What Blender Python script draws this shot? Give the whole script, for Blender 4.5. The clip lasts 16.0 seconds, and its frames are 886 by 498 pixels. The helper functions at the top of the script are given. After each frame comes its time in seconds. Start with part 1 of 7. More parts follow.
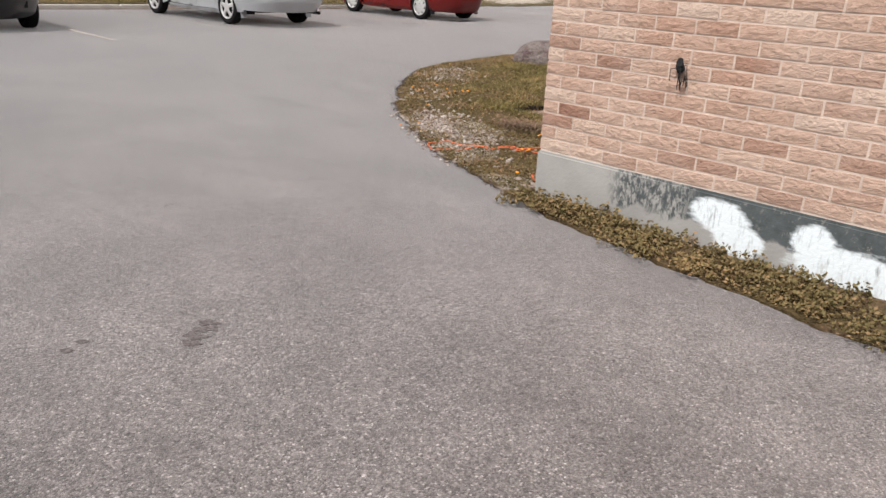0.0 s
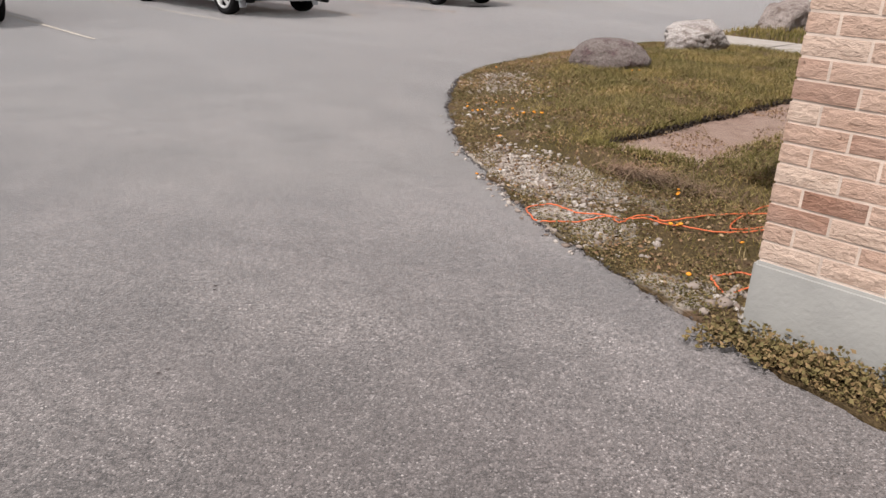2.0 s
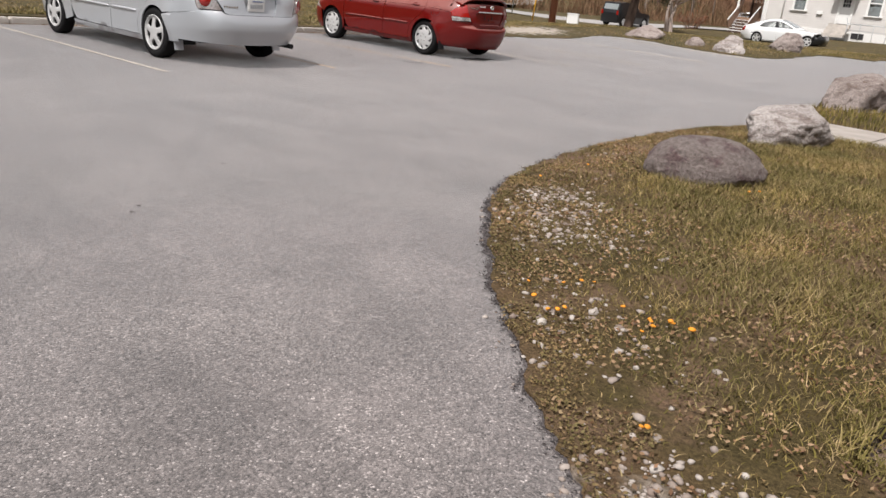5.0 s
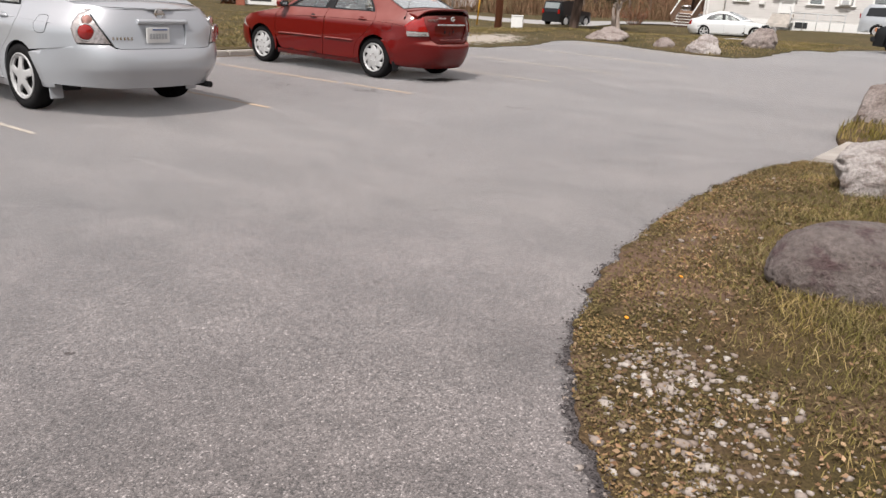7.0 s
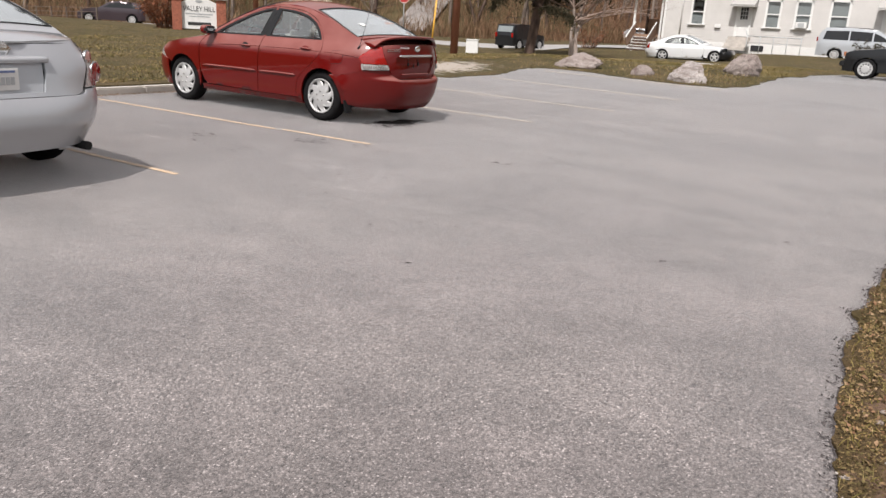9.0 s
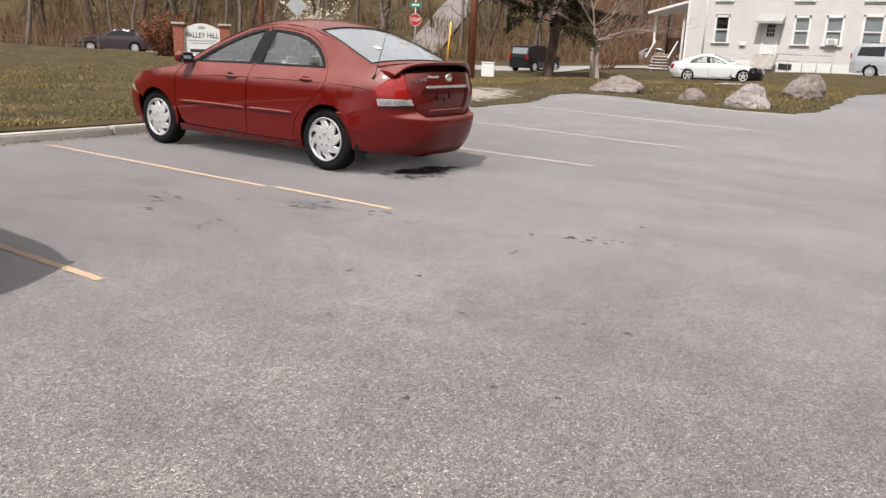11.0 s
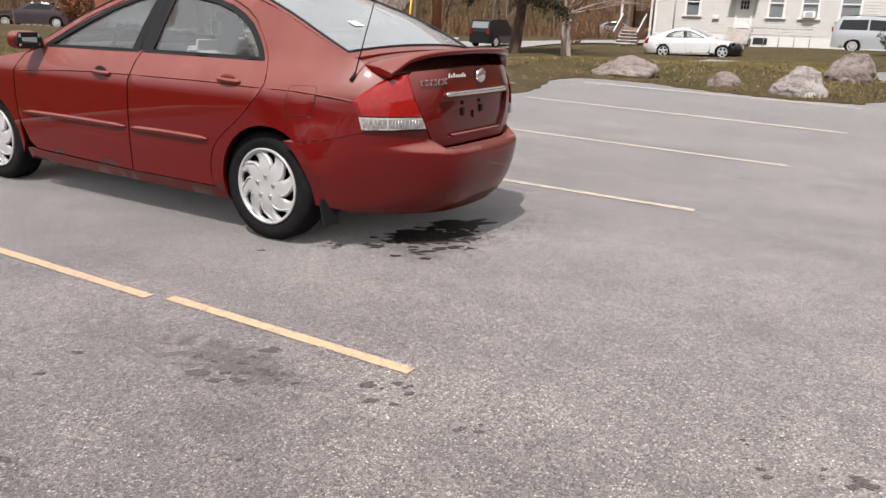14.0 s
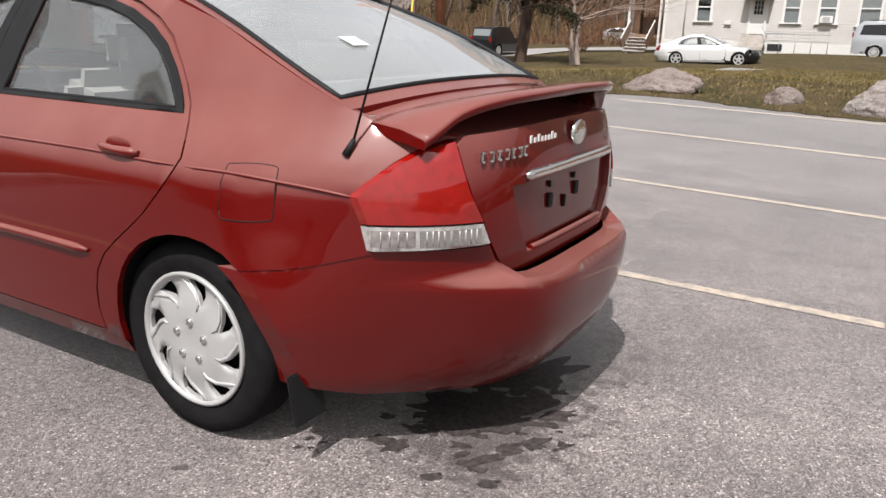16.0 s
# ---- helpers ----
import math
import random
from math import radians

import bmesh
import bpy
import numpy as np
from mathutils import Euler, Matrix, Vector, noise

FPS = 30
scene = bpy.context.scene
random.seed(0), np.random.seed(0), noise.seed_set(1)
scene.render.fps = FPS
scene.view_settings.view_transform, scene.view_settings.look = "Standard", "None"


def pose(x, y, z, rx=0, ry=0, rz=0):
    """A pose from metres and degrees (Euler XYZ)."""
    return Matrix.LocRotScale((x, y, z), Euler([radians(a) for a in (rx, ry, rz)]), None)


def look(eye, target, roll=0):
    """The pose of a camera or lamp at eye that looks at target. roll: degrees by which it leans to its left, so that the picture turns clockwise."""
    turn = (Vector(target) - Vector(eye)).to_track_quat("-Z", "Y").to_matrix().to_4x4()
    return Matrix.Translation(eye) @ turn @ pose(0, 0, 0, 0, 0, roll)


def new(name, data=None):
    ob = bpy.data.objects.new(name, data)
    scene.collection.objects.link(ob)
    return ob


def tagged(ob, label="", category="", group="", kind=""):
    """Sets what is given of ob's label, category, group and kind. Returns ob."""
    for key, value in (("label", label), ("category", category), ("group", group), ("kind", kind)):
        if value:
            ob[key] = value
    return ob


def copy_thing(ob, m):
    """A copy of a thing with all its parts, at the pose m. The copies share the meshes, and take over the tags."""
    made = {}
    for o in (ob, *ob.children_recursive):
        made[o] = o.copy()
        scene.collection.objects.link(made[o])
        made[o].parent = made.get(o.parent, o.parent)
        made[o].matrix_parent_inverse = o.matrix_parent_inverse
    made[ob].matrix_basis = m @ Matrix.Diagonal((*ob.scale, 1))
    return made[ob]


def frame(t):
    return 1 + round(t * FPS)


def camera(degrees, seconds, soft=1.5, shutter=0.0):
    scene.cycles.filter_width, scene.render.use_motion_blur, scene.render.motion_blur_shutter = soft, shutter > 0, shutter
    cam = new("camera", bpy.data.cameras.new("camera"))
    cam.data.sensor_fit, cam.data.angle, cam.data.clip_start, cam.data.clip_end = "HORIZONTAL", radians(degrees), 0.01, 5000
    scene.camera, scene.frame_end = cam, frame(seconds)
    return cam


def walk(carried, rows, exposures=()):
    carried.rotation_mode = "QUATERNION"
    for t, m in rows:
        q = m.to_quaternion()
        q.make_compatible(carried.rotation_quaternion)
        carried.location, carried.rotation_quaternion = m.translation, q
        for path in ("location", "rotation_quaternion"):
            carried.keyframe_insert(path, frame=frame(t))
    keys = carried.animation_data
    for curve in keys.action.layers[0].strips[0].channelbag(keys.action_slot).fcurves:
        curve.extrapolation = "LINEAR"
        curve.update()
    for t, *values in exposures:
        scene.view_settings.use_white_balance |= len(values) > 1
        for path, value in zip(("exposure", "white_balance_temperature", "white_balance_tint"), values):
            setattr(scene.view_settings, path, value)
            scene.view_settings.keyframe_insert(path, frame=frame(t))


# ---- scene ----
from mathutils.geometry import delaunay_2d_cdt

cam = camera(59.6, 16.0)
PATH = [
    (0, (-1.289, 1.573, 1.217), (-2.608, 2.913, 0.532), 2.8),
    (0.5, (-1.638, 1.743, 1.229), (-3.06, 2.992, 0.583), 1.3),
    (1, (-2.055, 1.96, 1.238), (-3.312, 3.367, 0.574), 2.6),
    (1.5, (-2.489, 2.169, 1.251), (-3.822, 3.477, 0.537), 1.3),
    (2, (-2.925, 2.384, 1.264), (-4.217, 3.723, 0.529), 2.5),
    (2.5, (-3.312, 2.679, 1.255), (-4.595, 4.042, 0.55), 1.9),
    (3, (-3.705, 2.949, 1.269), (-5.09, 4.251, 0.648), 2.7),
    (3.5, (-4.172, 3.292, 1.267), (-5.487, 4.659, 0.631), 4.0),
    (3.7, (-4.361, 3.443, 1.26), (-5.67, 4.817, 0.628), 4.5),
    (5.8, (-6.209, 5.051, 1.238), (-7.405, 6.514, 0.58), 5.0),
    (6, (-6.437, 5.217, 1.244), (-7.628, 6.675, 0.57), 4.3),
    (6.5, (-6.875, 5.569, 1.27), (-8.142, 6.977, 0.63), 3.2),
    (6.6, (-6.964, 5.647, 1.27), (-8.19, 7.09, 0.627), 4.8),
    (7, (-7.257, 5.953, 1.286), (-8.405, 7.466, 0.66), 3.3),
    (7.5, (-7.711, 6.35, 1.291), (-8.859, 7.876, 0.696), 2.7),
    (8, (-8.086, 6.758, 1.3), (-9.196, 8.325, 0.741), 3.3),
    (8.5, (-8.469, 7.259, 1.291), (-9.522, 8.862, 0.723), 2.9),
    (8.7, (-8.613, 7.421, 1.291), (-9.674, 9.017, 0.718), 3.2),
    (10.8, (-10.22, 9.24, 1.223), (-11.294, 10.851, 0.722), 1.9),
    (11, (-10.353, 9.37, 1.247), (-11.448, 10.962, 0.732), 2.2),
    (11.5, (-10.781, 9.738, 1.267), (-11.87, 11.332, 0.744), 3.0),
    (12, (-11.181, 10.159, 1.231), (-12.257, 11.756, 0.691), 1.8),
    (12.5, (-11.618, 10.586, 1.197), (-12.741, 12.141, 0.629), 3.0),
    (13, (-11.934, 10.984, 1.199), (-13.028, 12.551, 0.607), 2.7),
    (13.5, (-12.292, 11.414, 1.193), (-13.412, 12.959, 0.595), 0.9),
    (14, (-12.585, 11.79, 1.221), (-13.567, 13.436, 0.65), 2.1),
    (14.3, (-12.775, 12.044, 1.221), (-13.746, 13.696, 0.65), 1.0),
    (14.5, (-12.9, 12.204, 1.236), (-13.887, 13.846, 0.66), 0.9),
    (15, (-13.251, 12.625, 1.255), (-14.243, 14.267, 0.69), 1.3),
    (15.5, (-13.522, 13.013, 1.24), (-14.498, 14.674, 0.705), 0.6),
    (16, (-13.817, 13.386, 1.23), (-14.799, 15.038, 0.676), 1.7),
]
walk(cam, [(t, look(eye, target, roll)) for t, eye, target, roll in PATH], [(0.0, 0.17), (16.0, 0.17)])

# ---- world, sun, exposure ----
SUN_TO = Vector((0.10, -0.52, 0.85)).normalized()   # towards the sun
world = bpy.data.worlds.new("sky")
world.use_nodes = True
scene.world = world
wn = world.node_tree
sky = wn.nodes.new("ShaderNodeTexSky")
sky.sky_type = "NISHITA"
sky.sun_disc = False
sky.sun_elevation = math.asin(SUN_TO.z)
sky.sun_rotation = math.atan2(SUN_TO.x, SUN_TO.y)
sky.dust_density = 3.5
sky.air_density = 1.0
sky.ozone_density = 1.0
haze = wn.nodes.new("ShaderNodeHueSaturation")      # thin high cloud: a paler sky
haze.inputs["Saturation"].default_value = 0.28
wn.links.new(sky.outputs[0], haze.inputs["Color"])
veil = wn.nodes.new("ShaderNodeMix")                 # its even white veil
veil.data_type, veil.blend_type = "RGBA", "ADD"
veil.inputs[0].default_value = 1.0
veil.inputs[7].default_value = (2.5, 2.42, 2.42, 1.0)
wn.links.new(haze.outputs[0], veil.inputs[6])
wn.links.new(veil.outputs[2], wn.nodes["Background"].inputs[0])
wn.nodes["Background"].inputs[1].default_value = 0.085
sun = new("sun", bpy.data.lights.new("sun", "SUN"))
sun.data.energy = 4.6
sun.data.angle = radians(0.9)
sun.data.color = (1.0, 0.96, 0.935)
sun.rotation_euler = SUN_TO.to_track_quat("Z", "Y").to_euler()
tagged(sun, "high spring sun", "sun", kind="structure")


# ---- materials ----
class Nodes:
    """A small builder for node materials."""

    def __init__(self, name):
        self.m = bpy.data.materials.new(name)
        self.m.use_nodes = True
        self.t = self.m.node_tree
        self.b = self.t.nodes["Principled BSDF"]
        self.pos = self.t.nodes.new("ShaderNodeNewGeometry").outputs["Position"]
        self.obj = self.t.nodes.new("ShaderNodeTexCoord").outputs["Object"]

    def link(self, a, b):
        self.t.links.new(a, b)

    def put(self, socket, v):
        if isinstance(v, bpy.types.NodeSocket):
            self.link(v, socket)
        elif isinstance(v, (tuple, list)):
            socket.default_value = (*v, 1.0) if len(v) == 3 and socket.type == "RGBA" else v
        else:
            socket.default_value = v

    def noise(self, scale, detail=3.0, rough=0.55, at=None, stretch=None):
        n = self.t.nodes.new("ShaderNodeTexNoise")
        n.inputs["Scale"].default_value = scale
        n.inputs["Detail"].default_value = detail
        n.inputs["Roughness"].default_value = rough
        at = at or self.pos
        if stretch:
            k = self.t.nodes.new("ShaderNodeMapping")
            k.inputs["Scale"].default_value = stretch
            self.link(at, k.inputs[0])
            at = k.outputs[0]
        self.link(at, n.inputs["Vector"])
        return n.outputs[0]

    def voronoi(self, scale, feature="F1", at=None):
        n = self.t.nodes.new("ShaderNodeTexVoronoi")
        n.feature = feature
        n.inputs["Scale"].default_value = scale
        self.link(at or self.pos, n.inputs["Vector"])
        return n

    def ramp(self, value, *stops):
        n = self.t.nodes.new("ShaderNodeValToRGB")
        while len(n.color_ramp.elements) < len(stops):
            n.color_ramp.elements.new(0.5)
        for e, (p, c) in zip(n.color_ramp.elements, stops):
            e.position = p
            e.color = (*c, 1.0) if isinstance(c, tuple) else (c, c, c, 1.0)
        self.link(value, n.inputs[0])
        return n.outputs[0]

    def mix(self, f, a, b, how="MIX"):
        n = self.t.nodes.new("ShaderNodeMix")
        n.data_type, n.blend_type = "RGBA", how
        self.put(n.inputs[0], f)
        self.put(n.inputs[6], a)
        self.put(n.inputs[7], b)
        return n.outputs[2]

    def math(self, op, a, b=0.0):
        n = self.t.nodes.new("ShaderNodeMath")
        n.operation = op
        self.put(n.inputs[0], a)
        self.put(n.inputs[1], b)
        return n.outputs[0]

    def spot(self, x, y, rx, ry, ragged=0.6, freq=6.0):
        """1 inside a ragged ellipse on the ground, 0 outside."""
        k = self.t.nodes.new("ShaderNodeMapping")
        k.vector_type = "TEXTURE"
        k.inputs["Location"].default_value = (x, y, 0)
        k.inputs["Scale"].default_value = (rx, ry, 1000)
        self.link(self.pos, k.inputs[0])
        d = self.t.nodes.new("ShaderNodeVectorMath")
        d.operation = "LENGTH"
        self.link(k.outputs[0], d.inputs[0])
        n = self.noise(freq, 4)
        e = self.math("ADD", d.outputs["Value"], self.math("MULTIPLY", self.math("SUBTRACT", n, 0.5), ragged * 3))
        return self.ramp(e, (0.55, 1.0), (1.0, 0.0))

    def random(self):
        return self.t.nodes.new("ShaderNodeObjectInfo").outputs["Random"]

    def island(self):
        return self.t.nodes.new("ShaderNodeNewGeometry").outputs["Random Per Island"]

    def bump(self, height, strength=0.5, distance=0.01):
        n = self.t.nodes.new("ShaderNodeBump")
        n.inputs["Strength"].default_value = strength
        n.inputs["Distance"].default_value = distance
        self.link(height, n.inputs["Height"])
        self.link(n.outputs[0], self.b.inputs["Normal"])

    def done(self, color, rough=0.8, metal=0.0, **more):
        self.put(self.b.inputs["Base Color"], color)
        self.put(self.b.inputs["Roughness"], rough)
        self.put(self.b.inputs["Metallic"], metal)
        for k, v in more.items():
            self.put(self.b.inputs[k.replace("_", " ")], v)
        return self.m


def plain(name, color, rough=0.6, metal=0.0, spread=0.12, scale=9.0, bump=0.0, **more):
    """One colour with slight mottling and relief."""
    n = Nodes(name)
    a = n.noise(scale, 4)
    c = n.mix(n.ramp(a, (0.3, 0.0), (0.75, 1.0)), tuple(v * (1 - spread) for v in color), tuple(min(1, v * (1 + spread)) for v in color))
    if bump:
        n.bump(n.noise(scale * 12, 3), bump, 0.004)
    return n.done(c, rough, metal, **more)


def asphalt_material():
    n = Nodes("asphalt")
    cells = n.voronoi(170.0)
    stone = n.ramp(cells.outputs["Color"], (0.0, (0.038, 0.032, 0.031)), (0.40, (0.158, 0.142, 0.138)), (0.78, (0.245, 0.222, 0.216)), (0.96, (0.53, 0.495, 0.485)))
    pits = n.ramp(cells.outputs["Distance"], (0.25, 1.0), (0.75, 0.45))
    c = n.mix(0.65, stone, pits, "MULTIPLY")
    grain = n.ramp(n.noise(42, 5, 0.7), (0.35, 0.72), (0.65, 1.26))
    c = n.mix(1.0, c, grain, "MULTIPLY")
    wide = n.ramp(n.noise(0.33, 5, 0.6), (0.32, (0.80, 0.785, 0.79)), (0.68, (1.15, 1.14, 1.12)))
    c = n.mix(1.0, c, wide, "MULTIPLY")
    mid = n.ramp(n.noise(1.7, 5, 0.65), (0.3, 0.76), (0.7, 1.12))
    c = n.mix(1.0, c, mid, "MULTIPLY")
    streak = n.ramp(n.noise(1.0, 4, 0.6, stretch=(0.8, 1.6, 1)), (0.35, 0.80), (0.60, 1.06))
    c = n.mix(0.9, c, streak, "MULTIPLY")
    blotch = n.ramp(n.noise(6.5, 5, 0.7), (0.32, 0.82), (0.66, 1.12))
    c = n.mix(0.9, c, blotch, "MULTIPLY")
    # darker by the building, paler beyond: brightness at shallow view painted in
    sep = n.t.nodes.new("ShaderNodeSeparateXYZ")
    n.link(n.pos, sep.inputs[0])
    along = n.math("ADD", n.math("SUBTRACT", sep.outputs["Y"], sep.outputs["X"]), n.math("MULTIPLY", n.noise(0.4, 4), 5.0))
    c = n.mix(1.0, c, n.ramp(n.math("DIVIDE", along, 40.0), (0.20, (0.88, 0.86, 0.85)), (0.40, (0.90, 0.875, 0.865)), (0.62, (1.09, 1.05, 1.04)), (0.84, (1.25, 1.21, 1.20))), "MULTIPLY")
    # oil drips, damp patches, old stains and painted tail shade with ragged outlines
    soak = n.ramp(n.noise(95, 3, 0.7), (0.36, 0.30), (0.56, 1.0))
    for x, y, rx, ry, k in STAINS_AND_SHADE:
        c = n.mix(n.math("MULTIPLY", n.math("MULTIPLY", n.spot(x, y, rx, ry, 0.6 if rx < 0.1 else 1.2, 30.0 if rx < 0.1 else 24.0 if rx < 0.2 else 15.0), soak), k), c, (0.055, 0.043, 0.041))
    n.bump(n.math("ADD", n.math("MULTIPLY", cells.outputs["Distance"], -1.0), n.noise(260, 2)), 0.35, 0.004)
    return n.done(c, 0.52, Specular_IOR_Level=0.75, Diffuse_Roughness=1.0, Sheen_Weight=1.0, Sheen_Roughness=0.35)


def ground_material(name, dry, lush, earth, litter=0.45, scale=1.0, dusty=(), bare=()):
    n = Nodes(name)
    big = n.ramp(n.noise(0.9 * scale, 5, 0.6), (0.36, 0.0), (0.62, 1.0))
    c = n.mix(big, dry, lush)
    c = n.mix(n.ramp(n.noise(2.6 * scale, 5, 0.65), (litter, 0.0), (litter + 0.16, 1.0)), c, earth)
    fine = n.ramp(n.noise(60 * scale, 5, 0.7), (0.3, 0.45), (0.7, 1.45))
    c = n.mix(1.0, c, fine, "MULTIPLY")
    for x, y, rx, ry in dusty:
        c = n.mix(n.math("MULTIPLY", n.spot(x, y, rx, ry, 0.8, 5.0), 0.85), c, n.mix(n.noise(70, 4), (0.30, 0.245, 0.20), (0.52, 0.47, 0.42)))
    for x, y, rx, ry in bare:
        c = n.mix(n.math("MULTIPLY", n.spot(x, y, rx, ry, 1.1, 9.0), 0.65), c, n.mix(n.noise(50, 5), (0.12, 0.068, 0.048), (0.24, 0.155, 0.118)))
    n.bump(n.noise(45 * scale, 5, 0.7), 0.8, 0.03)
    return n.done(c, 0.95, Specular_IOR_Level=0.15)


def blade_material(name, *colours):
    n = Nodes(name)
    step = 1.0 / max(1, len(colours) - 1)
    c = n.ramp(n.island(), *[(i * step, k) for i, k in enumerate(colours)])
    patch = n.ramp(n.noise(1.3, 5, 0.7), (0.38, (1.55, 1.45, 1.30)), (0.52, (0.98, 1.0, 0.88)), (0.68, (0.64, 0.72, 0.52)))
    c = n.mix(0.85, c, patch, "MULTIPLY")
    return n.done(c, 0.75, Specular_IOR_Level=0.2)


def brick_material():
    n = Nodes("brick_face")
    r = n.random()
    c = n.ramp(r, (0.0, (0.235, 0.125, 0.088)), (0.06, (0.31, 0.182, 0.134)), (0.16, (0.39, 0.25, 0.188)), (0.45, (0.44, 0.306, 0.24)), (0.70, (0.39, 0.255, 0.192)), (0.85, (0.47, 0.34, 0.27)), (1.0, (0.50, 0.385, 0.315)))
    worm = n.noise(38, 5, 0.7, stretch=(0.75, 1, 1.2))
    c = n.mix(1.0, c, n.ramp(worm, (0.34, (0.84, 0.79, 0.75)), (0.47, (1.0, 0.99, 0.98)), (0.64, (1.10, 1.09, 1.08))), "MULTIPLY")
    lime = n.ramp(n.noise(1.7, 4), (0.40, 0.0), (0.70, 0.62))
    c = n.mix(lime, c, (0.51, 0.395, 0.325))
    n.bump(worm, 1.0, 0.016)
    return n.done(c, 0.93, Specular_IOR_Level=0.2)


def foundation_material():
    n = Nodes("foundation_concrete")
    sep = n.t.nodes.new("ShaderNodeSeparateXYZ")
    n.link(n.pos, sep.inputs[0])
    x, z = sep.outputs["X"], sep.outputs["Z"]
    c = n.mix(n.ramp(n.noise(3.0, 5), (0.3, 0.0), (0.7, 1.0)), (0.235, 0.228, 0.215), (0.32, 0.31, 0.292))
    # black damp-proof coat that has flaked
    east = n.ramp(n.math("ADD", n.math("MULTIPLY", n.math("ADD", x, 3.37), 4.0), n.math("MULTIPLY", n.noise(7, 4), 0.6)), (0.2, 0.0), (0.5, 1.0))
    flake = n.ramp(n.noise(26, 7, 0.8, stretch=(1.5, 1, 0.7)), (0.44, 0.0), (0.54, 1.0))
    low = n.ramp(n.math("ADD", n.math("MULTIPLY", z, 4.0), n.math("MULTIPLY", n.noise(6, 4), 0.9)), (0.9, 0.0), (1.35, 1.0))
    dark = n.math("MULTIPLY", n.math("MULTIPLY", east, n.math("MAXIMUM", flake, n.math("MULTIPLY", n.ramp(n.math("ADD", x, 3.65), (0.66, 0.0), (0.74, 1.0)), n.ramp(n.noise(34, 6, 0.8), (0.34, 0.25), (0.44, 1.0))))), low)
    c = n.mix(dark, c, n.mix(n.noise(16, 4), (0.02, 0.025, 0.028), (0.10, 0.115, 0.115)))

    # brushed white patches
    for cx, cz, rx, rz in ((-2.79, 0.20, 0.155, 0.085), (-2.68, 0.11, 0.14, 0.085), (-2.36, 0.19, 0.10, 0.085), (-2.20, 0.10, 0.27, 0.115), (-1.5, 0.12, 0.45, 0.14)):
        dx = n.math("DIVIDE", n.math("SUBTRACT", x, cx), rx)
        dz = n.math("DIVIDE", n.math("SUBTRACT", z, cz), rz)
        d = n.math("ADD", n.math("MULTIPLY", dx, dx), n.math("MULTIPLY", dz, dz))
        d = n.math("ADD", d, n.math("MULTIPLY", n.math("SUBTRACT", n.noise(17, 5, 0.7, stretch=(0.5, 1, 1.6)), 0.5), 1.5))
        c = n.mix(n.math("MULTIPLY", n.ramp(d, (0.6, 1.0), (1.05, 0.0)), n.ramp(n.noise(14, 5, 0.75, stretch=(3.0, 1, 0.7)), (0.30, 0.35), (0.48, 1.0))), c, (0.66, 0.71, 0.735))
    n.bump(n.noise(60, 4), 0.4, 0.006)
    return n.done(c, 0.9)


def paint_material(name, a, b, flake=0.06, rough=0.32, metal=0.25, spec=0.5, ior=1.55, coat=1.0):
    """Car paint under clear lacquer with metal flake; flake sets the painted sky light."""
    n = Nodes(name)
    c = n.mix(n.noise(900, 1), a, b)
    # sky light painted as a pale tint on what faces up
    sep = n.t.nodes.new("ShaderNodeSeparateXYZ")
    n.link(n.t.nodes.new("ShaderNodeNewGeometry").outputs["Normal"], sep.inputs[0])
    up_light = n.ramp(sep.outputs["Z"], (0.14, 0.0), (0.38, flake * 0.75), (0.9, flake))
    dust_sheen = n.math("MULTIPLY", up_light, n.ramp(n.noise(3.5, 4), (0.3, 0.75), (0.8, 1.2)))
    c = n.mix(dust_sheen, c, (0.72, 0.43, 0.37))
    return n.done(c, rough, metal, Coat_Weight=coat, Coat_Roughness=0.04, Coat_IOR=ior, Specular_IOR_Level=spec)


def glass_material(name, tint=(0.78, 0.84, 0.82), film=0.0, base=0.16):
    """Thin pane: tinted clear glass whose mirror follows Fresnel."""
    n = Nodes(name)
    t = n.t
    clear = t.nodes.new("ShaderNodeBsdfTransparent")
    clear.inputs[0].default_value = (*tint, 1)
    gloss = t.nodes.new("ShaderNodeBsdfGlossy")
    gloss.inputs["Roughness"].default_value = 0.03
    face = t.nodes.new("ShaderNodeLayerWeight")
    face.inputs[0].default_value = 0.5
    # both faces of the pane mirror: 8 per cent head-on, all at grazing
    add = n.math("ADD", n.math("MULTIPLY", n.math("POWER", face.outputs["Facing"], 3.0), 0.72), base)
    m = t.nodes.new("ShaderNodeMixShader")
    n.link(add, m.inputs[0])
    n.link(clear.outputs[0], m.inputs[1])
    n.link(gloss.outputs[0], m.inputs[2])
    dust_sheen = t.nodes.new("ShaderNodeBsdfDiffuse")         # pale bluish film: dry dust, with mirrored sky painted into it
    dust_sheen.inputs[0].default_value = (0.72, 0.76, 0.77, 1)
    veil = t.nodes.new("ShaderNodeMixShader")
    n.link(n.ramp(n.noise(2.5, 4), (0.3, film * 0.85), (0.7, film * 1.15)), veil.inputs[0])
    n.link(m.outputs[0], veil.inputs[1])
    n.link(dust_sheen.outputs[0], veil.inputs[2])
    n.link(veil.outputs[0], t.nodes["Material Output"].inputs[0])
    return n.m


def bark_material(name, a, b):
    n = Nodes(name)
    c = n.mix(n.ramp(n.noise(7, 5, 0.7, stretch=(1, 1, 0.25)), (0.35, 0.0), (0.65, 1.0)), a, b)
    n.bump(n.noise(16, 4, 0.7, stretch=(1, 1, 0.2)), 0.8, 0.03)
    return n.done(c, 0.92)


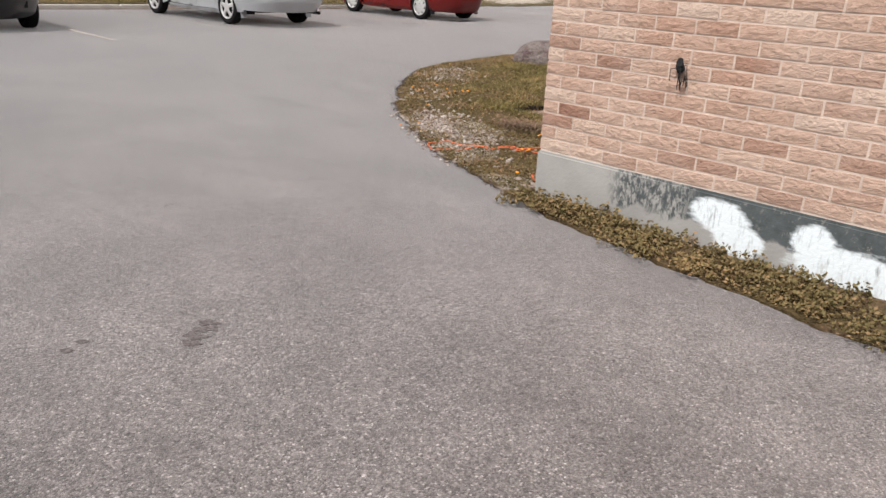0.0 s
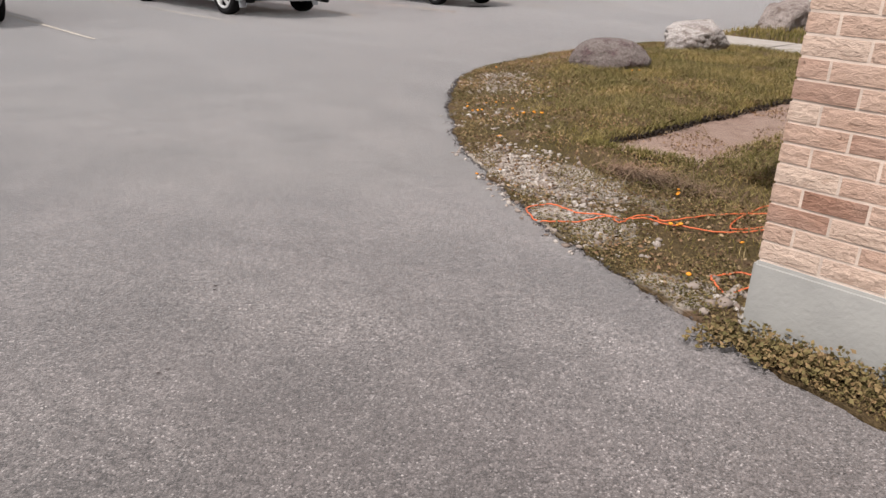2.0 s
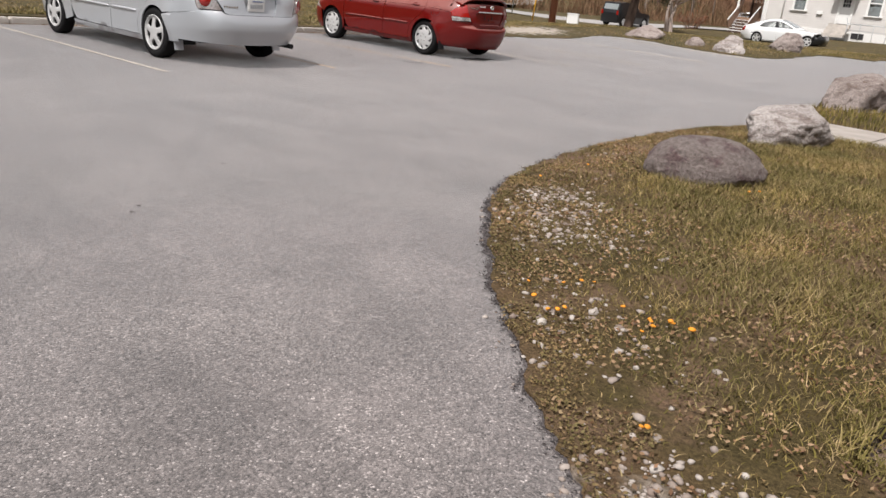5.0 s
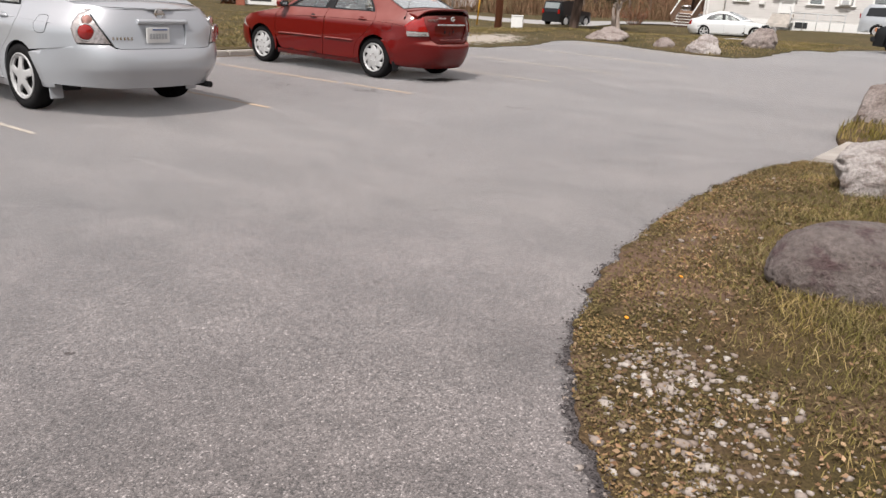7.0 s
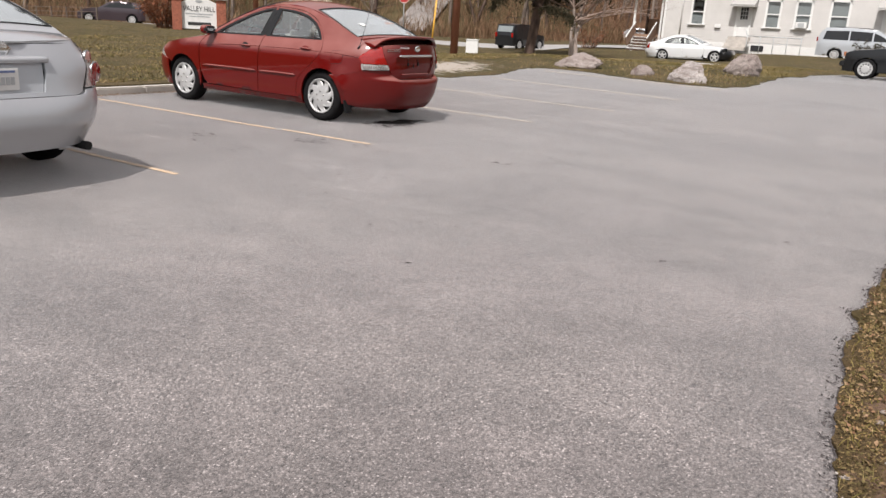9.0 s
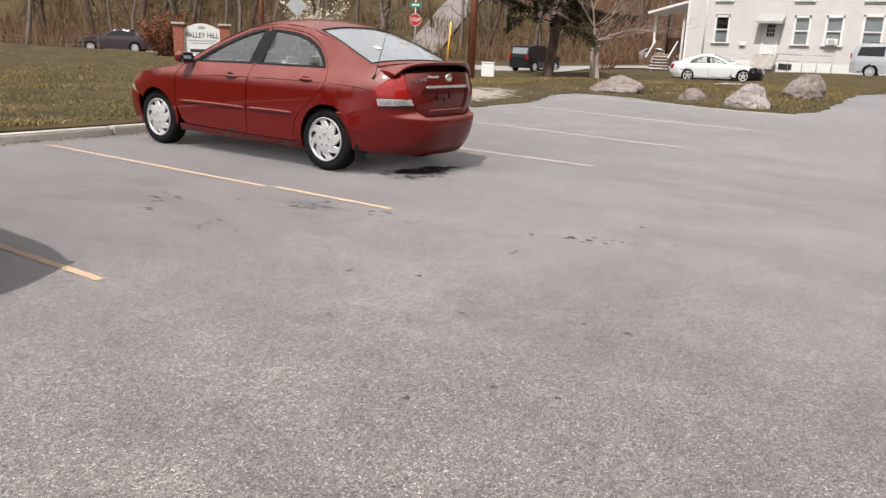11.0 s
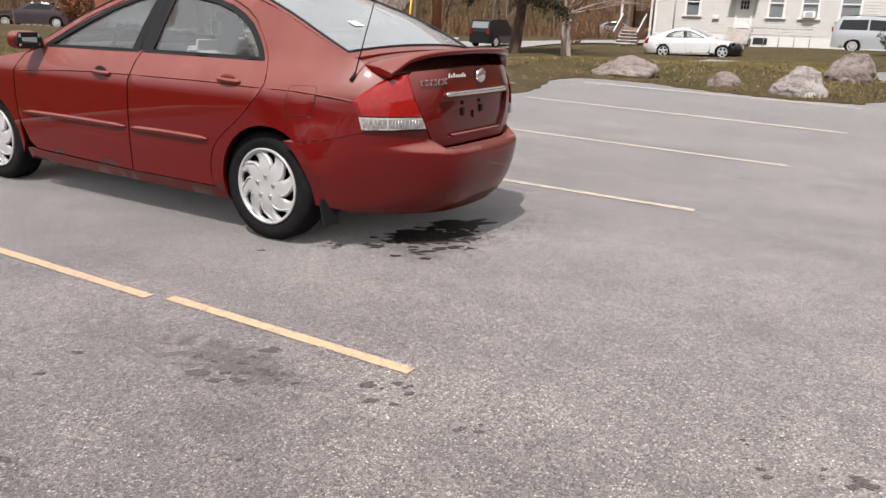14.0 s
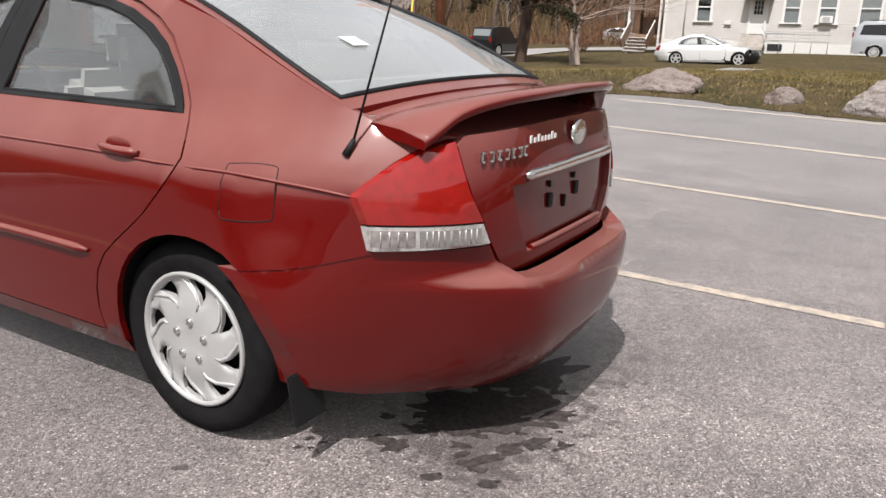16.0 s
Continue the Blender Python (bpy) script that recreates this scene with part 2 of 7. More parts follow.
def rock_material(name, a, b, stain):
    n = Nodes(name)
    c = n.mix(n.ramp(n.noise(2.2, 6, 0.65), (0.35, 0.0), (0.65, 1.0)), a, b)
    c = n.mix(n.ramp(n.noise(5.5, 6, 0.7), (0.52, 0.0), (0.64, 0.9)), c, stain)
    c = n.mix(n.ramp(n.noise(3.2, 5, 0.6, stretch=(1, 1, 3.5)), (0.56, 0.0), (0.64, 0.6)), c, stain)
    c = n.mix(1.0, c, n.ramp(n.noise(40, 4), (0.3, 0.7), (0.7, 1.2)), "MULTIPLY")
    n.bump(n.noise(11, 7, 0.75), 1.0, 0.07)
    return n.done(c, 0.9)


# wide old stains and painted tail shade: x, y, two radii, strength
STAINS_AND_SHADE = (
    (-14.55, 13.62, 0.36, 0.13, 0.9), (-15.1, 13.52, 0.38, 0.16, 0.4), (-15.6, 12.9, 0.45, 0.28, 0.35), (-16.2, 13.3, 0.3, 0.2, 0.45),
    (-15.2, 13.05, 0.2, 0.07, 0.5), (-14.9, 10.9, 0.7, 0.5, 0.55), (-8.75, 8.5, 0.3, 0.5, 0.28), (-4.5, 3.3, 1.3, 0.25, 0.22),
    (-5.3, 4.3, 0.8, 0.4, 0.2), (-4.0, 3.75, 0.5, 0.35, 0.24), (-17.0, 20.9, 0.4, 0.25, 0.35), (-16.6, 24.7, 0.5, 0.3, 0.3),
    # the last three are oil under the red tail, blackened for its shade
    (-15.0, 18.3, 0.35, 0.2, 0.25), (-14.86, 15.5, 0.34, 0.48, 1.0), (-14.95, 15.95, 0.42, 0.5, 0.85), (-14.75, 15.18, 0.16, 0.14, 0.9),
)
ASPHALT = asphalt_material()
OIL = Nodes("oil_soaked_asphalt")
OIL = OIL.done(OIL.mix(OIL.ramp(OIL.noise(120, 3, 0.7), (0.42, 0.0), (0.62, 1.0)), (0.062, 0.051, 0.049), (0.135, 0.118, 0.114)), 0.7)
OIL_AND_SHADE = plain("oil_and_shade", (0.055, 0.046, 0.044), 0.6, spread=0.6, scale=60)
DIRT = ground_material("bare_earth", (0.30, 0.205, 0.165), (0.36, 0.26, 0.215), (0.25, 0.165, 0.13), 0.5, 1.6)
TURF = ground_material("turf_soil", (0.108, 0.070, 0.038), (0.070, 0.053, 0.022), (0.15, 0.095, 0.062), 0.52, 1.0, ((-5.6, 5.92, 0.75, 0.30), (-5.0, 5.4, 0.4, 0.22), (-4.2, 5.1, 0.2, 0.15)), ((-8.72, 9.75, 0.22, 0.75), (-8.45, 9.3, 0.25, 0.35), (-8.75, 10.9, 0.2, 0.5)))
LAWN_SOIL = ground_material("dry_lawn", (0.105, 0.077, 0.040), (0.062, 0.053, 0.024), (0.092, 0.064, 0.037), 0.52, 1.1, ((-19.3, 23.0, 0.9, 1.7),))
LITTER = ground_material("leaf_litter", (0.10, 0.052, 0.031), (0.135, 0.075, 0.048), (0.065, 0.035, 0.022), 0.55, 0.25)
GRASS = blade_material("grass_blade", (0.076, 0.066, 0.016), (0.108, 0.090, 0.024), (0.145, 0.114, 0.040), (0.235, 0.178, 0.086), (0.084, 0.073, 0.019))
DRY_GRASS = blade_material("dry_grass_blade", (0.125, 0.090, 0.040), (0.20, 0.145, 0.075), (0.32, 0.24, 0.138), (0.10, 0.075, 0.030))
WEED = blade_material("weed_leaf", (0.090, 0.073, 0.030), (0.140, 0.106, 0.050), (0.20, 0.128, 0.072), (0.115, 0.092, 0.040))
PETAL = plain("dandelion_petal", (0.66, 0.25, 0.015), 0.7, spread=0.2, scale=60)
GRAVEL = Nodes("limestone_chip")
GRAVEL = GRAVEL.done(GRAVEL.ramp(GRAVEL.island(), (0.0, (0.17, 0.125, 0.10)), (0.6, (0.28, 0.235, 0.205)), (1.0, (0.40, 0.36, 0.325))), 0.9)
BRICK = brick_material()
MORTAR = plain("mortar", (0.53, 0.425, 0.358), 0.95, spread=0.15, scale=14, bump=0.5)
FOUNDATION = foundation_material()
CONCRETE = plain("concrete", (0.46, 0.42, 0.38), 0.92, spread=0.18, scale=3.0, bump=0.4)
WALK_CONCRETE = plain("worn_walk_concrete", (0.31, 0.275, 0.245), 0.92, spread=0.2, scale=3.0, bump=0.4)
YELLOW = Nodes("worn_yellow_paint")
YELLOW = YELLOW.done(YELLOW.mix(YELLOW.ramp(YELLOW.noise(26, 5, 0.75), (0.48, 0.0), (0.68, 0.75)), (0.50, 0.345, 0.21), (0.22, 0.195, 0.18)), 0.85, Diffuse_Roughness=1.0, Sheen_Weight=0.4, Sheen_Roughness=0.42)
PALE_YELLOW = Nodes("faded_yellow_paint")
PALE_YELLOW = PALE_YELLOW.done(PALE_YELLOW.mix(PALE_YELLOW.ramp(PALE_YELLOW.noise(16, 5, 0.75), (0.40, 0.0), (0.66, 0.9)), (0.43, 0.36, 0.285), (0.20, 0.18, 0.17)), 0.85, Diffuse_Roughness=1.0, Sheen_Weight=0.5, Sheen_Roughness=0.42)
ORANGE = plain("orange_cord", (0.60, 0.13, 0.045), 0.6)
SIDING = plain("cream_siding", (0.56, 0.535, 0.51), 0.7, spread=0.05, scale=1.5)
WHITE = plain("white_paint", (0.70, 0.69, 0.67), 0.6, spread=0.05)
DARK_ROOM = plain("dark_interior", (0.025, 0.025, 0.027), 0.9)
BLIND = plain("window_blind", (0.40, 0.41, 0.41), 0.8)
BLACK = plain("black_plastic", (0.012, 0.012, 0.013), 0.6, Specular_IOR_Level=0.25)
RUBBER = plain("tyre_rubber", (0.011, 0.0105, 0.011), 0.85, spread=0.3, scale=20, bump=0.3, Specular_IOR_Level=0.12)
HUBCAP = plain("silver_wheel", (0.47, 0.465, 0.46), 0.42, 0.25, spread=0.05)
MIRROR = plain("mirror_glass", (0.8, 0.8, 0.8), 0.03, 1.0, spread=0.02)
CHROME = plain("chrome", (0.75, 0.74, 0.72), 0.16, 1.0, spread=0.04)
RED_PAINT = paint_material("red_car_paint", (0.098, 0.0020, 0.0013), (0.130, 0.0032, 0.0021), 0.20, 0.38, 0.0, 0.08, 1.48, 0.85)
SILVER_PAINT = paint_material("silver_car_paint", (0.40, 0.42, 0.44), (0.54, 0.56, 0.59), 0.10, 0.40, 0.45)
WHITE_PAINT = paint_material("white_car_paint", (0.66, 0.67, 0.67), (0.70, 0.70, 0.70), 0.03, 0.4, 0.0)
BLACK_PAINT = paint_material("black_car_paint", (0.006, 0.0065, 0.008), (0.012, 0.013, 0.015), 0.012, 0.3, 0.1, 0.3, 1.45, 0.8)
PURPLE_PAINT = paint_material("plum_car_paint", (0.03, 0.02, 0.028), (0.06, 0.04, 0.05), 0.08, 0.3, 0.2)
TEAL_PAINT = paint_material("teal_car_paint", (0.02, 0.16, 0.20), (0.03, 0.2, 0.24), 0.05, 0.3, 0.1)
GLASS = glass_material("car_glass", (0.88, 0.92, 0.91), 0.085, 0.16)
SCREEN_GLASS = glass_material("dust_and_sky_glass", (0.80, 0.88, 0.89), 0.24, 0.50)
HOUSE_GLASS = glass_material("house_glass", (0.75, 0.78, 0.78))
RED_LENS = plain("red_lamp_lens", (0.27, 0.005, 0.003), 0.12, 0.0, 0.15, 30, Coat_Weight=1.0, Coat_Roughness=0.03)
DARK_RED_LENS = plain("dark_red_lens", (0.30, 0.02, 0.018), 0.15, 0.0, 0.2, 40, Coat_Weight=1.0)
SMOKED = plain("smoked_lamp_housing", (0.36, 0.32, 0.31), 0.2, 0.5, 0.4, 45, Coat_Weight=1.0)
CLEAR_LENS = plain("clear_lamp_lens", (0.62, 0.60, 0.58), 0.15, 0.5, 0.35, 55, Coat_Weight=1.0)
AMBER_LENS = plain("amber_lamp_lens", (0.45, 0.19, 0.10), 0.2, 0.1, 0.2, 40, Coat_Weight=1.0)
SEAT_CLOTH = plain("grey_seat_cloth", (0.32, 0.31, 0.29), 0.95, spread=0.1, scale=40)
WOOD = bark_material("weathered_wood", (0.20, 0.12, 0.08), (0.30, 0.19, 0.13))
POLE_WOOD = bark_material("brown_pole_wood", (0.23, 0.085, 0.05), (0.34, 0.14, 0.08))
PALE_BARK = bark_material("pale_bark", (0.24, 0.185, 0.155), (0.40, 0.33, 0.285))
BARK = bark_material("grey_bark", (0.105, 0.078, 0.062), (0.21, 0.165, 0.135))
DARK_BARK = bark_material("dark_bark", (0.045, 0.028, 0.021), (0.10, 0.063, 0.046))
TWIG = bark_material("brown_twig", (0.15, 0.098, 0.07), (0.25, 0.18, 0.135))
PALE_TWIG = bark_material("pale_twig", (0.22, 0.155, 0.125), (0.34, 0.255, 0.21))
RUST_LEAF = blade_material("rust_leaf", (0.16, 0.055, 0.03), (0.22, 0.085, 0.045), (0.11, 0.045, 0.028))
NEEDLE = blade_material("conifer_needle", (0.022, 0.021, 0.012), (0.036, 0.031, 0.017), (0.06, 0.044, 0.03))
BLOSSOM = blade_material("white_blossom", (0.70, 0.66, 0.60), (0.78, 0.75, 0.70), (0.55, 0.52, 0.45))
GREY_ROCK = rock_material("grey_brown_stone", (0.145, 0.112, 0.102), (0.23, 0.19, 0.175), (0.105, 0.062, 0.062))
PALE_ROCK = rock_material("pale_limestone", (0.36, 0.315, 0.295), (0.50, 0.45, 0.425), (0.17, 0.125, 0.105))
TAN_ROCK = rock_material("tan_limestone", (0.25, 0.20, 0.18), (0.36, 0.305, 0.28), (0.15, 0.105, 0.088))
ROAD_GREY = plain("far_road", (0.30, 0.285, 0.275), 0.9, spread=0.12, scale=0.5)
LANE_GREY = plain("hill_lane", (0.22, 0.195, 0.18), 0.9, spread=0.15, scale=0.5)
STOP_RED = plain("sign_red", (0.42, 0.03, 0.03), 0.5)
SIGN_GREEN = plain("sign_green", (0.01, 0.24, 0.16), 0.5)
SIGN_GREY = plain("sign_back", (0.42, 0.43, 0.44), 0.5, 0.3)
SIGN_BLACK = plain("sign_lettering", (0.03, 0.03, 0.03), 0.7)
RED_BRICK = plain("red_brick", (0.30, 0.10, 0.06), 0.9, spread=0.35, scale=12, bump=0.4)


# ---- mesh tools ----
def mesh_object(name, verts, faces, material, smooth=False, parent=None):
    me = bpy.data.meshes.new(name)
    me.from_pydata([tuple(v) for v in verts], [], faces)
    if smooth:
        me.shade_smooth()
    me.materials.append(material)
    ob = new(name, me)
    if parent is not None:
        ob.parent = parent
    return ob


def part(name, bm, material, parent, label=""):
    """Links a bmesh as one mesh object under a thing or a part."""
    me = bpy.data.meshes.new(name)
    bm.to_mesh(me)
    bm.free()
    me.materials.append(material)
    ob = new(name, me)
    ob.parent = parent
    if label:
        tagged(ob, label)
    return ob


def thing(name, label, category, m=None, group="", kind=""):
    ob = new(name)
    ob.empty_display_size = 0.2
    if m is not None:
        ob.matrix_basis = m
    return tagged(ob, label, category, group, kind)


def box(sx, sy, sz, at=(0, 0, 0), bevel=0.0, turn=None, segments=2):
    bm = bmesh.new()
    bmesh.ops.create_cube(bm, size=1.0)
    bmesh.ops.scale(bm, vec=(sx, sy, sz), verts=bm.verts)
    if bevel:
        bmesh.ops.bevel(bm, geom=list(bm.edges), offset=bevel, segments=segments, affect="EDGES")
    if turn is not None:
        bmesh.ops.transform(bm, matrix=turn, verts=bm.verts)
    bmesh.ops.translate(bm, vec=at, verts=bm.verts)
    return bm


def rod(a, b, r0, r1=None, n=10):
    """A tapered round bar from a to b."""
    a, b = Vector(a), Vector(b)
    r1 = r0 if r1 is None else r1
    q = (b - a).to_track_quat("Z", "Y").to_matrix().to_4x4()
    bm = bmesh.new()
    bmesh.ops.create_cone(bm, cap_ends=True, segments=n, radius1=r0, radius2=r1, depth=(b - a).length)
    bmesh.ops.transform(bm, matrix=Matrix.Translation((a + b) / 2) @ q, verts=bm.verts)
    for f in bm.faces:
        f.smooth = len(f.verts) == 4
    return bm


def merge(*bms):
    out = bmesh.new()
    for b in bms:
        me = bpy.data.meshes.new("tmp")
        b.to_mesh(me)
        b.free()
        out.from_mesh(me)
        bpy.data.meshes.remove(me)
    return out


def tube(points, r, n=6, closed=False):
    """A round cord along points; r is one radius or one for each point."""
    pts = [Vector(p) for p in points]
    rs = [r] * len(pts) if isinstance(r, (int, float)) else list(r)
    bm = bmesh.new()
    rings = []
    for i, p in enumerate(pts):
        d = (pts[min(i + 1, len(pts) - 1)] - pts[max(i - 1, 0)]).normalized()
        q = d.to_track_quat("Z", "Y")
        rings.append([bm.verts.new(p + q @ Vector((rs[i] * math.cos(2 * math.pi * k / n), rs[i] * math.sin(2 * math.pi * k / n), 0))) for k in range(n)])
    for a, b in zip(rings, rings[1:]):
        for k in range(n):
            f = bm.faces.new((a[k], a[(k + 1) % n], b[(k + 1) % n], b[k]))
            f.smooth = True
    for ring in (rings[0][::-1], rings[-1]):
        bm.faces.new(ring)
    return bm


def lathe(profile, n=40, axis="Y"):
    """Turns (r, h) pairs round an axis."""
    bm = bmesh.new()
    rings = []
    for r, h in profile:
        ring = []
        for k in range(n):
            a = 2 * math.pi * k / n
            ring.append(bm.verts.new((r * math.cos(a), h, r * math.sin(a)) if axis == "Y" else (r * math.cos(a), r * math.sin(a), h)))
        rings.append(ring)
    for a, b in zip(rings, rings[1:]):
        for k in range(n):
            f = bm.faces.new((a[k], a[(k + 1) % n], b[(k + 1) % n], b[k]))
            f.smooth = True
    bmesh.ops.recalc_face_normals(bm, faces=bm.faces)
    return bm


def inside(p, poly):
    x, y = p
    hit = False
    for (x0, y0), (x1, y1) in zip(poly, poly[1:] + poly[:1]):
        if (y0 > y) != (y1 > y) and x < x0 + (y - y0) * (x1 - x0) / (y1 - y0):
            hit = not hit
    return hit


def resample(poly, step):
    out = []
    for (x0, y0), (x1, y1) in zip(poly, poly[1:] + poly[:1]):
        k = max(1, int(math.hypot(x1 - x0, y1 - y0) / step + 0.5))
        out += [(x0 + (x1 - x0) * i / k, y0 + (y1 - y0) * i / k) for i in range(k)]
    return out


def triangles(outline, holes, step, grid=None):
    """Fills a flat outline with holes: points, triangles, and the loops of the rim."""
    gx, gy = grid or (step, step)
    loops = [resample(list(outline), step)] + [resample(list(h), step) for h in holes]
    pts, edges, base = [], [], 0
    for l in loops:
        pts += l
        edges += [(base + i, base + (i + 1) % len(l)) for i in range(len(l))]
        base += len(l)
    xs, ys = [p[0] for p in loops[0]], [p[1] for p in loops[0]]
    rim = np.array(pts)
    for i in range(1, int((max(xs) - min(xs)) / gx) + 1):
        for j in range(1, int((max(ys) - min(ys)) / gy) + 1):
            p = (min(xs) + i * gx, min(ys) + j * gy)
            if inside(p, loops[0]) and not any(inside(p, h) for h in loops[1:]):
                if ((rim - p) ** 2 / (gx * gx, gy * gy)).sum(1).min() > 0.2:
                    pts.append(p)
    v, e, f, *_ = delaunay_2d_cdt([Vector(p) for p in pts], edges, [], 0, 1e-6)
    keep = []
    for t in f:
        c = (sum(v[i][0] for i in t) / 3, sum(v[i][1] for i in t) / 3)
        if inside(c, loops[0]) and not any(inside(c, h) for h in loops[1:]):
            keep.append(tuple(t))
    return [tuple(p) for p in v], keep


def sheet(outline, holes, step, place, depth=0.0, grid=None, back=(0, 0, 0)):
    """A curved sheet: the flat outline is carried by place(u, v) into space; its rim is turned in by depth along back or the normal."""
    pts, tris = triangles(outline, holes, step, grid)
    bm = bmesh.new()
    vs = [bm.verts.new(place(*p)) for p in pts]
    for t in tris:
        try:
            f = bm.faces.new([vs[i] for i in t])
            f.smooth = True
        except ValueError:
            pass
    for v in [v for v in bm.verts if not v.link_faces]:
        bm.verts.remove(v)
    bm.normal_update()
    if depth:
        rim = [e for e in bm.edges if len(e.link_faces) == 1]
        dup = {}
        for e in rim:
            for v in e.verts:
                if v not in dup:
                    n = Vector(back) if any(back) else -v.normal
                    dup[v] = (bm.verts.new(v.co), bm.verts.new(v.co + n * depth))
        for e in rim:
            a, b = e.link_loops[0].vert, e.link_loops[0].link_loop_next.vert
            f = bm.faces.new((dup[b][0], dup[a][0], dup[a][1], dup[b][1]))
            f.smooth = False
    return bm


def table(pairs):
    """A smooth curve through (x, y) pairs, by x."""
    xs = [p[0] for p in pairs]
    ys = [p[1] for p in pairs]
    n = len(xs)
    ms = [(ys[min(i + 1, n - 1)] - ys[max(i - 1, 0)]) / (xs[min(i + 1, n - 1)] - xs[max(i - 1, 0)]) for i in range(n)]

    def at(x):
        if x <= xs[0]:
            return ys[0]
        if x >= xs[-1]:
            return ys[-1]
        i = max(k for k in range(n - 1) if xs[k] <= x)
        h = xs[i + 1] - xs[i]
        t = (x - xs[i]) / h
        return (ys[i] * (1 + 2 * t) * (1 - t) ** 2 + ms[i] * h * t * (1 - t) ** 2 + ys[i + 1] * t * t * (3 - 2 * t) + ms[i + 1] * h * t * t * (t - 1))

    return at


def curve2d(points, n=8, closed=False):
    """A smooth line through flat points."""
    p = [Vector(q) for q in points]
    k = len(p)
    out = []
    for i in range(k if closed else k - 1):
        a, b, c, d = (p[(i + j) % k] if closed else p[min(max(i + j, 0), k - 1)] for j in (-1, 0, 1, 2))
        for s in range(n):
            t = s / n
            out.append(tuple(0.5 * (2 * b + (c - a) * t + (2 * a - 5 * b + 4 * c - d) * t * t + (3 * b - a - 3 * c + d) * t ** 3)))
    if not closed:
        out.append(tuple(p[-1]))
    return out


def raw_mesh(name, verts, faces, material):
    """Fast mesh from arrays of points and of three- or four-cornered faces."""
    verts, faces = np.asarray(verts, np.float32), np.asarray(faces, np.int32)
    me = bpy.data.meshes.new(name)
    me.vertices.add(len(verts))
    me.vertices.foreach_set("co", verts.ravel())
    k = faces.shape[1]
    me.loops.add(faces.size)
    me.loops.foreach_set("vertex_index", faces.ravel())
    me.polygons.add(len(faces))
    me.polygons.foreach_set("loop_start", np.arange(len(faces), dtype=np.int32) * k)
    me.update(calc_edges=True)
    me.materials.append(material)
    return new(name, me)


# ---- ground ----
LEVELS = ((-19.8, 13, 0.10), (-24, 20, 0.13), (-38, 31, 0.14), (-31, 42.6, -0.30), (-30, 47, -0.31), (-26.7, 44.7, -0.27), (-23, 51.6, -0.16),
          (-16, 33, 0.06), (-14, 28, 0.04), (-17, 26, 0.04), (-19, 30, 0.03), (-12, 46, 0.02), (-24, 60, 0.25), (-18, 60, 0.35), (-14, 52, 0.2), (-30, 61, -0.10),
          (-38, 58, -0.62), (-62, 41, -0.45), (-60, 15, 0.95), (-47, 21, 0.60), (-50, 28, 0.35), (-30, 0, 0.2), (-19.5, 24, 0.03), (-19.6, 5, 0.1), (10, 50, 0.2), (-15, 56.5, 0.42), (-43, 33, 0.1))


SWELL = ((15.0, 0.0), (18.0, 0.02), (25.5, 0.25), (28.5, 0.34), (33.0, 0.20), (38.0, 0.0))


def swell(y):
    """The lot rises gently towards the grass island and falls again behind it."""
    return float(np.interp(y, [p[0] for p in SWELL], [p[1] for p in SWELL]))


def land(x, y):
    """Height of the lawns round the lot, and of the wooded hill behind the road."""
    w = h = 0.0
    for a, b, z in LEVELS:
        k = 1.0 / ((x - a) ** 2 + (y - b) ** 2 + 2.0) ** 1.5
        w += k
        h += k * z
    z = h / w
    d = (y - 66) * 0.62 - (x + 36) * 0.78
    side = max(d, (y - 88) * 1.0)
    if side > 18:
        z += (side - 18) * 0.42 + 1.2 * noise.noise((x * 0.05, y * 0.05, 0)) * min(1, (side - 18) / 20)
    return z + swell(y) * max(0.0, min(1.0, (x + 26) / 6))


def grid_ground(name, x0, x1, y0, y1, step, height, material):
    nx, ny = int((x1 - x0) / step) + 1, int((y1 - y0) / step) + 1
    xs, ys = np.linspace(x0, x1, nx), np.linspace(y0, y1, ny)
    v = [(x, y, height(x, y)) for y in ys for x in xs]
    f = [(j * nx + i, j * nx + i + 1, (j + 1) * nx + i + 1, (j + 1) * nx + i) for j in range(ny - 1) for i in range(nx - 1)]
    return mesh_object(name, v, f, material, True)


def base_height(x, y):
    return (land(x, y) if (x < -18 or y > 44) else 0.0) - 0.12


ground = tagged(grid_ground("ground", -330, 330, -330, 330, 6.0, base_height, LITTER), "brown leaf-littered ground rising to a wooded hill", "ground", kind="structure")
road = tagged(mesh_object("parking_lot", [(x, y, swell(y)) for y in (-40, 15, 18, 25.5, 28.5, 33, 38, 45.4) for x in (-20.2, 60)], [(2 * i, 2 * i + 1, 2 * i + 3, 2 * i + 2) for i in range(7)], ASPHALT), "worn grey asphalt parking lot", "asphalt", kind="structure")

# lawn north and west of the lot: one sheet with the lot's outline cut out of it
LOT_EDGE = [(-19.27, -40)] + [(-19.27, y) for y in (0, 8, 14, 17.5)] + [(-18.93, 19.11), (-18.57, 20.7), (-18.08, 21.61), (-17.86, 22.61), (-18.03, 23.98), (-18.31, 25.1), (-17.99, 25.6), (-17.21, 25.72), (-16.42, 25.42), (-15.44, 24.98), (-14.32, 24.62), (-13.36, 24.72), (-12.95, 25.58), (-12.93, 27.5), (-13.35, 31.0), (-14.0, 36.0), (-14.3, 40.5), (-13.6, 43.6), (-11.7, 45.2), (-6, 45.2), (60, 45.2)]


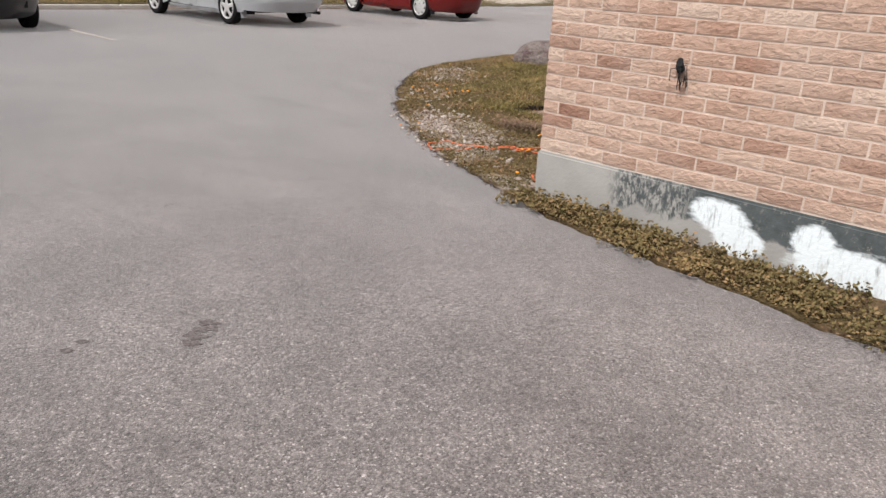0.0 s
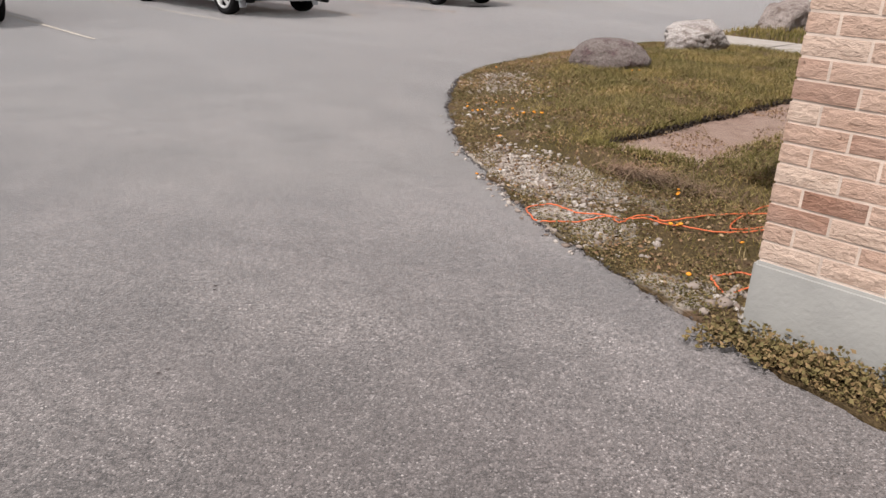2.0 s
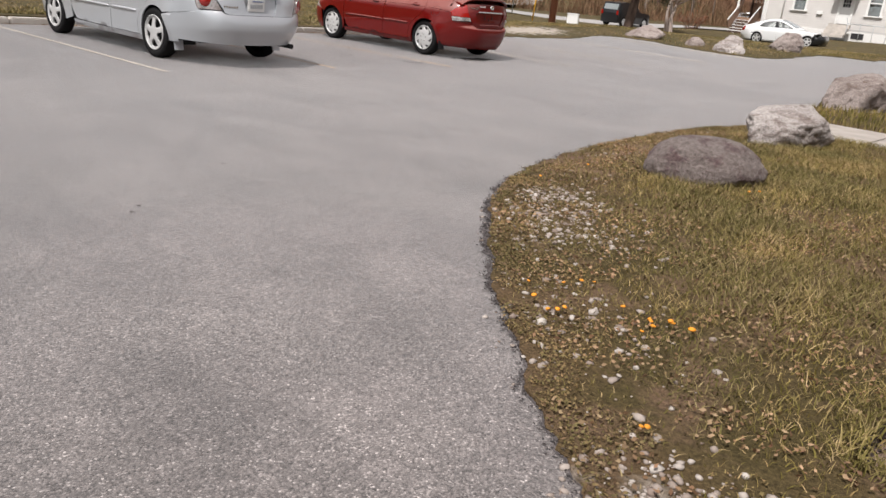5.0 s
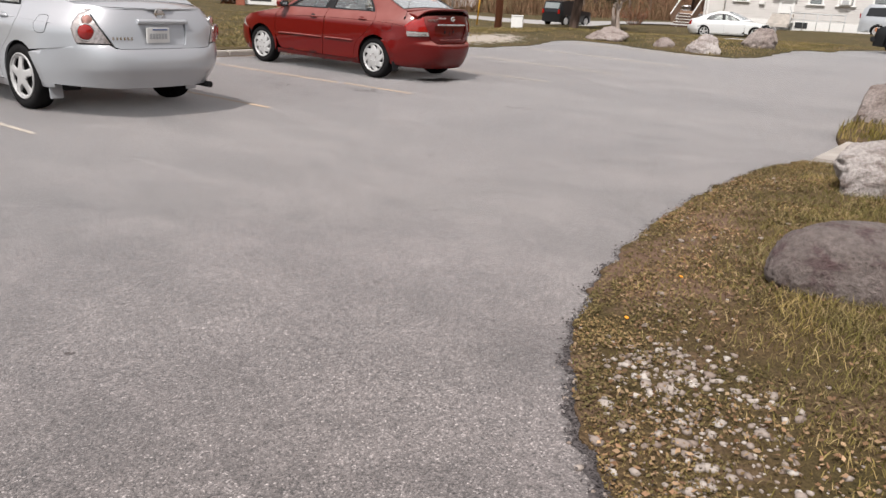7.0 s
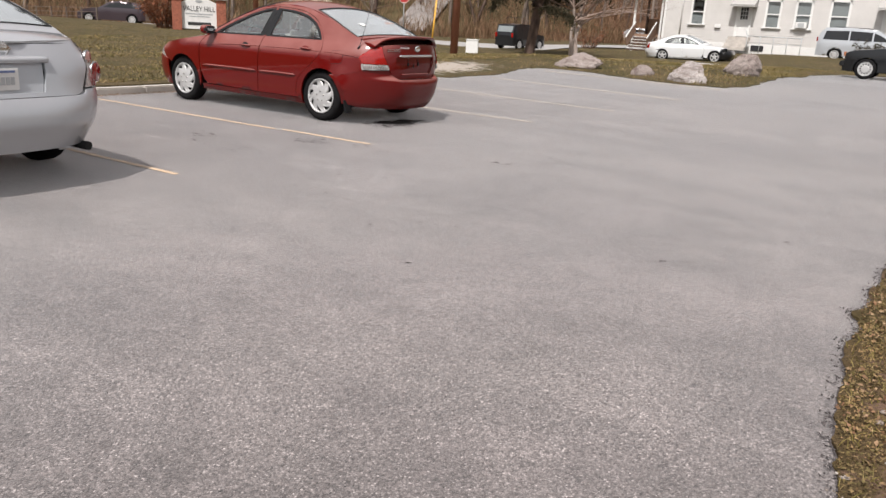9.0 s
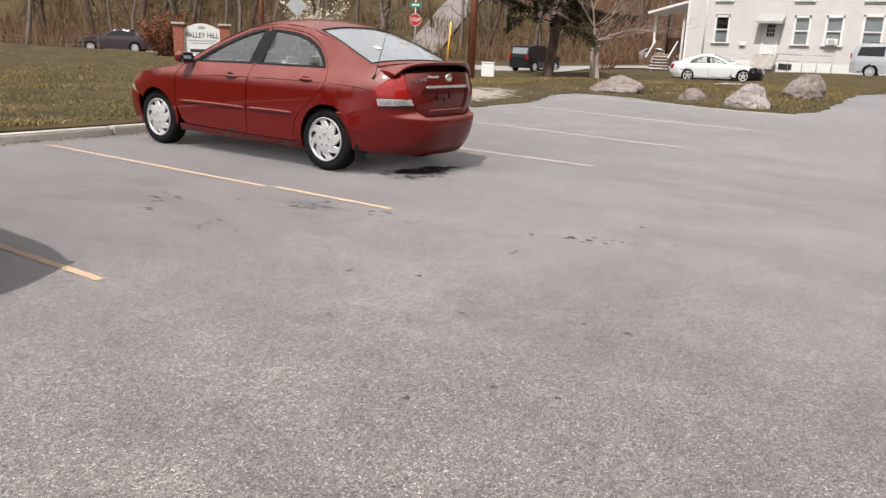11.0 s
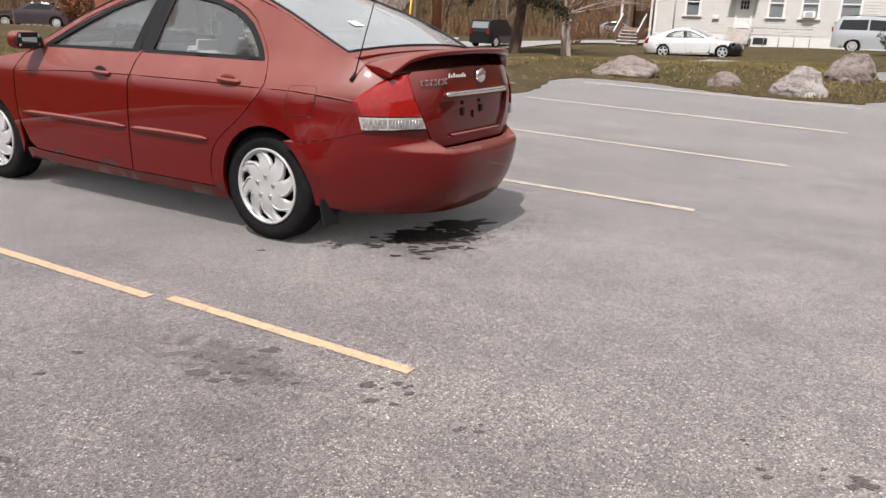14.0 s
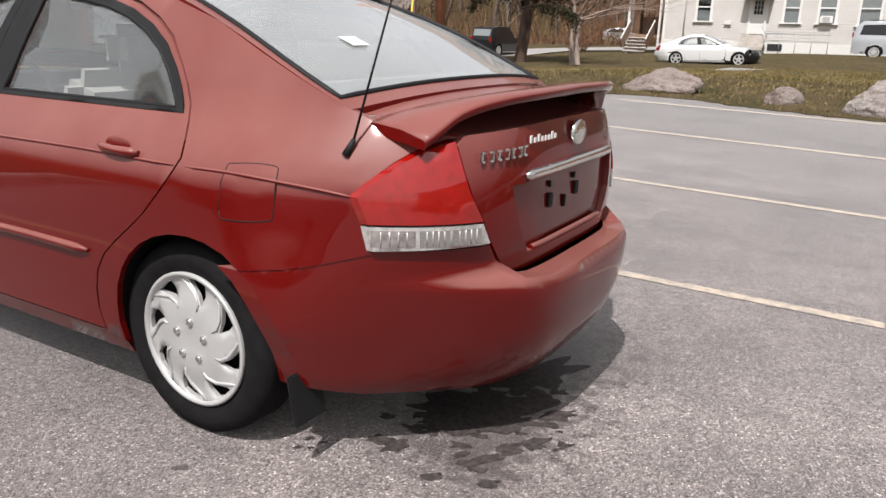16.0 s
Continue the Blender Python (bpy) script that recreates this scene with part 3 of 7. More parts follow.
RAGGED = [((x + 0.16 * noise.noise((x * 1.6, y * 1.6, 5)) + 0.10 * noise.noise((x * 5, y * 5, 2)), y + 0.16 * noise.noise((x * 1.6, y * 1.6, 9)) + 0.10 * noise.noise((x * 5, y * 5, 7))) if 18 < y < 45 and x > -19 else (x, y))
          for x, y in ((a[0] + (b[0] - a[0]) * k / 8, a[1] + (b[1] - a[1]) * k / 8) for a, b in zip(LOT_EDGE, LOT_EDGE[1:]) for k in range(8))] + LOT_EDGE[-1:]
RIM = np.array([p for p in RAGGED if 17 < p[1] < 45])


def lawn_height(x, y):
    """The lawn meets the asphalt flush along its ragged rim and rises behind it."""
    z = land(x, y) + 0.02
    if -24 < x < -8 and 16 < y < 46:
        d = math.sqrt(((RIM - (x, y)) ** 2).sum(1).min())
        k = min(1.0, d / 1.3)
        z = (swell(y) + 0.012) * (1 - k) + (z + 0.06 * max(0.0, min(1.0, (y - 20) / 4)) * max(0.0, min(1.0, (x + 24) / 4)) * max(0.0, min(1.0, (46 - y) / 4))) * k
    return z


west = sheet(RAGGED + [(60, 90), (-70, 90), (-110, 60), (-110, -40)], [], 0.9, lambda x, y: (x, y, lawn_height(x, y)), 0.15, (1.7, 1.7), (0, 0, -1))
me = bpy.data.meshes.new("lawn")
west.to_mesh(me)
west.free()
me.materials.append(LAWN_SOIL)
lawn = tagged(new("lawn", me), "patchy dry lawn beside the lot", "lawn", kind="structure")


def road_strip(name, line, width, material, lift):
    pts = curve2d(line, 10)
    v, f = [], []
    for i, p in enumerate(pts):
        a, b = pts[max(i - 1, 0)], pts[min(i + 1, len(pts) - 1)]
        d = Vector((b[0] - a[0], b[1] - a[1])).normalized()
        for s in (-1, -0.33, 0.33, 1):
            x, y = p[0] - d.y * s * width / 2, p[1] + d.x * s * width / 2
            v.append((x, y, land(x, y) + lift))
        if i:
            k = 4 * i
            f += [(k - 4 + j, k - 3 + j, k + 1 + j, k + j) for j in range(3)]
    return mesh_object(name, v, f, material, True)


tagged(road_strip("road", [(-95, 20), (-70, 41), (-52, 52), (-38, 62), (-31, 74), (-26, 95)], 7.0, ROAD_GREY, 0.10), "pale grey street behind the lawn", "road", kind="structure")
tagged(road_strip("hill_road", [(-52, 60), (-60, 82), (-66, 100), (-85, 118), (-110, 130)], 3.0, LANE_GREY, 0.35), "pale lane climbing the wooded hill", "road", kind="structure")

# near lawn, bounded by the drive
NEAR_EDGE = curve2d([(-1.0, 4.34), (-1.92, 4.46), (-2.65, 4.57), (-3.47, 4.68), (-4.04, 4.90), (-4.85, 5.18), (-5.46, 5.52), (-6.23, 6.00), (-6.83, 6.48), (-7.39, 7.02), (-7.90, 7.60), (-8.37, 8.22), (-8.70, 8.95), (-8.90, 9.75), (-9.06, 10.9), (-9.10, 12.0), (-9.06, 12.9), (-8.92, 13.5)], 5)
rag = random.Random(3)
NEAR_EDGE = [(x + rag.uniform(-0.015, 0.015), y + rag.uniform(-0.015, 0.015)) for x, y in NEAR_EDGE]
FINE_EDGE = [(x + 0.035 * noise.noise((x * 4, y * 4, 5)) + 0.028 * noise.noise((x * 14, y * 14, 1)), y + 0.035 * noise.noise((x * 4, y * 4, 8)) + 0.028 * noise.noise((x * 14, y * 14, 2))) for x, y in
             [(a[0] + (b[0] - a[0]) * k / 5, a[1] + (b[1] - a[1]) * k / 5) for a, b in zip(NEAR_EDGE, NEAR_EDGE[1:]) for k in range(5)]]
EDGE_POINTS = np.array(NEAR_EDGE)
DIRT_PATCH = [(-5.80, 6.70), (-5.40, 6.66), (-5.05, 6.83), (-5.08, 7.8), (-4.95, 9.1), (-4.9, 11.8), (-5.62, 11.9), (-5.74, 8.8)]


def turf_height(x, y):
    d = math.sqrt(((EDGE_POINTS - (x, y)) ** 2).sum(1).min())
    z = 0.012 + 0.05 * min(1, d / 0.9) + 0.012 * noise.noise((x * 2.2, y * 2.2, 1))
    if inside((x, y), DIRT_PATCH):
        z -= 0.055
    return z


def soil(name, outline, step, height, material, label, holes=()):
    bm = sheet(outline, holes, step, lambda x, y: (x, y, height(x, y)), 0.10, None, (0, 0, -1))
    me = bpy.data.meshes.new(name)
    bm.to_mesh(me)
    bm.free()
    me.materials.append(material)
    return tagged(new(name, me), label, "lawn", kind="structure")


NEAR_LAWN = NEAR_EDGE + [(-3.7, 13.5), (-3.7, 4.95), (-1.0, 4.95)]
soil("lawn_near_wall", FINE_EDGE + NEAR_LAWN[len(NEAR_EDGE):], 0.14, turf_height, TURF, "thin weedy turf between the drive and a brick wall", [DIRT_PATCH])
soil("dirt_bed", [(x * 1.0, y) for x, y in DIRT_PATCH], 0.16, lambda x, y: 0.008 + 0.01 * noise.noise((x * 3, y * 3, 0)), DIRT, "bare brown earth bed cut into the turf")
FAR_EDGE = curve2d([(-8.92, 14.88), (-9.13, 16.0), (-9.15, 18.8), (-9.2, 21.3), (-8.9, 23.4), (-8.0, 24.8), (-6.5, 25.6), (2, 26)], 6)
soil("lawn_beyond_walk", FAR_EDGE + [(2, 14.88)], 0.3, lambda x, y: swell(y) + 0.045 + 0.015 * noise.noise((x, y, 2)), TURF, "rough turf beyond a concrete walk")
me = bpy.data.meshes.new("walk")
bm = merge(*[box(1.22, 1.36, 0.12, (-8.24 + 1.235 * i, 14.19, 0.0), 0.012) for i in range(8)])
bm.to_mesh(me)
bm.free()
me.materials.append(WALK_CONCRETE)
tagged(new("front_walk", me), "narrow concrete walk leading off the drive", "pavement", kind="structure")

# kerb in front of the parking stalls, in cast lengths
for i in range(16):
    y0 = -12.0 + 1.92 * i
    k = part("kerb", box(0.17, 1.905, 0.24, (-19.19 + 0.012 * math.sin(i * 2.1), y0 + 0.95, -0.02), 0.02), CONCRETE, road)

# painted stall lines
for x0, x1, y0, y1, m, gap in ((-18.75, -13.97, 13.865, 13.875, YELLOW, -15.25), (-18.9, -13.95, 11.44, 11.50, YELLOW, None), (-18.8, -13.8, 8.78, 8.91, PALE_YELLOW, None), (-18.8, -12.75, 6.42, 6.30, PALE_YELLOW, None),
                               (-18.51, -13.77, 17.32, 17.13, PALE_YELLOW, None), (-17.91, -13.49, 19.70, 19.27, PALE_YELLOW, None), (-17.56, -13.21, 22.31, 21.68, PALE_YELLOW, None), (-17.67, -13.24, 24.95, 24.25, PALE_YELLOW, None), (-18.8, -13.6, 3.7, 3.7, PALE_YELLOW, None)):
    bm = bmesh.new()
    n = 60
    r = random.Random(int(y0 * 100))
    rows = []
    for i in range(n + 1):
        x, y = x0 + (x1 - x0) * i / n, y0 + (y1 - y0) * i / n
        w = (0.028 if y0 < 16 else 0.040 if y0 < 20 else 0.055 if y0 < 24 else 0.075) + r.uniform(-0.002, 0.002)
        if gap is not None:
            y += 0.045 if x > gap else 0.0
        rows.append((bm.verts.new((x, y - w, 0.004 + swell(y - w))), bm.verts.new((x, y + w, 0.004 + swell(y + w)))))
    for i, (a, b) in enumerate(zip(rows, rows[1:])):
        x = x0 + (x1 - x0) * i / n
        if gap is None or abs(x + 0.04 - gap) > 0.041:
            bm.faces.new((a[0], b[0], b[1], a[1]))
    k = part("stall_line", bm, m, road, "worn yellow stall line")

# oil drips soaked into the lot: x, y, reach, how many blotches
DRIPS_BY_LINE = ((-14.49, 13.61, 0.143, 11), (-13.93, 13.74, 0.101, 8), (-14.3, 13.84, 0.037, 2), (-14.29, 13.64, 0.058, 4), (-14.66, 13.52, 0.072, 4), (-13.58, 13.68, 0.052, 4), (-15.67, 13.14, 0.06, 3), (-15.44, 12.94, 0.085, 6),
                 (-14.58, 12.72, 0.076, 5), (-14.55, 12.56, 0.054, 3), (-14.28, 12.67, 0.022, 1), (-15.0, 13.16, 0.028, 1), (-15.05, 13.34, 0.03, 1), (-14.05, 13.16, 0.016, 1), (-13.17, 13.22, 0.018, 1), (-15.43, 14.68, 0.03, 1), (-15.5, 13.0, 0.12, 4), (-15.19, 12.63, 0.10, 3))
# oil under the red tail, with the car's deep shade painted in
TAIL_OIL_AND_SHADE = ((-14.90, 15.42, 0.33, 1), (-14.86, 15.80, 0.28, 1), (-14.76, 15.13, 0.10, 9), (-14.66, 15.45, 0.11, 10), (-14.95, 15.28, 0.17, 16), (-14.84, 15.62, 0.18, 16), (-14.72, 15.30, 0.14, 14), (-15.2, 14.99, 0.05, 4))
DRIPS_IN_LANE = ((-12.76, 14.35, 0.032, 2), (-12.84, 14.11, 0.03, 2), (-12.75, 13.96, 0.057, 3), (-12.63, 14.03, 0.048, 3), (-12.46, 14.08, 0.10, 7), (-12.22, 14.17, 0.12, 5), (-12.67, 13.45, 0.063, 3), (-12.28, 14.72, 0.028, 1), (-11.9, 14.36, 0.026, 1),
                 (-13.12, 12.48, 0.03, 1), (-12.77, 12.66, 0.028, 1), (-11.9, 11.42, 0.022, 1), (-11.7, 11.7, 0.022, 1), (-12.72, 11.91, 0.034, 2), (-12.25, 12.31, 0.017, 1), (-11.73, 12.56, 0.016, 1), (-11.52, 12.58, 0.023, 1), (-11.53, 12.86, 0.013, 1))
DRIPS_ON_DRIVE = ((-10.17, 12.01, 0.035, 1), (-9.69, 13.05, 0.03, 1), (-11.23, 10.94, 0.03, 1), (-11.47, 11.77, 0.023, 1), (-9.17, 6.25, 0.024, 1), (-9.08, 6.17, 0.02, 1), (-9.79, 7.13, 0.026, 1), (-3.49, 2.63, 0.05, 1), (-3.53, 2.67, 0.06, 1), (-3.57, 2.71, 0.06, 1), (-3.60, 2.75, 0.055, 1), (-3.55, 2.74, 0.04, 1), (-3.69, 2.31, 0.03, 1), (-3.72, 2.37, 0.028, 1), (-5.39, 3.74, 0.05, 3), (-5.01, 3.28, 0.04, 2))
drip, layer = random.Random(71), 0
for spots in (DRIPS_BY_LINE, TAIL_OIL_AND_SHADE, DRIPS_IN_LANE, DRIPS_ON_DRIVE):
    for x0, y0, reach, count in spots:
        bm = bmesh.new()
        for i in range(count):
            size = reach * (0.95 if count == 1 else drip.uniform(0.12, 0.46))
            far = 0.0 if count == 1 else reach * drip.random() ** 0.5 * 1.1
            a, b = drip.uniform(0, 6.28), drip.uniform(0.3, 1.1)
            cx, cy = x0 + far * math.cos(a), y0 + far * math.sin(a)
            ring = []
            layer = (layer + 1) % 19
            sides = 18 if size < 0.1 else 60
            for k in range(sides):
                q = 2 * math.pi * k / sides
                w = size * (0.72 + (0.6 if size < 0.1 else 0.35) * noise.noise((cx * 9 + 1.3 * math.cos(q), cy * 9 + 1.3 * math.sin(q), 3)) + 0.35 * noise.noise((cx * 30 + 3 * math.cos(q), cy * 30 + 3 * math.sin(q), 8)))
                u, v = w * math.cos(q), 0.62 * w * math.sin(q)
                px, py = cx + u * math.cos(b) - v * math.sin(b), cy + u * math.sin(b) + v * math.cos(b)
                ring.append(bm.verts.new((px, py, 0.0016 + 0.0001 * layer + swell(py))))
            bm.faces.new(ring)
        part("oil_drip", bm, OIL_AND_SHADE if spots is TAIL_OIL_AND_SHADE else OIL, road, "dark oil drips and painted tail shade on the asphalt")

# ---- brick building ----
CORNER_X, WALL_Y, COURSE = -3.86, 4.90, 0.0677
BASE_Z = 0.302
me = bpy.data.meshes.new("foundation")
bm = box(14.0, 9.0, BASE_Z + 0.3, (CORNER_X + 6.99, WALL_Y + 4.488, (BASE_Z - 0.3) / 2), 0.012)
bm.to_mesh(me)
bm.free()
me.materials.append(FOUNDATION)
tagged(new("foundation", me), "grey concrete foundation with flaking black coat and brushed white patches", "foundation", kind="structure")
wall = thing("wall_brick", "tan and pink rock-faced brick wall of a low building", "wall", kind="structure")
part("mortar", box(13.990, 8.990, 3.2, (CORNER_X + 7.0, WALL_Y + 4.5, BASE_Z + 1.6)), MORTAR, wall, "pale sandy mortar")
part("roof", box(14.8, 9.8, 0.25, (CORNER_X + 7.0, WALL_Y + 4.5, BASE_Z + 3.33), 0.03), CONCRETE, wall, "flat pale roof edge")


# ---- cars ----
# local axes of a car: x from the rear axle to the nose, y to its left, z up
PINK_LENS = plain("faded_pink_lens", (0.50, 0.26, 0.22), 0.15, 0.2, 0.25, 40, Coat_Weight=1.0)
SEDAN = dict(
    wb=2.60, half=0.868, tyre=0.305, track=0.815, arch=0.345, n=4.4,
    width=((0.16, 0.78), (0.24, 0.825), (0.34, 0.838), (0.46, 0.852), (0.60, 0.861), (0.78, 0.866), (0.825, 0.862), (0.845, 0.850), (0.87, 0.833), (0.93, 0.798), (0.98, 0.752), (1.04, 0.715)),
    rear=((0.16, -0.78), (0.56, -0.835), (0.66, -0.845), (0.80, -0.84), (0.96, -0.82), (1.05, -0.785)),
    bumper=((0.16, -0.79), (0.24, -0.87), (0.34, -0.925), (0.46, -0.945), (0.535, -0.943), (0.553, -0.935), (0.565, -0.915), (0.572, -0.885), (0.585, -0.85), (0.61, -0.838)), waist=0.135,
    front=((0.16, 3.30), (0.30, 3.40), (0.45, 3.44), (0.58, 3.42), (0.70, 3.34), (0.80, 3.15)),
    shoulder=((-0.88, 0.945), (-0.70, 0.957), (-0.55, 0.974), (-0.40, 0.994), (0.0, 0.995), (0.9, 0.985), (1.8, 0.958), (2.1, 0.920), (2.6, 0.84), (3.0, 0.775), (3.3, 0.70)),
    rail=((2.10, 0.935), (1.67, 1.160), (1.28, 1.312), (0.85, 1.372), (0.42, 1.336), (0.02, 1.225), (-0.46, 1.012)),
    centre=((2.38, 0.985), (1.85, 1.235), (1.36, 1.392), (0.85, 1.440), (0.42, 1.398), (0.0, 1.245), (-0.52, 1.048)),
    front_door=((2.195, 0.80), (2.215, 0.62), (2.21, 0.47), (2.15, 0.33), (2.08, 0.285), (1.105, 0.262), (1.075, 0.58), (1.03, 0.98), (0.965, 1.335), (1.26, 1.285), (1.62, 1.145), (1.98, 0.952), (2.12, 0.905)),
    front_pane=((1.90, 0.968), (1.74, 1.048), (1.58, 1.124), (1.42, 1.192), (1.25, 1.252), (1.14, 1.280), (1.03, 1.300), (1.115, 0.978)),
    front_frame=((1.965, 0.955), (1.77, 1.062), (1.60, 1.145), (1.43, 1.215), (1.26, 1.274), (1.14, 1.302), (0.99, 1.324), (1.035, 1.10), (1.05, 0.968)),
    rear_frame=((1.01, 0.968), (0.95, 1.322), (0.82, 1.315), (0.66, 1.302), (0.52, 1.283), (0.40, 1.254), (0.29, 1.211), (0.20, 1.158), (0.13, 1.092), (0.085, 1.035), (0.048, 0.972)),
    rear_door=((1.065, 0.58), (1.095, 0.262), (0.395, 0.262), (0.41, 0.33), (0.40, 0.40), (0.375, 0.47), (0.33, 0.53), (0.27, 0.58), (0.195, 0.635), (0.125, 0.69), (0.06, 0.755), (0.01, 0.81), (-0.012, 0.86), (-0.004, 0.905), (0.018, 0.955), (0.045, 1.00), (0.075, 1.05), (0.115, 1.10), (0.19, 1.172), (0.28, 1.226), (0.39, 1.270), (0.52, 1.300), (0.66, 1.318), (0.82, 1.330), (0.955, 1.335), (1.02, 0.98)),
    rear_pane=((0.935, 0.982), (0.885, 1.300), (0.78, 1.292), (0.66, 1.279), (0.53, 1.260), (0.415, 1.231), (0.31, 1.190), (0.225, 1.140), (0.16, 1.080), (0.118, 1.03), (0.09, 0.985)),
    lid_u=((0.40, 0.562), (0.478, 0.575), (0.515, 0.62), (0.55, 0.675), (0.576, 0.735), (0.64, 0.86), (0.672, 0.93), (0.66, 0.955), (0.45, 0.968), (0.2, 0.974)),
    lamp_u=(((0.562, 0.672), (0.586, 0.733), (0.650, 0.86), (0.688, 0.943)), ((0.765, 0.921), (0.822, 0.886), (0.876, 0.842), (0.915, 0.804), (0.890, 0.73), (0.875, 0.664))),
    lamp_out=((-0.705, 0.948), (-0.654, 0.923), (-0.611, 0.889), (-0.569, 0.845), (-0.537, 0.805), (-0.562, 0.73), (-0.575, 0.664)),
    seam=((-0.225, 0.575), (-0.42, 0.61), (-0.575, 0.652)), boxy=False, lip=0.030, tuck=0.03, haunch=(-0.715, -0.64, -0.56), deck_end=-0.795,
    screens=((0.05, 0.375), (0.715, 0.982)), crease=((-0.56, 0.795), (-0.487, 0.81), (-0.38, 0.824), (-0.2, 0.838), (0.0, 0.840), (0.34, 0.846), (0.67, 0.845), (1.085, 0.841), (1.55, 0.832), (2.12, 0.80), (2.2, 0.79)))


class Shape:
    """The skin of one car as functions of its plan, and the parts cut out of it."""

    def __init__(self, spec, thing_ob):
        self.s, self.ob = spec, thing_ob
        self.W, self.R, self.B, self.F = (table(spec[k]) for k in ("width", "rear", "bumper", "front"))
        self.ZS = table(spec["shoulder"])
        self.mid, self.mf = spec.get("mid", 0.6), spec["wb"] - 0.6
        self.N = table(((0.2, 3.1), (0.45, 3.8), (0.65, spec["n"]), (1.0, spec["n"])))
        k = spec["n"]
        # unrolled rear outline: distance from the middle of the tail, against the plan
        self.us, self.cs, u, last = [0.0], [(1.0, 0.0)], 0.0, None
        length, half = self.mid - self.R(0.6), spec["half"]
        for i in range(1, 401):
            a = i / 400 * math.pi / 2
            c = (max(0.0, math.cos(a)) ** (2 / k), math.sin(a) ** (2 / k))
            u += math.hypot((c[0] - self.cs[-1][0]) * length, (c[1] - self.cs[-1][1]) * half)
            self.us.append(u)
            self.cs.append(c)

    def skin(self, x, z):
        """Half width of the body at x and z, doors and pillars included."""
        zs = self.ZS(x)
        zz = min(z, zs)
        front, back = self.F(min(zz, 0.78)), self.R(zz)
        q, n = 0.0, self.N(zz)
        if x > self.mf:
            q = (x - self.mf) / (front - self.mf)
        elif x < self.mid:
            q = (self.mid - x) / (self.mid - back)
        q = min(0.9995, abs(q))
        y = self.W(zz) * (1 - q ** n) ** (1 / n) * self.taper(x, zz)
        h = max(0.0, z - zs)
        return y - self.s.get("tumble", 0.40) * h - 0.30 * h * h

    def taper(self, x, z):
        """The plan narrows towards the tail; the wheel arch flares again behind the tyre."""
        low = max(0.0, min(1.0, (0.80 - z) / 0.42))
        flare = self.s.get("flare", 0.10) * math.exp(-((x + 0.36) / 0.20) ** 2) * low * low * (3 - 2 * low)
        return 1 - self.s.get("waist", 0.0) * max(0.0, 0.2 - x) ** 2 + flare

    def side(self, s, off=0.0):
        return lambda x, z: (x, s * (self.skin(x, z) + off), z)

    def u_y(self, y):
        return float(np.interp(abs(y) / self.s["half"], [c[1] for c in self.cs], self.us)) * (1 if y >= 0 else -1)

    def u_x(self, x, s=1):
        q = (self.mid - x) / (self.mid - self.R(0.6))
        return s * float(np.interp(-q, [-c[0] for c in self.cs], self.us))

    def u_at(self, x, z):
        """Distance round the tail of the point of the side at x and z."""
        q = ((self.mid - x) / (self.mid - self.R(z))) ** (self.N(z) / self.s["n"])
        return float(np.interp(-q, [-c[0] for c in self.cs], self.us))

    def tail(self, off=0.0, bumper=False):
        ext = self.B if bumper else self.R

        def at(u, z):
            a = abs(u)
            k = self.s["n"] / self.N(z)
            cx = float(np.interp(a, self.us, [c[0] for c in self.cs])) ** k
            cy = float(np.interp(a, self.us, [c[1] for c in self.cs])) ** k
            x = self.mid - (self.mid - ext(z) + off) * cx
            return (x, (1 if u >= 0 else -1) * cy * (self.W(z) + off) * self.taper(x, z), z)

        return at

    def top(self, off=0.0):
        rail, centre = self.s["rail"], self.s["centre"]
        n = len(rail)
        rx, rz, cx, cz = (table([(i / (n - 1), p[j]) for i, p in enumerate(c)]) for c in (rail, centre) for j in (0, 1))

        def at(a, b):
            s, v = a / 3.4, max(-1.0, min(1.0, b / 0.66))
            x0, z0 = rx(s), rz(s)
            k = 1 - abs(v) ** 2.3
            x = x0 + (cx(s) - x0) * (1 - v * v)
            return (x, v * self.skin(x0, z0), z0 + (cz(s) - z0) * k + off)

        return at

    def deck(self, crown, lip=0.0):
        def at(x, v):
            zs = self.ZS(x)
            high = (crown + lip * max(0.0, min(1.0, (x + 0.68) / 0.17))) * max(0.12, min(1.0, (x - self.s["deck_end"]) / 0.24))
            return (x, v * self.skin(x, zs), zs + high * (1 - abs(v) ** 2.4))

        return at

    def panel(self, name, outline, place, material, holes=(), depth=0.018, step=0.055, label="", parent=None, grid=None):
        return part(name, sheet(outline, holes, step, place, depth, grid), material, parent or self.ob, label)


def flip(bm):
    bmesh.ops.reverse_faces(bm, faces=bm.faces)
    return bm


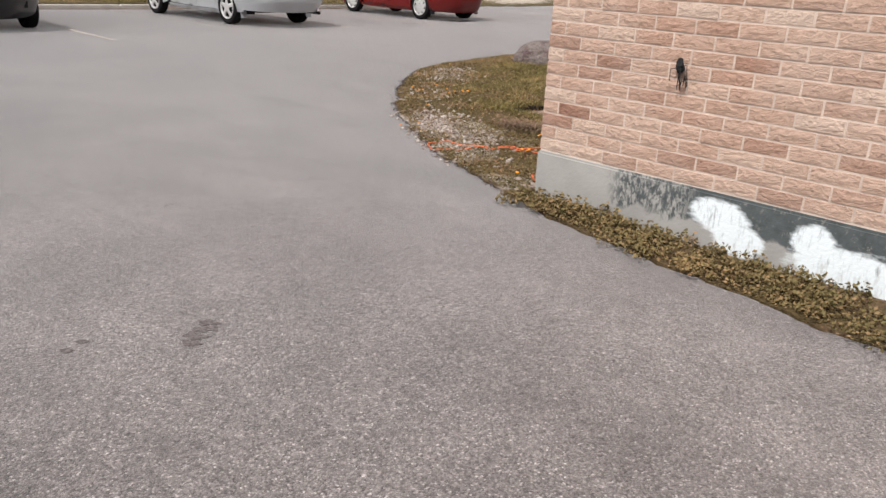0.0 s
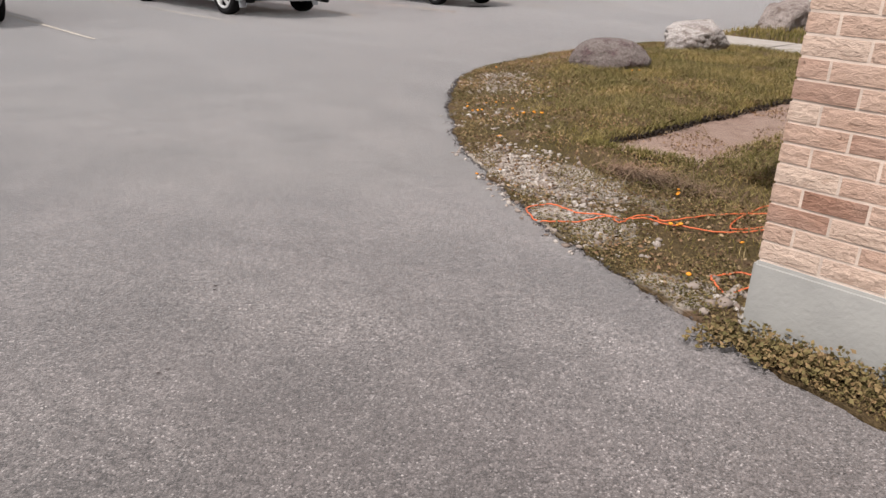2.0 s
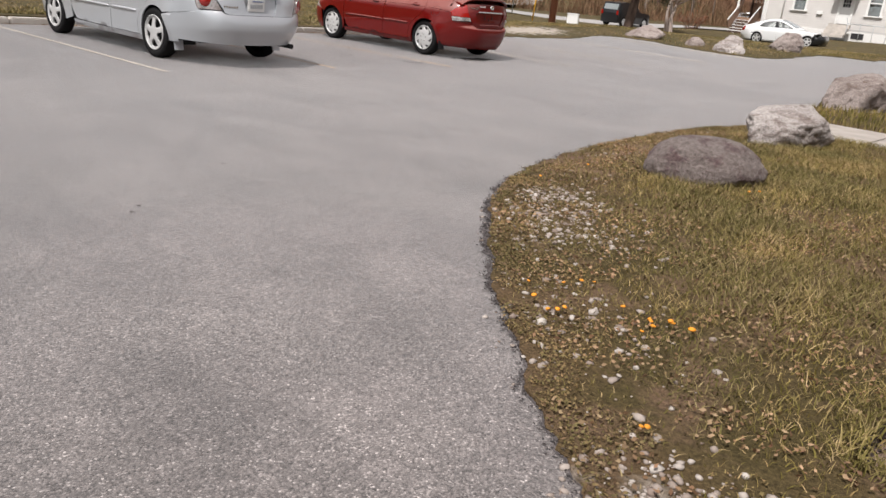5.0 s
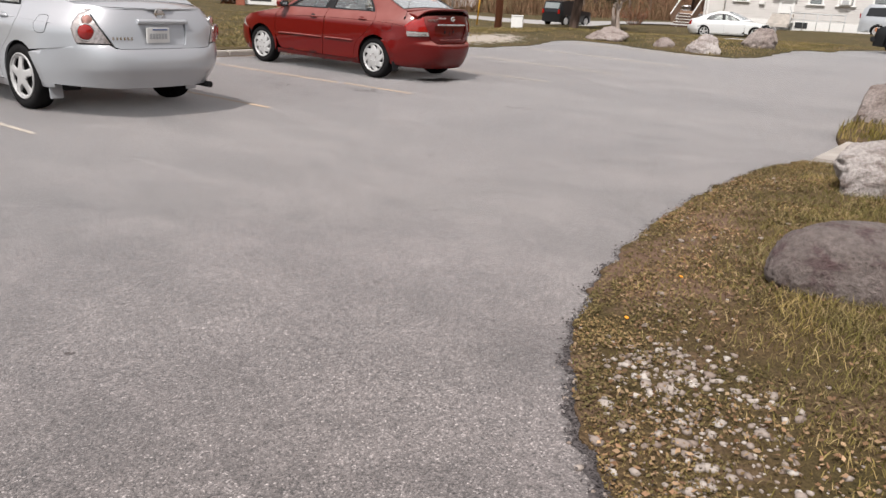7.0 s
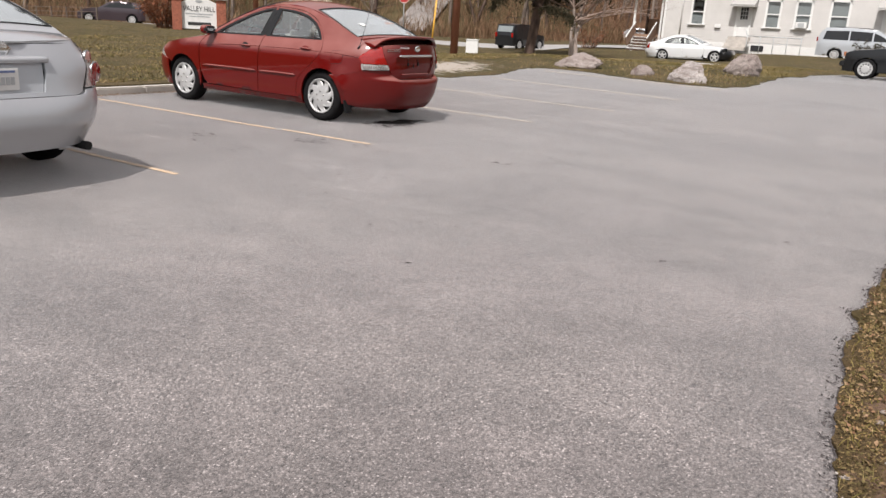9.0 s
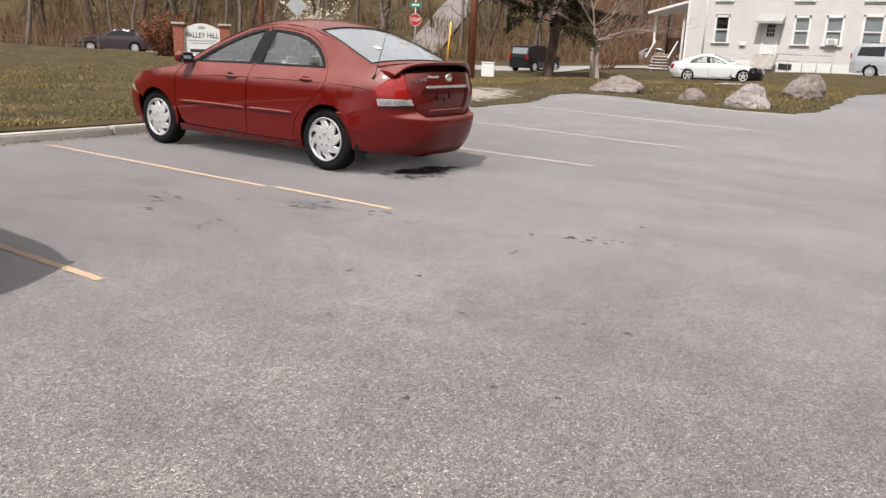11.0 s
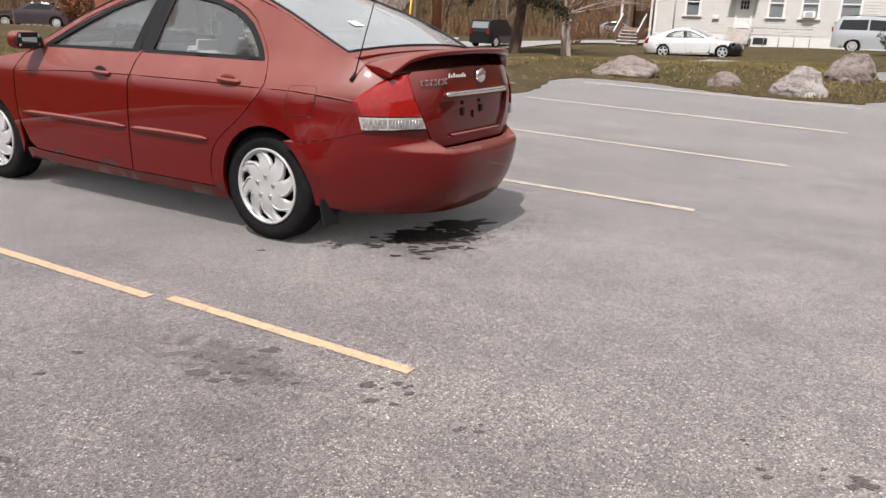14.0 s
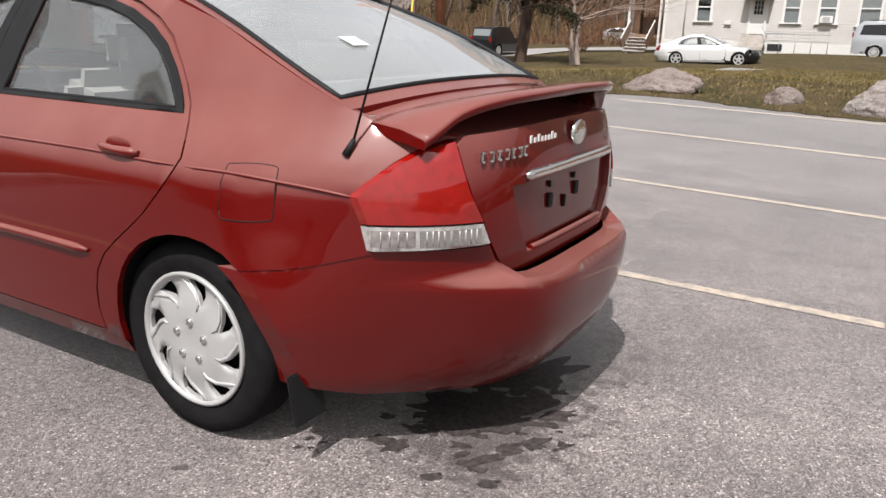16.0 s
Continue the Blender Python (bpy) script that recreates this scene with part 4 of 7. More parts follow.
def wheel(parent, x, y, r, side, style, width=0.19):
    """Tyre, rim and cover; side is +1 for the left of the car."""
    w = new("wheel")
    w.parent = parent
    w.location = (x, y, r)
    w.scale = (1, side, 1)
    h = width / 2
    rr = r * 0.675
    tyre = part("tyre", lathe([(rr, -h * 0.8), (r * 0.86, -h), (r * 0.97, -h * 0.86), (r, -h * 0.55), (r, h * 0.55), (r * 0.97, h * 0.86), (r * 0.86, h), (r * 0.76, h * 0.97), (rr, h * 0.82)], 48), RUBBER, w, "black rubber tyre")
    part("well", lathe([(rr, h * 0.82), (rr * 0.97, h * 0.45), (rr * 0.2, h * 0.2), (0.01, h * 0.2)], 36), BLACK, w)
    dome = table([(0.0, h * 0.98), (rr * 0.45, h * 1.0), (rr * 0.7, h * 0.9), (rr * 0.9, h * 0.84), (rr, h * 0.93)])
    holes = []
    if style == "cover":
        for k in range(8):
            a = k * math.pi / 4 + 0.2
            pts = [(0.60, 0.20), (0.72, 0.02), (0.86, -0.20), (0.925, -0.25), (0.935, -0.04), (0.91, 0.12), (0.78, 0.20)]
            holes.append([(rr * q * math.cos(a + t), rr * q * math.sin(a + t)) for q, t in pts])
    elif style == "spokes":
        for k in range(5):
            a = k * 2 * math.pi / 5 + math.pi / 2 + math.pi / 5
            pts = [(0.36, 0.0), (0.55, -0.34), (0.84, -0.42), (0.87, 0.0), (0.84, 0.42), (0.55, 0.34)]
            holes.append([(rr * q * math.cos(a + t), rr * q * math.sin(a + t)) for q, t in pts])
    elif style == "ring":
        for k in range(12):
            a = k * math.pi / 6
            pts = [(0.55, -0.1), (0.78, -0.14), (0.78, 0.14), (0.55, 0.1)]
            holes.append([(rr * q * math.cos(a + t), rr * q * math.sin(a + t)) for q, t in pts])
    ring = [(rr * 0.985 * math.cos(2 * math.pi * k / 40), rr * 0.985 * math.sin(2 * math.pi * k / 40)) for k in range(40)]
    bm = sheet(ring, holes, rr * 0.12, lambda a, b: (a, dome(math.hypot(a, b)), b), 0.014, None, (0, -1, 0))
    bmesh.ops.remove_doubles(bm, verts=bm.verts, dist=1e-5)
    bmesh.ops.reverse_faces(bm, faces=bm.faces)
    part("wheel_cover", bm, HUBCAP, w, "silver plastic wheel cover" if style == "cover" else "silver alloy wheel")
    part("rim_edge", lathe([(rr * 1.01, h * 0.80), (rr * 1.03, h * 0.96), (rr * 0.98, h * 1.0), (rr * 0.95, h * 0.86)], 40), HUBCAP, w)
    if style == "cover":
        for k in range(8):
            a = k * math.pi / 4 + 0.2
            ridge = [(0.50, 0.12), (0.60, 0.10), (0.72, -0.06), (0.85, -0.29), (0.95, -0.42)]
            part("swirl_rib", tube([(rr * q * math.cos(a + t), dome(rr * q) + 0.001, rr * q * math.sin(a + t)) for q, t in ridge], [0.002, 0.005, 0.006, 0.005, 0.002], 6), HUBCAP, w)
        for k in range(5):
            a = k * 2 * math.pi / 5 + 0.35
            b = lathe([(0.012, h * 0.98), (0.012, h * 1.07), (0.008, h * 1.10), (0.001, h * 1.10)], 8)
            bmesh.ops.translate(b, vec=(rr * 0.29 * math.cos(a), 0, rr * 0.29 * math.sin(a)), verts=b.verts)
            part("lug_nut", b, CHROME, w)
    return w


def seat(parent, x, y, w, name="seat"):
    bm = merge(box(0.48, w, 0.16, (x + 0.22, y, 0.52), 0.05), box(0.14, w, 0.56, (x - 0.10, y, 0.78), 0.06, Matrix.Rotation(radians(-16), 4, "Y")))
    part(name, bm, SEAT_CLOTH, parent, "grey cloth seat")
    if w < 0.7:
        part("headrest", box(0.10, 0.26, 0.17, (x - 0.22, y, 1.12), 0.045), SEAT_CLOTH, parent)


def car(name, label, m, paint, spec=None, style="cover", lamps="corner", wing=False, detail=True, group=""):
    s = dict(SEDAN, **(spec or {}))
    ob = thing(name, label, "car", m, group)
    c = Shape(s, ob)
    wb, r, arch = s["wb"], s["tyre"], s["arch"]
    step = 0.055 if detail else 0.11

    def arc(cx, a0, a1, n=12):
        return [(cx + arch * math.cos(radians(a0 + (a1 - a0) * i / n)), r - 0.005 + arch * math.sin(radians(a0 + (a1 - a0) * i / n))) for i in range(n + 1)]

    rail, zs = list(s["rail"]), c.ZS
    lz = -0.72
    for k in (1, -1):
        place = c.side(k)

        def put(nm, outline, holes=(), material=paint, off=0.0, depth=0.02, lab=""):
            bm = sheet(outline, holes, step, c.side(k, off), depth, None, (0, -k, 0))
            if k > 0:
                flip(bm)
            return part(nm, bm, material, ob, lab)

        # rear quarter with the roof rail and pillar
        front_line = [(x, z) for x, z in s["rear_door"]]
        i0 = next(i for i, p in enumerate(front_line) if abs(p[0] - 0.395) < 0.02 and p[1] < 0.3)
        door_back = [(p[0] - 0.007, p[1]) for p in front_line[i0:-2]]
        over = [(p[0], p[1] + 0.008) for p in s["front_door"][8:12]]
        arch_pts = arc(-0.03, -11 + 0, 126)
        quarter = arch_pts[:]                                   # from the sill round to the rear
        quarter += [p for p in s["seam"][1:]]
        quarter += [(x - 0.004 + 0.012, z) for x, z in reversed(s["lamp_out"])]
        quarter += [(x, zs(x) - (0.006 if i == 0 else 0)) for i, x in enumerate(s["haunch"])]
        quarter += list(reversed(rail))
        quarter += [(p[0], p[1]) for p in reversed(over)]
        quarter += [(p[0], p[1] + 0.008) for p in reversed(door_back) if p[1] > 1.15] + [p for p in reversed(door_back) if p[1] <= 1.15]
        put("quarter_panel", quarter)
        # doors
        fd = put("front_door", s["front_door"], [s["front_pane"]], lab="front door with grey window frame")
        rd = put("rear_door", s["rear_door"], [s["rear_pane"]])
        for d, pane, pts in ((fd, "front_pane", s["front_door"]), (rd, "rear_pane", s["rear_door"])):
            bm = sheet([(cx, cz) for cx, cz in s[pane]], [], 0.12, c.side(k, -0.010), 0.0)
            g = part("side_window", bm, GLASS, d, "tinted side window")
            g.visible_shadow = False
            rim = [c.side(k, -0.001)(x, z) for x, z in resample(list(s[pane]), 0.06)]
            part("window_seal", tube(rim + [rim[0]], 0.007, 6), BLACK, d, "black window seal")
            bm = sheet(s[pane.replace("pane", "frame")], [s[pane]], 0.08, c.side(k, 0.004), 0.006, None, (0, -k, 0))
            part("window_frame", flip(bm) if k > 0 else bm, BLACK, d, "black window frame")
        # B-pillar trim
        put("pillar_trim", [(1.115, 0.978), (0.935, 0.982), (0.885, 1.300), (1.03, 1.296)], (), BLACK, 0.003, 0.004, "dark grey pillar trim")
        # front wing
        hood_line = [(x, zs(x)) for x in (2.12, 2.3, 2.6, 2.9, 3.12)]
        wing_pts = hood_line + [(3.08, 0.66), (3.0, 0.58)] + [(p[0], p[1]) for p in arc(wb, 40, 191)]
        wing_pts += [(2.225, 0.30), (2.222, 0.47), (2.227, 0.62), (2.205, 0.80), (2.13, 0.905)]
        wing_pts = [p for p in wing_pts if p[0] < 3.2]
        put("front_wing", wing_pts)
        put("sill", [(0.31, 0.185), (0.32, 0.255), (1.2, 0.255), (2.2, 0.275), (2.21, 0.20)], (), paint, -0.004)
        put("headlamp", [(3.13, zs(3.12) - 0.005), (3.24, 0.66), (3.22, 0.60), (3.02, 0.585), (3.09, 0.66)], (), CLEAR_LENS, 0.004)
        # wheel wells
        for wx in (-0.03, wb):
            n = 20
            bm = bmesh.new()
            rows = []
            for i in range(n + 1):
                a = radians(-18 + 216 * i / n)
                x, z = wx + (arch + 0.012) * math.cos(a), r + (arch + 0.012) * math.sin(a)
                rows.append((bm.verts.new((x, k * 0.50, z)), bm.verts.new((x, k * (c.skin(x, max(0.2, z)) - 0.012), z))))
            for a, b in zip(rows, rows[1:]):
                bm.faces.new((a[0], a[1], b[1], b[0]))
            part("wheel_well", bm, BLACK, ob, "black wheel-arch liner")
        for wx in (0.012, wb + 0.012):
            wheel(ob, wx, k * (s["track"] - 0.095), r, k, style)
        if detail:
            # handles, rubbing strips, pressed line, mirror, mud flap
            for hx, hz, d in ((1.305, s.get("handle", 0.842), fd), (0.245, s.get("handle", 0.842) + 0.024, rd)):
                y = c.skin(hx, hz)
                bm = lathe([(0.045, 0.0), (0.036, 0.004), (0.001, 0.005)], 20)
                bmesh.ops.scale(bm, vec=(1.25, 1, 0.75), verts=bm.verts)
                bmesh.ops.translate(bm, vec=(hx, k * (y + 0.000), hz), verts=bm.verts)
                h = part("door_handle", bm, paint if d is rd else BLACK, d, "recessed door handle")
                part("grip", tube([(hx + 0.075 - 0.022 * i, k * (y + 0.010 + 0.016 * math.sin(i / 8 * math.pi)), hz - 0.0012 * i) for i in range(9)], [0.006, 0.010, 0.012, 0.013, 0.013, 0.014, 0.015, 0.015, 0.009], 8), paint, h)
            strip_z = s.get("strip", 0.528)
            for x0, x1, d in ((1.10, 2.15, fd), (0.40, 1.05, rd)):
                pts = [(x0 + (x1 - x0) * i / 12, strip_z + 0.004 * math.sin(i / 12 * math.pi)) for i in range(13)]
                bm = tube([(x, k * (c.skin(x, z) + 0.004), z) for x, z in pts], [0.006] + [0.015] * 11 + [0.006], 8)
                part("rubbing_strip", bm, paint, d, "body-coloured rubbing strip")
            zl = table(s["crease"])
            for x0, x1, d in ((-0.55, -0.04, ob), (0.0, 0.98, rd), (1.0, 2.17, fd), (2.12, 2.9, ob)):
                if x0 == 2.12:
                    continue
                pts = [(x0 + (x1 - x0) * i / 14, zl(x0 + (x1 - x0) * i / 14)) for i in range(15)]
                bm = tube([(x, k * (c.skin(x, z) - 0.001), z) for x, z in pts], [0.001] + [0.005] * 13 + [0.001], 6)
                part("pressed_line", bm, paint, d)
            y = c.skin(1.95, 0.97)
            bm = bmesh.new()
            bmesh.ops.create_uvsphere(bm, u_segments=20, v_segments=12, radius=1)
            for v in bm.verts:
                v.co = Vector([math.copysign(abs(q) ** 0.65, q) for q in v.co])
            bmesh.ops.scale(bm, vec=(0.058, 0.093, 0.058), verts=bm.verts)
            bmesh.ops.translate(bm, vec=(1.985, k * (y + 0.128), 0.998), verts=bm.verts)
            for f in bm.faces:
                f.smooth = True
            mir = part("door_mirror", bm, paint, ob, "body-coloured door mirror")
            part("mirror_rim", box(0.016, 0.165, 0.094, (1.932, k * (y + 0.128), 0.998), 0.03), BLACK, mir)
            part("mirror_glass", box(0.006, 0.150, 0.082, (1.918, k * (y + 0.128), 1.0), 0.003), MIRROR, mir, "mirror glass")
            part("mirror_foot", rod((2.0, k * (y - 0.01), 0.97), (1.99, k * (y + 0.07), 0.985), 0.028, 0.022), paint, mir)
            if s.get("flaps", True):
                part("mud_flap", box(0.014, 0.13, 0.15, (-0.03 - arch - 0.01, k * 0.755, 0.215), 0.004, Matrix.Rotation(radians(10), 4, "Y")), BLACK if name == "red_sedan" else paint, ob, "rubber mud flap" if name == "red_sedan" else "silver mud flap")
    # roof with openings for the two screens
    top = c.top()
    fs, rs = s.get("screens", ((0.05, 0.375), (0.715, 0.965)))
    scr = []
    for a0, a1, e0, e1 in ((fs[0], fs[1], 0.95, 0.88), (rs[0], rs[1], 0.92, 0.965)):
        a0, a1 = a0 * 3.4, a1 * 3.4
        scr.append([(a0, -0.66 * e0), (a1, -0.66 * e1), (a1, 0.66 * e1), (a0, 0.66 * e0)])
    scr = [[tuple(q) for q in resample(o, 0.15)] for o in scr]
    bm = sheet([(0, -0.66), (3.4, -0.66), (3.4, 0.66), (0, 0.66)], scr, 0.09, top, 0.02, None, (0, 0, -1))
    part("roof", bm, paint, ob)
    for nm, o in (("windscreen", scr[0]), ("rear_window", scr[1])):
        g = part(nm, sheet(o, [], 0.09, c.top(-0.006), 0.0), SCREEN_GLASS, ob, "curved tinted glass")
        g.visible_shadow = False
        rim = [c.top(0.000)(a, b) for a, b in resample(o, 0.05)]
        part("screen_seal", tube(rim + [rim[0]], 0.009, 6), BLACK, g, "black rubber seal")
    # bonnet and boot deck
    hood = [(s["rail"][0][0] + 0.01 + 0.27 * (1 - (v / 10) ** 2), v / 10) for v in range(-10, 11)] + [(3.14 + 0.16 * (1 - (v / 10) ** 2), v / 10) for v in range(10, -11, -1)]
    part("bonnet", sheet(hood, [], 0.12, c.deck(0.075), 0.015, (0.10, 0.12), (0, 0, -1)), paint, ob)
    back_x = s["deck_end"]
    if not s["boxy"]:
        deck = [(s["rail"][-1][0] + s.get("tuck", 0.0) - 0.06 * (1 - (v / 10) ** 2), v / 10) for v in range(-10, 11)] + [(back_x + 0.035 * (v / 10) ** 4, v / 10) for v in range(10, -11, -1)]
        part("boot_deck", sheet(deck, [], 0.1, c.deck(s.get("crown", 0.035), s.get("lip", 0.0)), 0.012, (0.06, 0.1), (0, 0, -1)), paint, ob)
    # tail: boot face, lamps, bumper
    face = c.tail()
    lid = list(s["lid_u"]) if "lid" not in s else [(c.u_y(y), z) for y, z in s["lid"]]
    recess = [(-0.36, 0.612), (0.36, 0.612), (0.42, 0.70), (0.455, 0.815), (-0.455, 0.815), (-0.42, 0.70)] if lamps != "plain" else []
    if lamps == "round":
        recess = [(-0.22, 0.675), (0.22, 0.675), (0.26, 0.865), (-0.26, 0.865)]
    lid_outline = lid + [(-u, z) for u, z in reversed(lid)]
    boot = part("boot_lid", sheet(lid_outline, [recess] if recess else [], 0.06, face, 0.022, None, (1, 0, 0)), paint, ob)
    if recess:
        part("plate_recess", sheet(recess, [], 0.1, c.tail(-0.02), 0.0), paint if lamps != "round" else SILVER_PAINT, boot)
    for k in (1, -1):
        if "lamp_in" in s:
            inner = [(c.u_y(k * y), z) for y, z in s["lamp_in"]]
            outer = [(c.u_x(x, k), z) for x, z in s["lamp_out"]]
        else:
            inner, outer = ([(k * u, z) for u, z in q] for q in s["lamp_u"])
        o = inner + outer
        if lamps == "corner":
            cut = 0.735
            red = [(u, z) for u, z in o if z > cut]
            ub = float(np.interp(cut, [z for u, z in inner], [u for u, z in inner]))
            ue = outer[-2][0]
            red = [(ub, cut)] + [(u, z) for u, z in inner if z > cut] + [(u, z) for u, z in outer if z > cut] + [(ue, cut)]
            low = [(inner[0][0], inner[0][1]), (ub, cut - 0.006), (ue, cut - 0.006), (outer[-1][0], outer[-1][1])]
            bm = sheet(red, [], 0.05, c.tail(0.012), 0.03, None, (1, 0, 0))
            lamp = part("tail_lamp", bm if k > 0 else flip(bm), RED_LENS, ob, "red tail lamp with clear lower band")
            bm = sheet(low, [], 0.04, c.tail(0.012), 0.03, None, (1, 0, 0))
            part("clear_band", bm if k > 0 else flip(bm), CLEAR_LENS, lamp, "clear reversing and indicator band")
            for f0, f1, mt, nm in ((0.02, 0.30, CHROME, "reflector"), (0.33, 0.58, CHROME, "reflector"), (0.62, 0.97, SMOKED, "indicator")):
                ends = [low[1][0] + (low[2][0] - low[1][0]) * f for f in (f0, f1)]
                cell = [(ends[0], 0.676), (ends[0], 0.720), (ends[1], 0.720), (ends[1], 0.676)]
                bm = sheet(cell, [], 0.02, c.tail(0.0135), 0.004, None, (1, 0, 0))
                part(nm, bm if k > 0 else flip(bm), mt, lamp, "bright reflector cell" if mt is CHROME else "fluted indicator cell")
                for i in range(1, 5):
                    u = ends[0] + (ends[1] - ends[0]) * i / 5
                    part("flute", tube([c.tail(0.015)(u, 0.678), c.tail(0.015)(u, 0.718)], 0.0022, 5), CLEAR_LENS, lamp)
        else:
            bm = sheet(o, [], 0.06, c.tail(0.008), 0.03, None, (1, 0, 0))
            lamp = part("tail_lamp", bm if k > 0 else flip(bm), SMOKED if lamps == "round" else RED_LENS, ob, "clear tail lamp housing" if lamps == "round" else "red tail lamp")
            if lamps == "round":
                um = c.u_y(k * 0.70)
                for zz, rad, mt in ((0.785, 0.068, RED_LENS), (0.888, 0.044, PINK_LENS)):
                    x, y, z = c.tail(0.006)(um, zz)
                    b = lathe([(rad, -0.01), (rad, 0.012), (rad * 0.85, 0.02), (0.001, 0.024)], 24)
                    bmesh.ops.transform(b, matrix=Matrix.Translation((x, y, z)) @ Matrix.Rotation(radians(90 - k * 32 + (0 if k > 0 else 0)), 4, "Z"), verts=b.verts)
                    part("round_lens", b, mt, lamp, "round lens")
                    b = lathe([(rad * 1.02, -0.01), (rad * 1.14, 0.008), (rad * 1.12, 0.016), (rad * 1.0, 0.014)], 24)
                    bmesh.ops.transform(b, matrix=Matrix.Translation((x, y, z)) @ Matrix.Rotation(radians(90 - k * 32), 4, "Z"), verts=b.verts)
                    part("lens_ring", b, CHROME, lamp)
    b0 = [(c.u_at(x, z), z) for x, z in s["seam"]]
    top_z = lid[0][1] - 0.004
    under = (s["lamp_in"][0] if "lamp_in" in s else s["lamp_u"][0][0])[1] - 0.012
    bump_top = [(-b0[0][0], b0[0][1] + 0.002), (-b0[1][0], b0[1][1] + 0.008), (-b0[2][0], b0[2][1] + 0.008), (-lid[2][0] - 0.03, under), (-lid[1][0] - 0.015, lid[1][1] - 0.010), (-lid[0][0], top_z), (lid[0][0], top_z), (lid[1][0] + 0.015, lid[1][1] - 0.010), (lid[2][0] + 0.03, under), (b0[2][0], b0[2][1] + 0.008), (b0[1][0], b0[1][1] + 0.008), (b0[0][0], b0[0][1] + 0.002)]
    ue = c.u_x(-0.03 - arch - 0.005)
    edge_u = [(c.u_at(x, z), z) for x, z in arc(-0.036, 127, 190, 8)][1:]
    ue = edge_u[-1][0]
    lift = s.get("under", 0.0)
    bump = bump_top + edge_u + [(c.u_at(-0.45, 0.222), 0.222 + 0.4 * lift), (c.u_x(-0.62), 0.205 + lift), (c.u_y(0.6), 0.195 + lift), (0, 0.19 + lift), (-c.u_y(0.6), 0.195 + lift), (-c.u_x(-0.62), 0.205 + lift), (-c.u_at(-0.45, 0.222), 0.222 + 0.4 * lift)] + [(-u, z) for u, z in reversed(edge_u)]

    def bumper_at(u, z):
        a, b = c.tail(0.0, True)(u, z), c.tail(-0.004)(u, z)
        t = max(0.0, min(1.0, (ue - abs(u)) / 0.5))
        t = t * t * (3 - 2 * t)
        return tuple(q * t + p * (1 - t) for q, p in zip(a, b))

    part("rear_bumper", sheet(bump, [], 0.06, bumper_at, 0.075, (0.06, 0.016), (1, 0, 0)), paint, ob)
    # nose
    nose_u = 1.15
    reach = math.acos(min(1.0, ((2.98 + wb - 2.6 - c.mf) / (c.F(0.5) - c.mf)) ** (s["n"] / 2)))

    def nose(u, z):
        ang = abs(u) / nose_u * reach
        kx, ky = math.cos(ang) ** (2 / s["n"]), math.sin(ang) ** (2 / s["n"])
        return (c.mf + (c.F(z) - c.mf) * kx, (1 if u > 0 else -1) * c.W(z) * ky, z)

    part("front_bumper", sheet([(-nose_u, 0.2), (nose_u, 0.2), (nose_u, 0.56), (0.7, 0.66), (0, 0.72), (-0.7, 0.66), (-nose_u, 0.56)], [], 0.09, nose, 0.03, None, (-1, 0, 0)), paint, ob)
    # floor pan and cabin
    part("underbody", box(wb + 1.22, 1.08, 0.36, (wb / 2 + 0.09, 0, 0.42), 0.04), BLACK, ob, "black underbody")
    # unseen black boxes added to stop light leaking to the ground beneath
    part("floor_pan", box(wb - 0.80, 1.56, 0.07, (wb / 2, 0, 0.245), 0.02), BLACK, ob, "black floor pan")
    part("bulkhead", box(0.04, 1.36, 0.52, (-0.40, 0, 0.66)), BLACK, ob)
    part("boot_well", box(0.24, 1.16, 0.10, (-0.54, 0, 0.40 + 0.5 * s.get("under", 0.0))), BLACK, ob)
    tail_x = s["rear"][0][1] + 0.13
    part("boot_floor", box(-0.36 - tail_x, 0.90, 0.24, ((tail_x - 0.36) / 2, 0, 0.37 + 0.6 * s.get("under", 0.0)), 0.04), BLACK, ob, "black boot floor")
    part("cabin_floor", box(wb - 0.2, 1.34, 0.03, (wb / 2 - 0.1, 0, 0.60)), BLACK, ob)
    if detail:
        for y in (0.36, -0.36):
            seat(ob, 0.95, y, 0.52, "front_seat")
        seat(ob, 0.05, 0.0, 1.25, "rear_bench")
        part("dashboard", box(0.34, 1.36, 0.22, (1.88, 0, 0.86), 0.06), BLACK, ob)
        part("parcel_shelf", box(0.36, 1.2, 0.02, (-0.32, 0, 0.985)), SEAT_CLOTH, ob)
        b = bmesh.new()
        bm = tube([(1.58 + 0.06 * math.sin(a), 0.36 + 0.185 * math.cos(a), 0.90 + 0.175 * math.sin(a)) for a in [i * math.pi / 12 for i in range(25)]], 0.014, 8)
        b.free()
        part("steering_wheel", bm, BLACK, ob, "dark steering wheel")
    return ob, c


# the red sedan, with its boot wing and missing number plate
red, shape = car("red_sedan", "red four-door sedan with boot spoiler and no plate", pose(-15.54, 15.66, 0, 0, 0, 180), RED_PAINT)


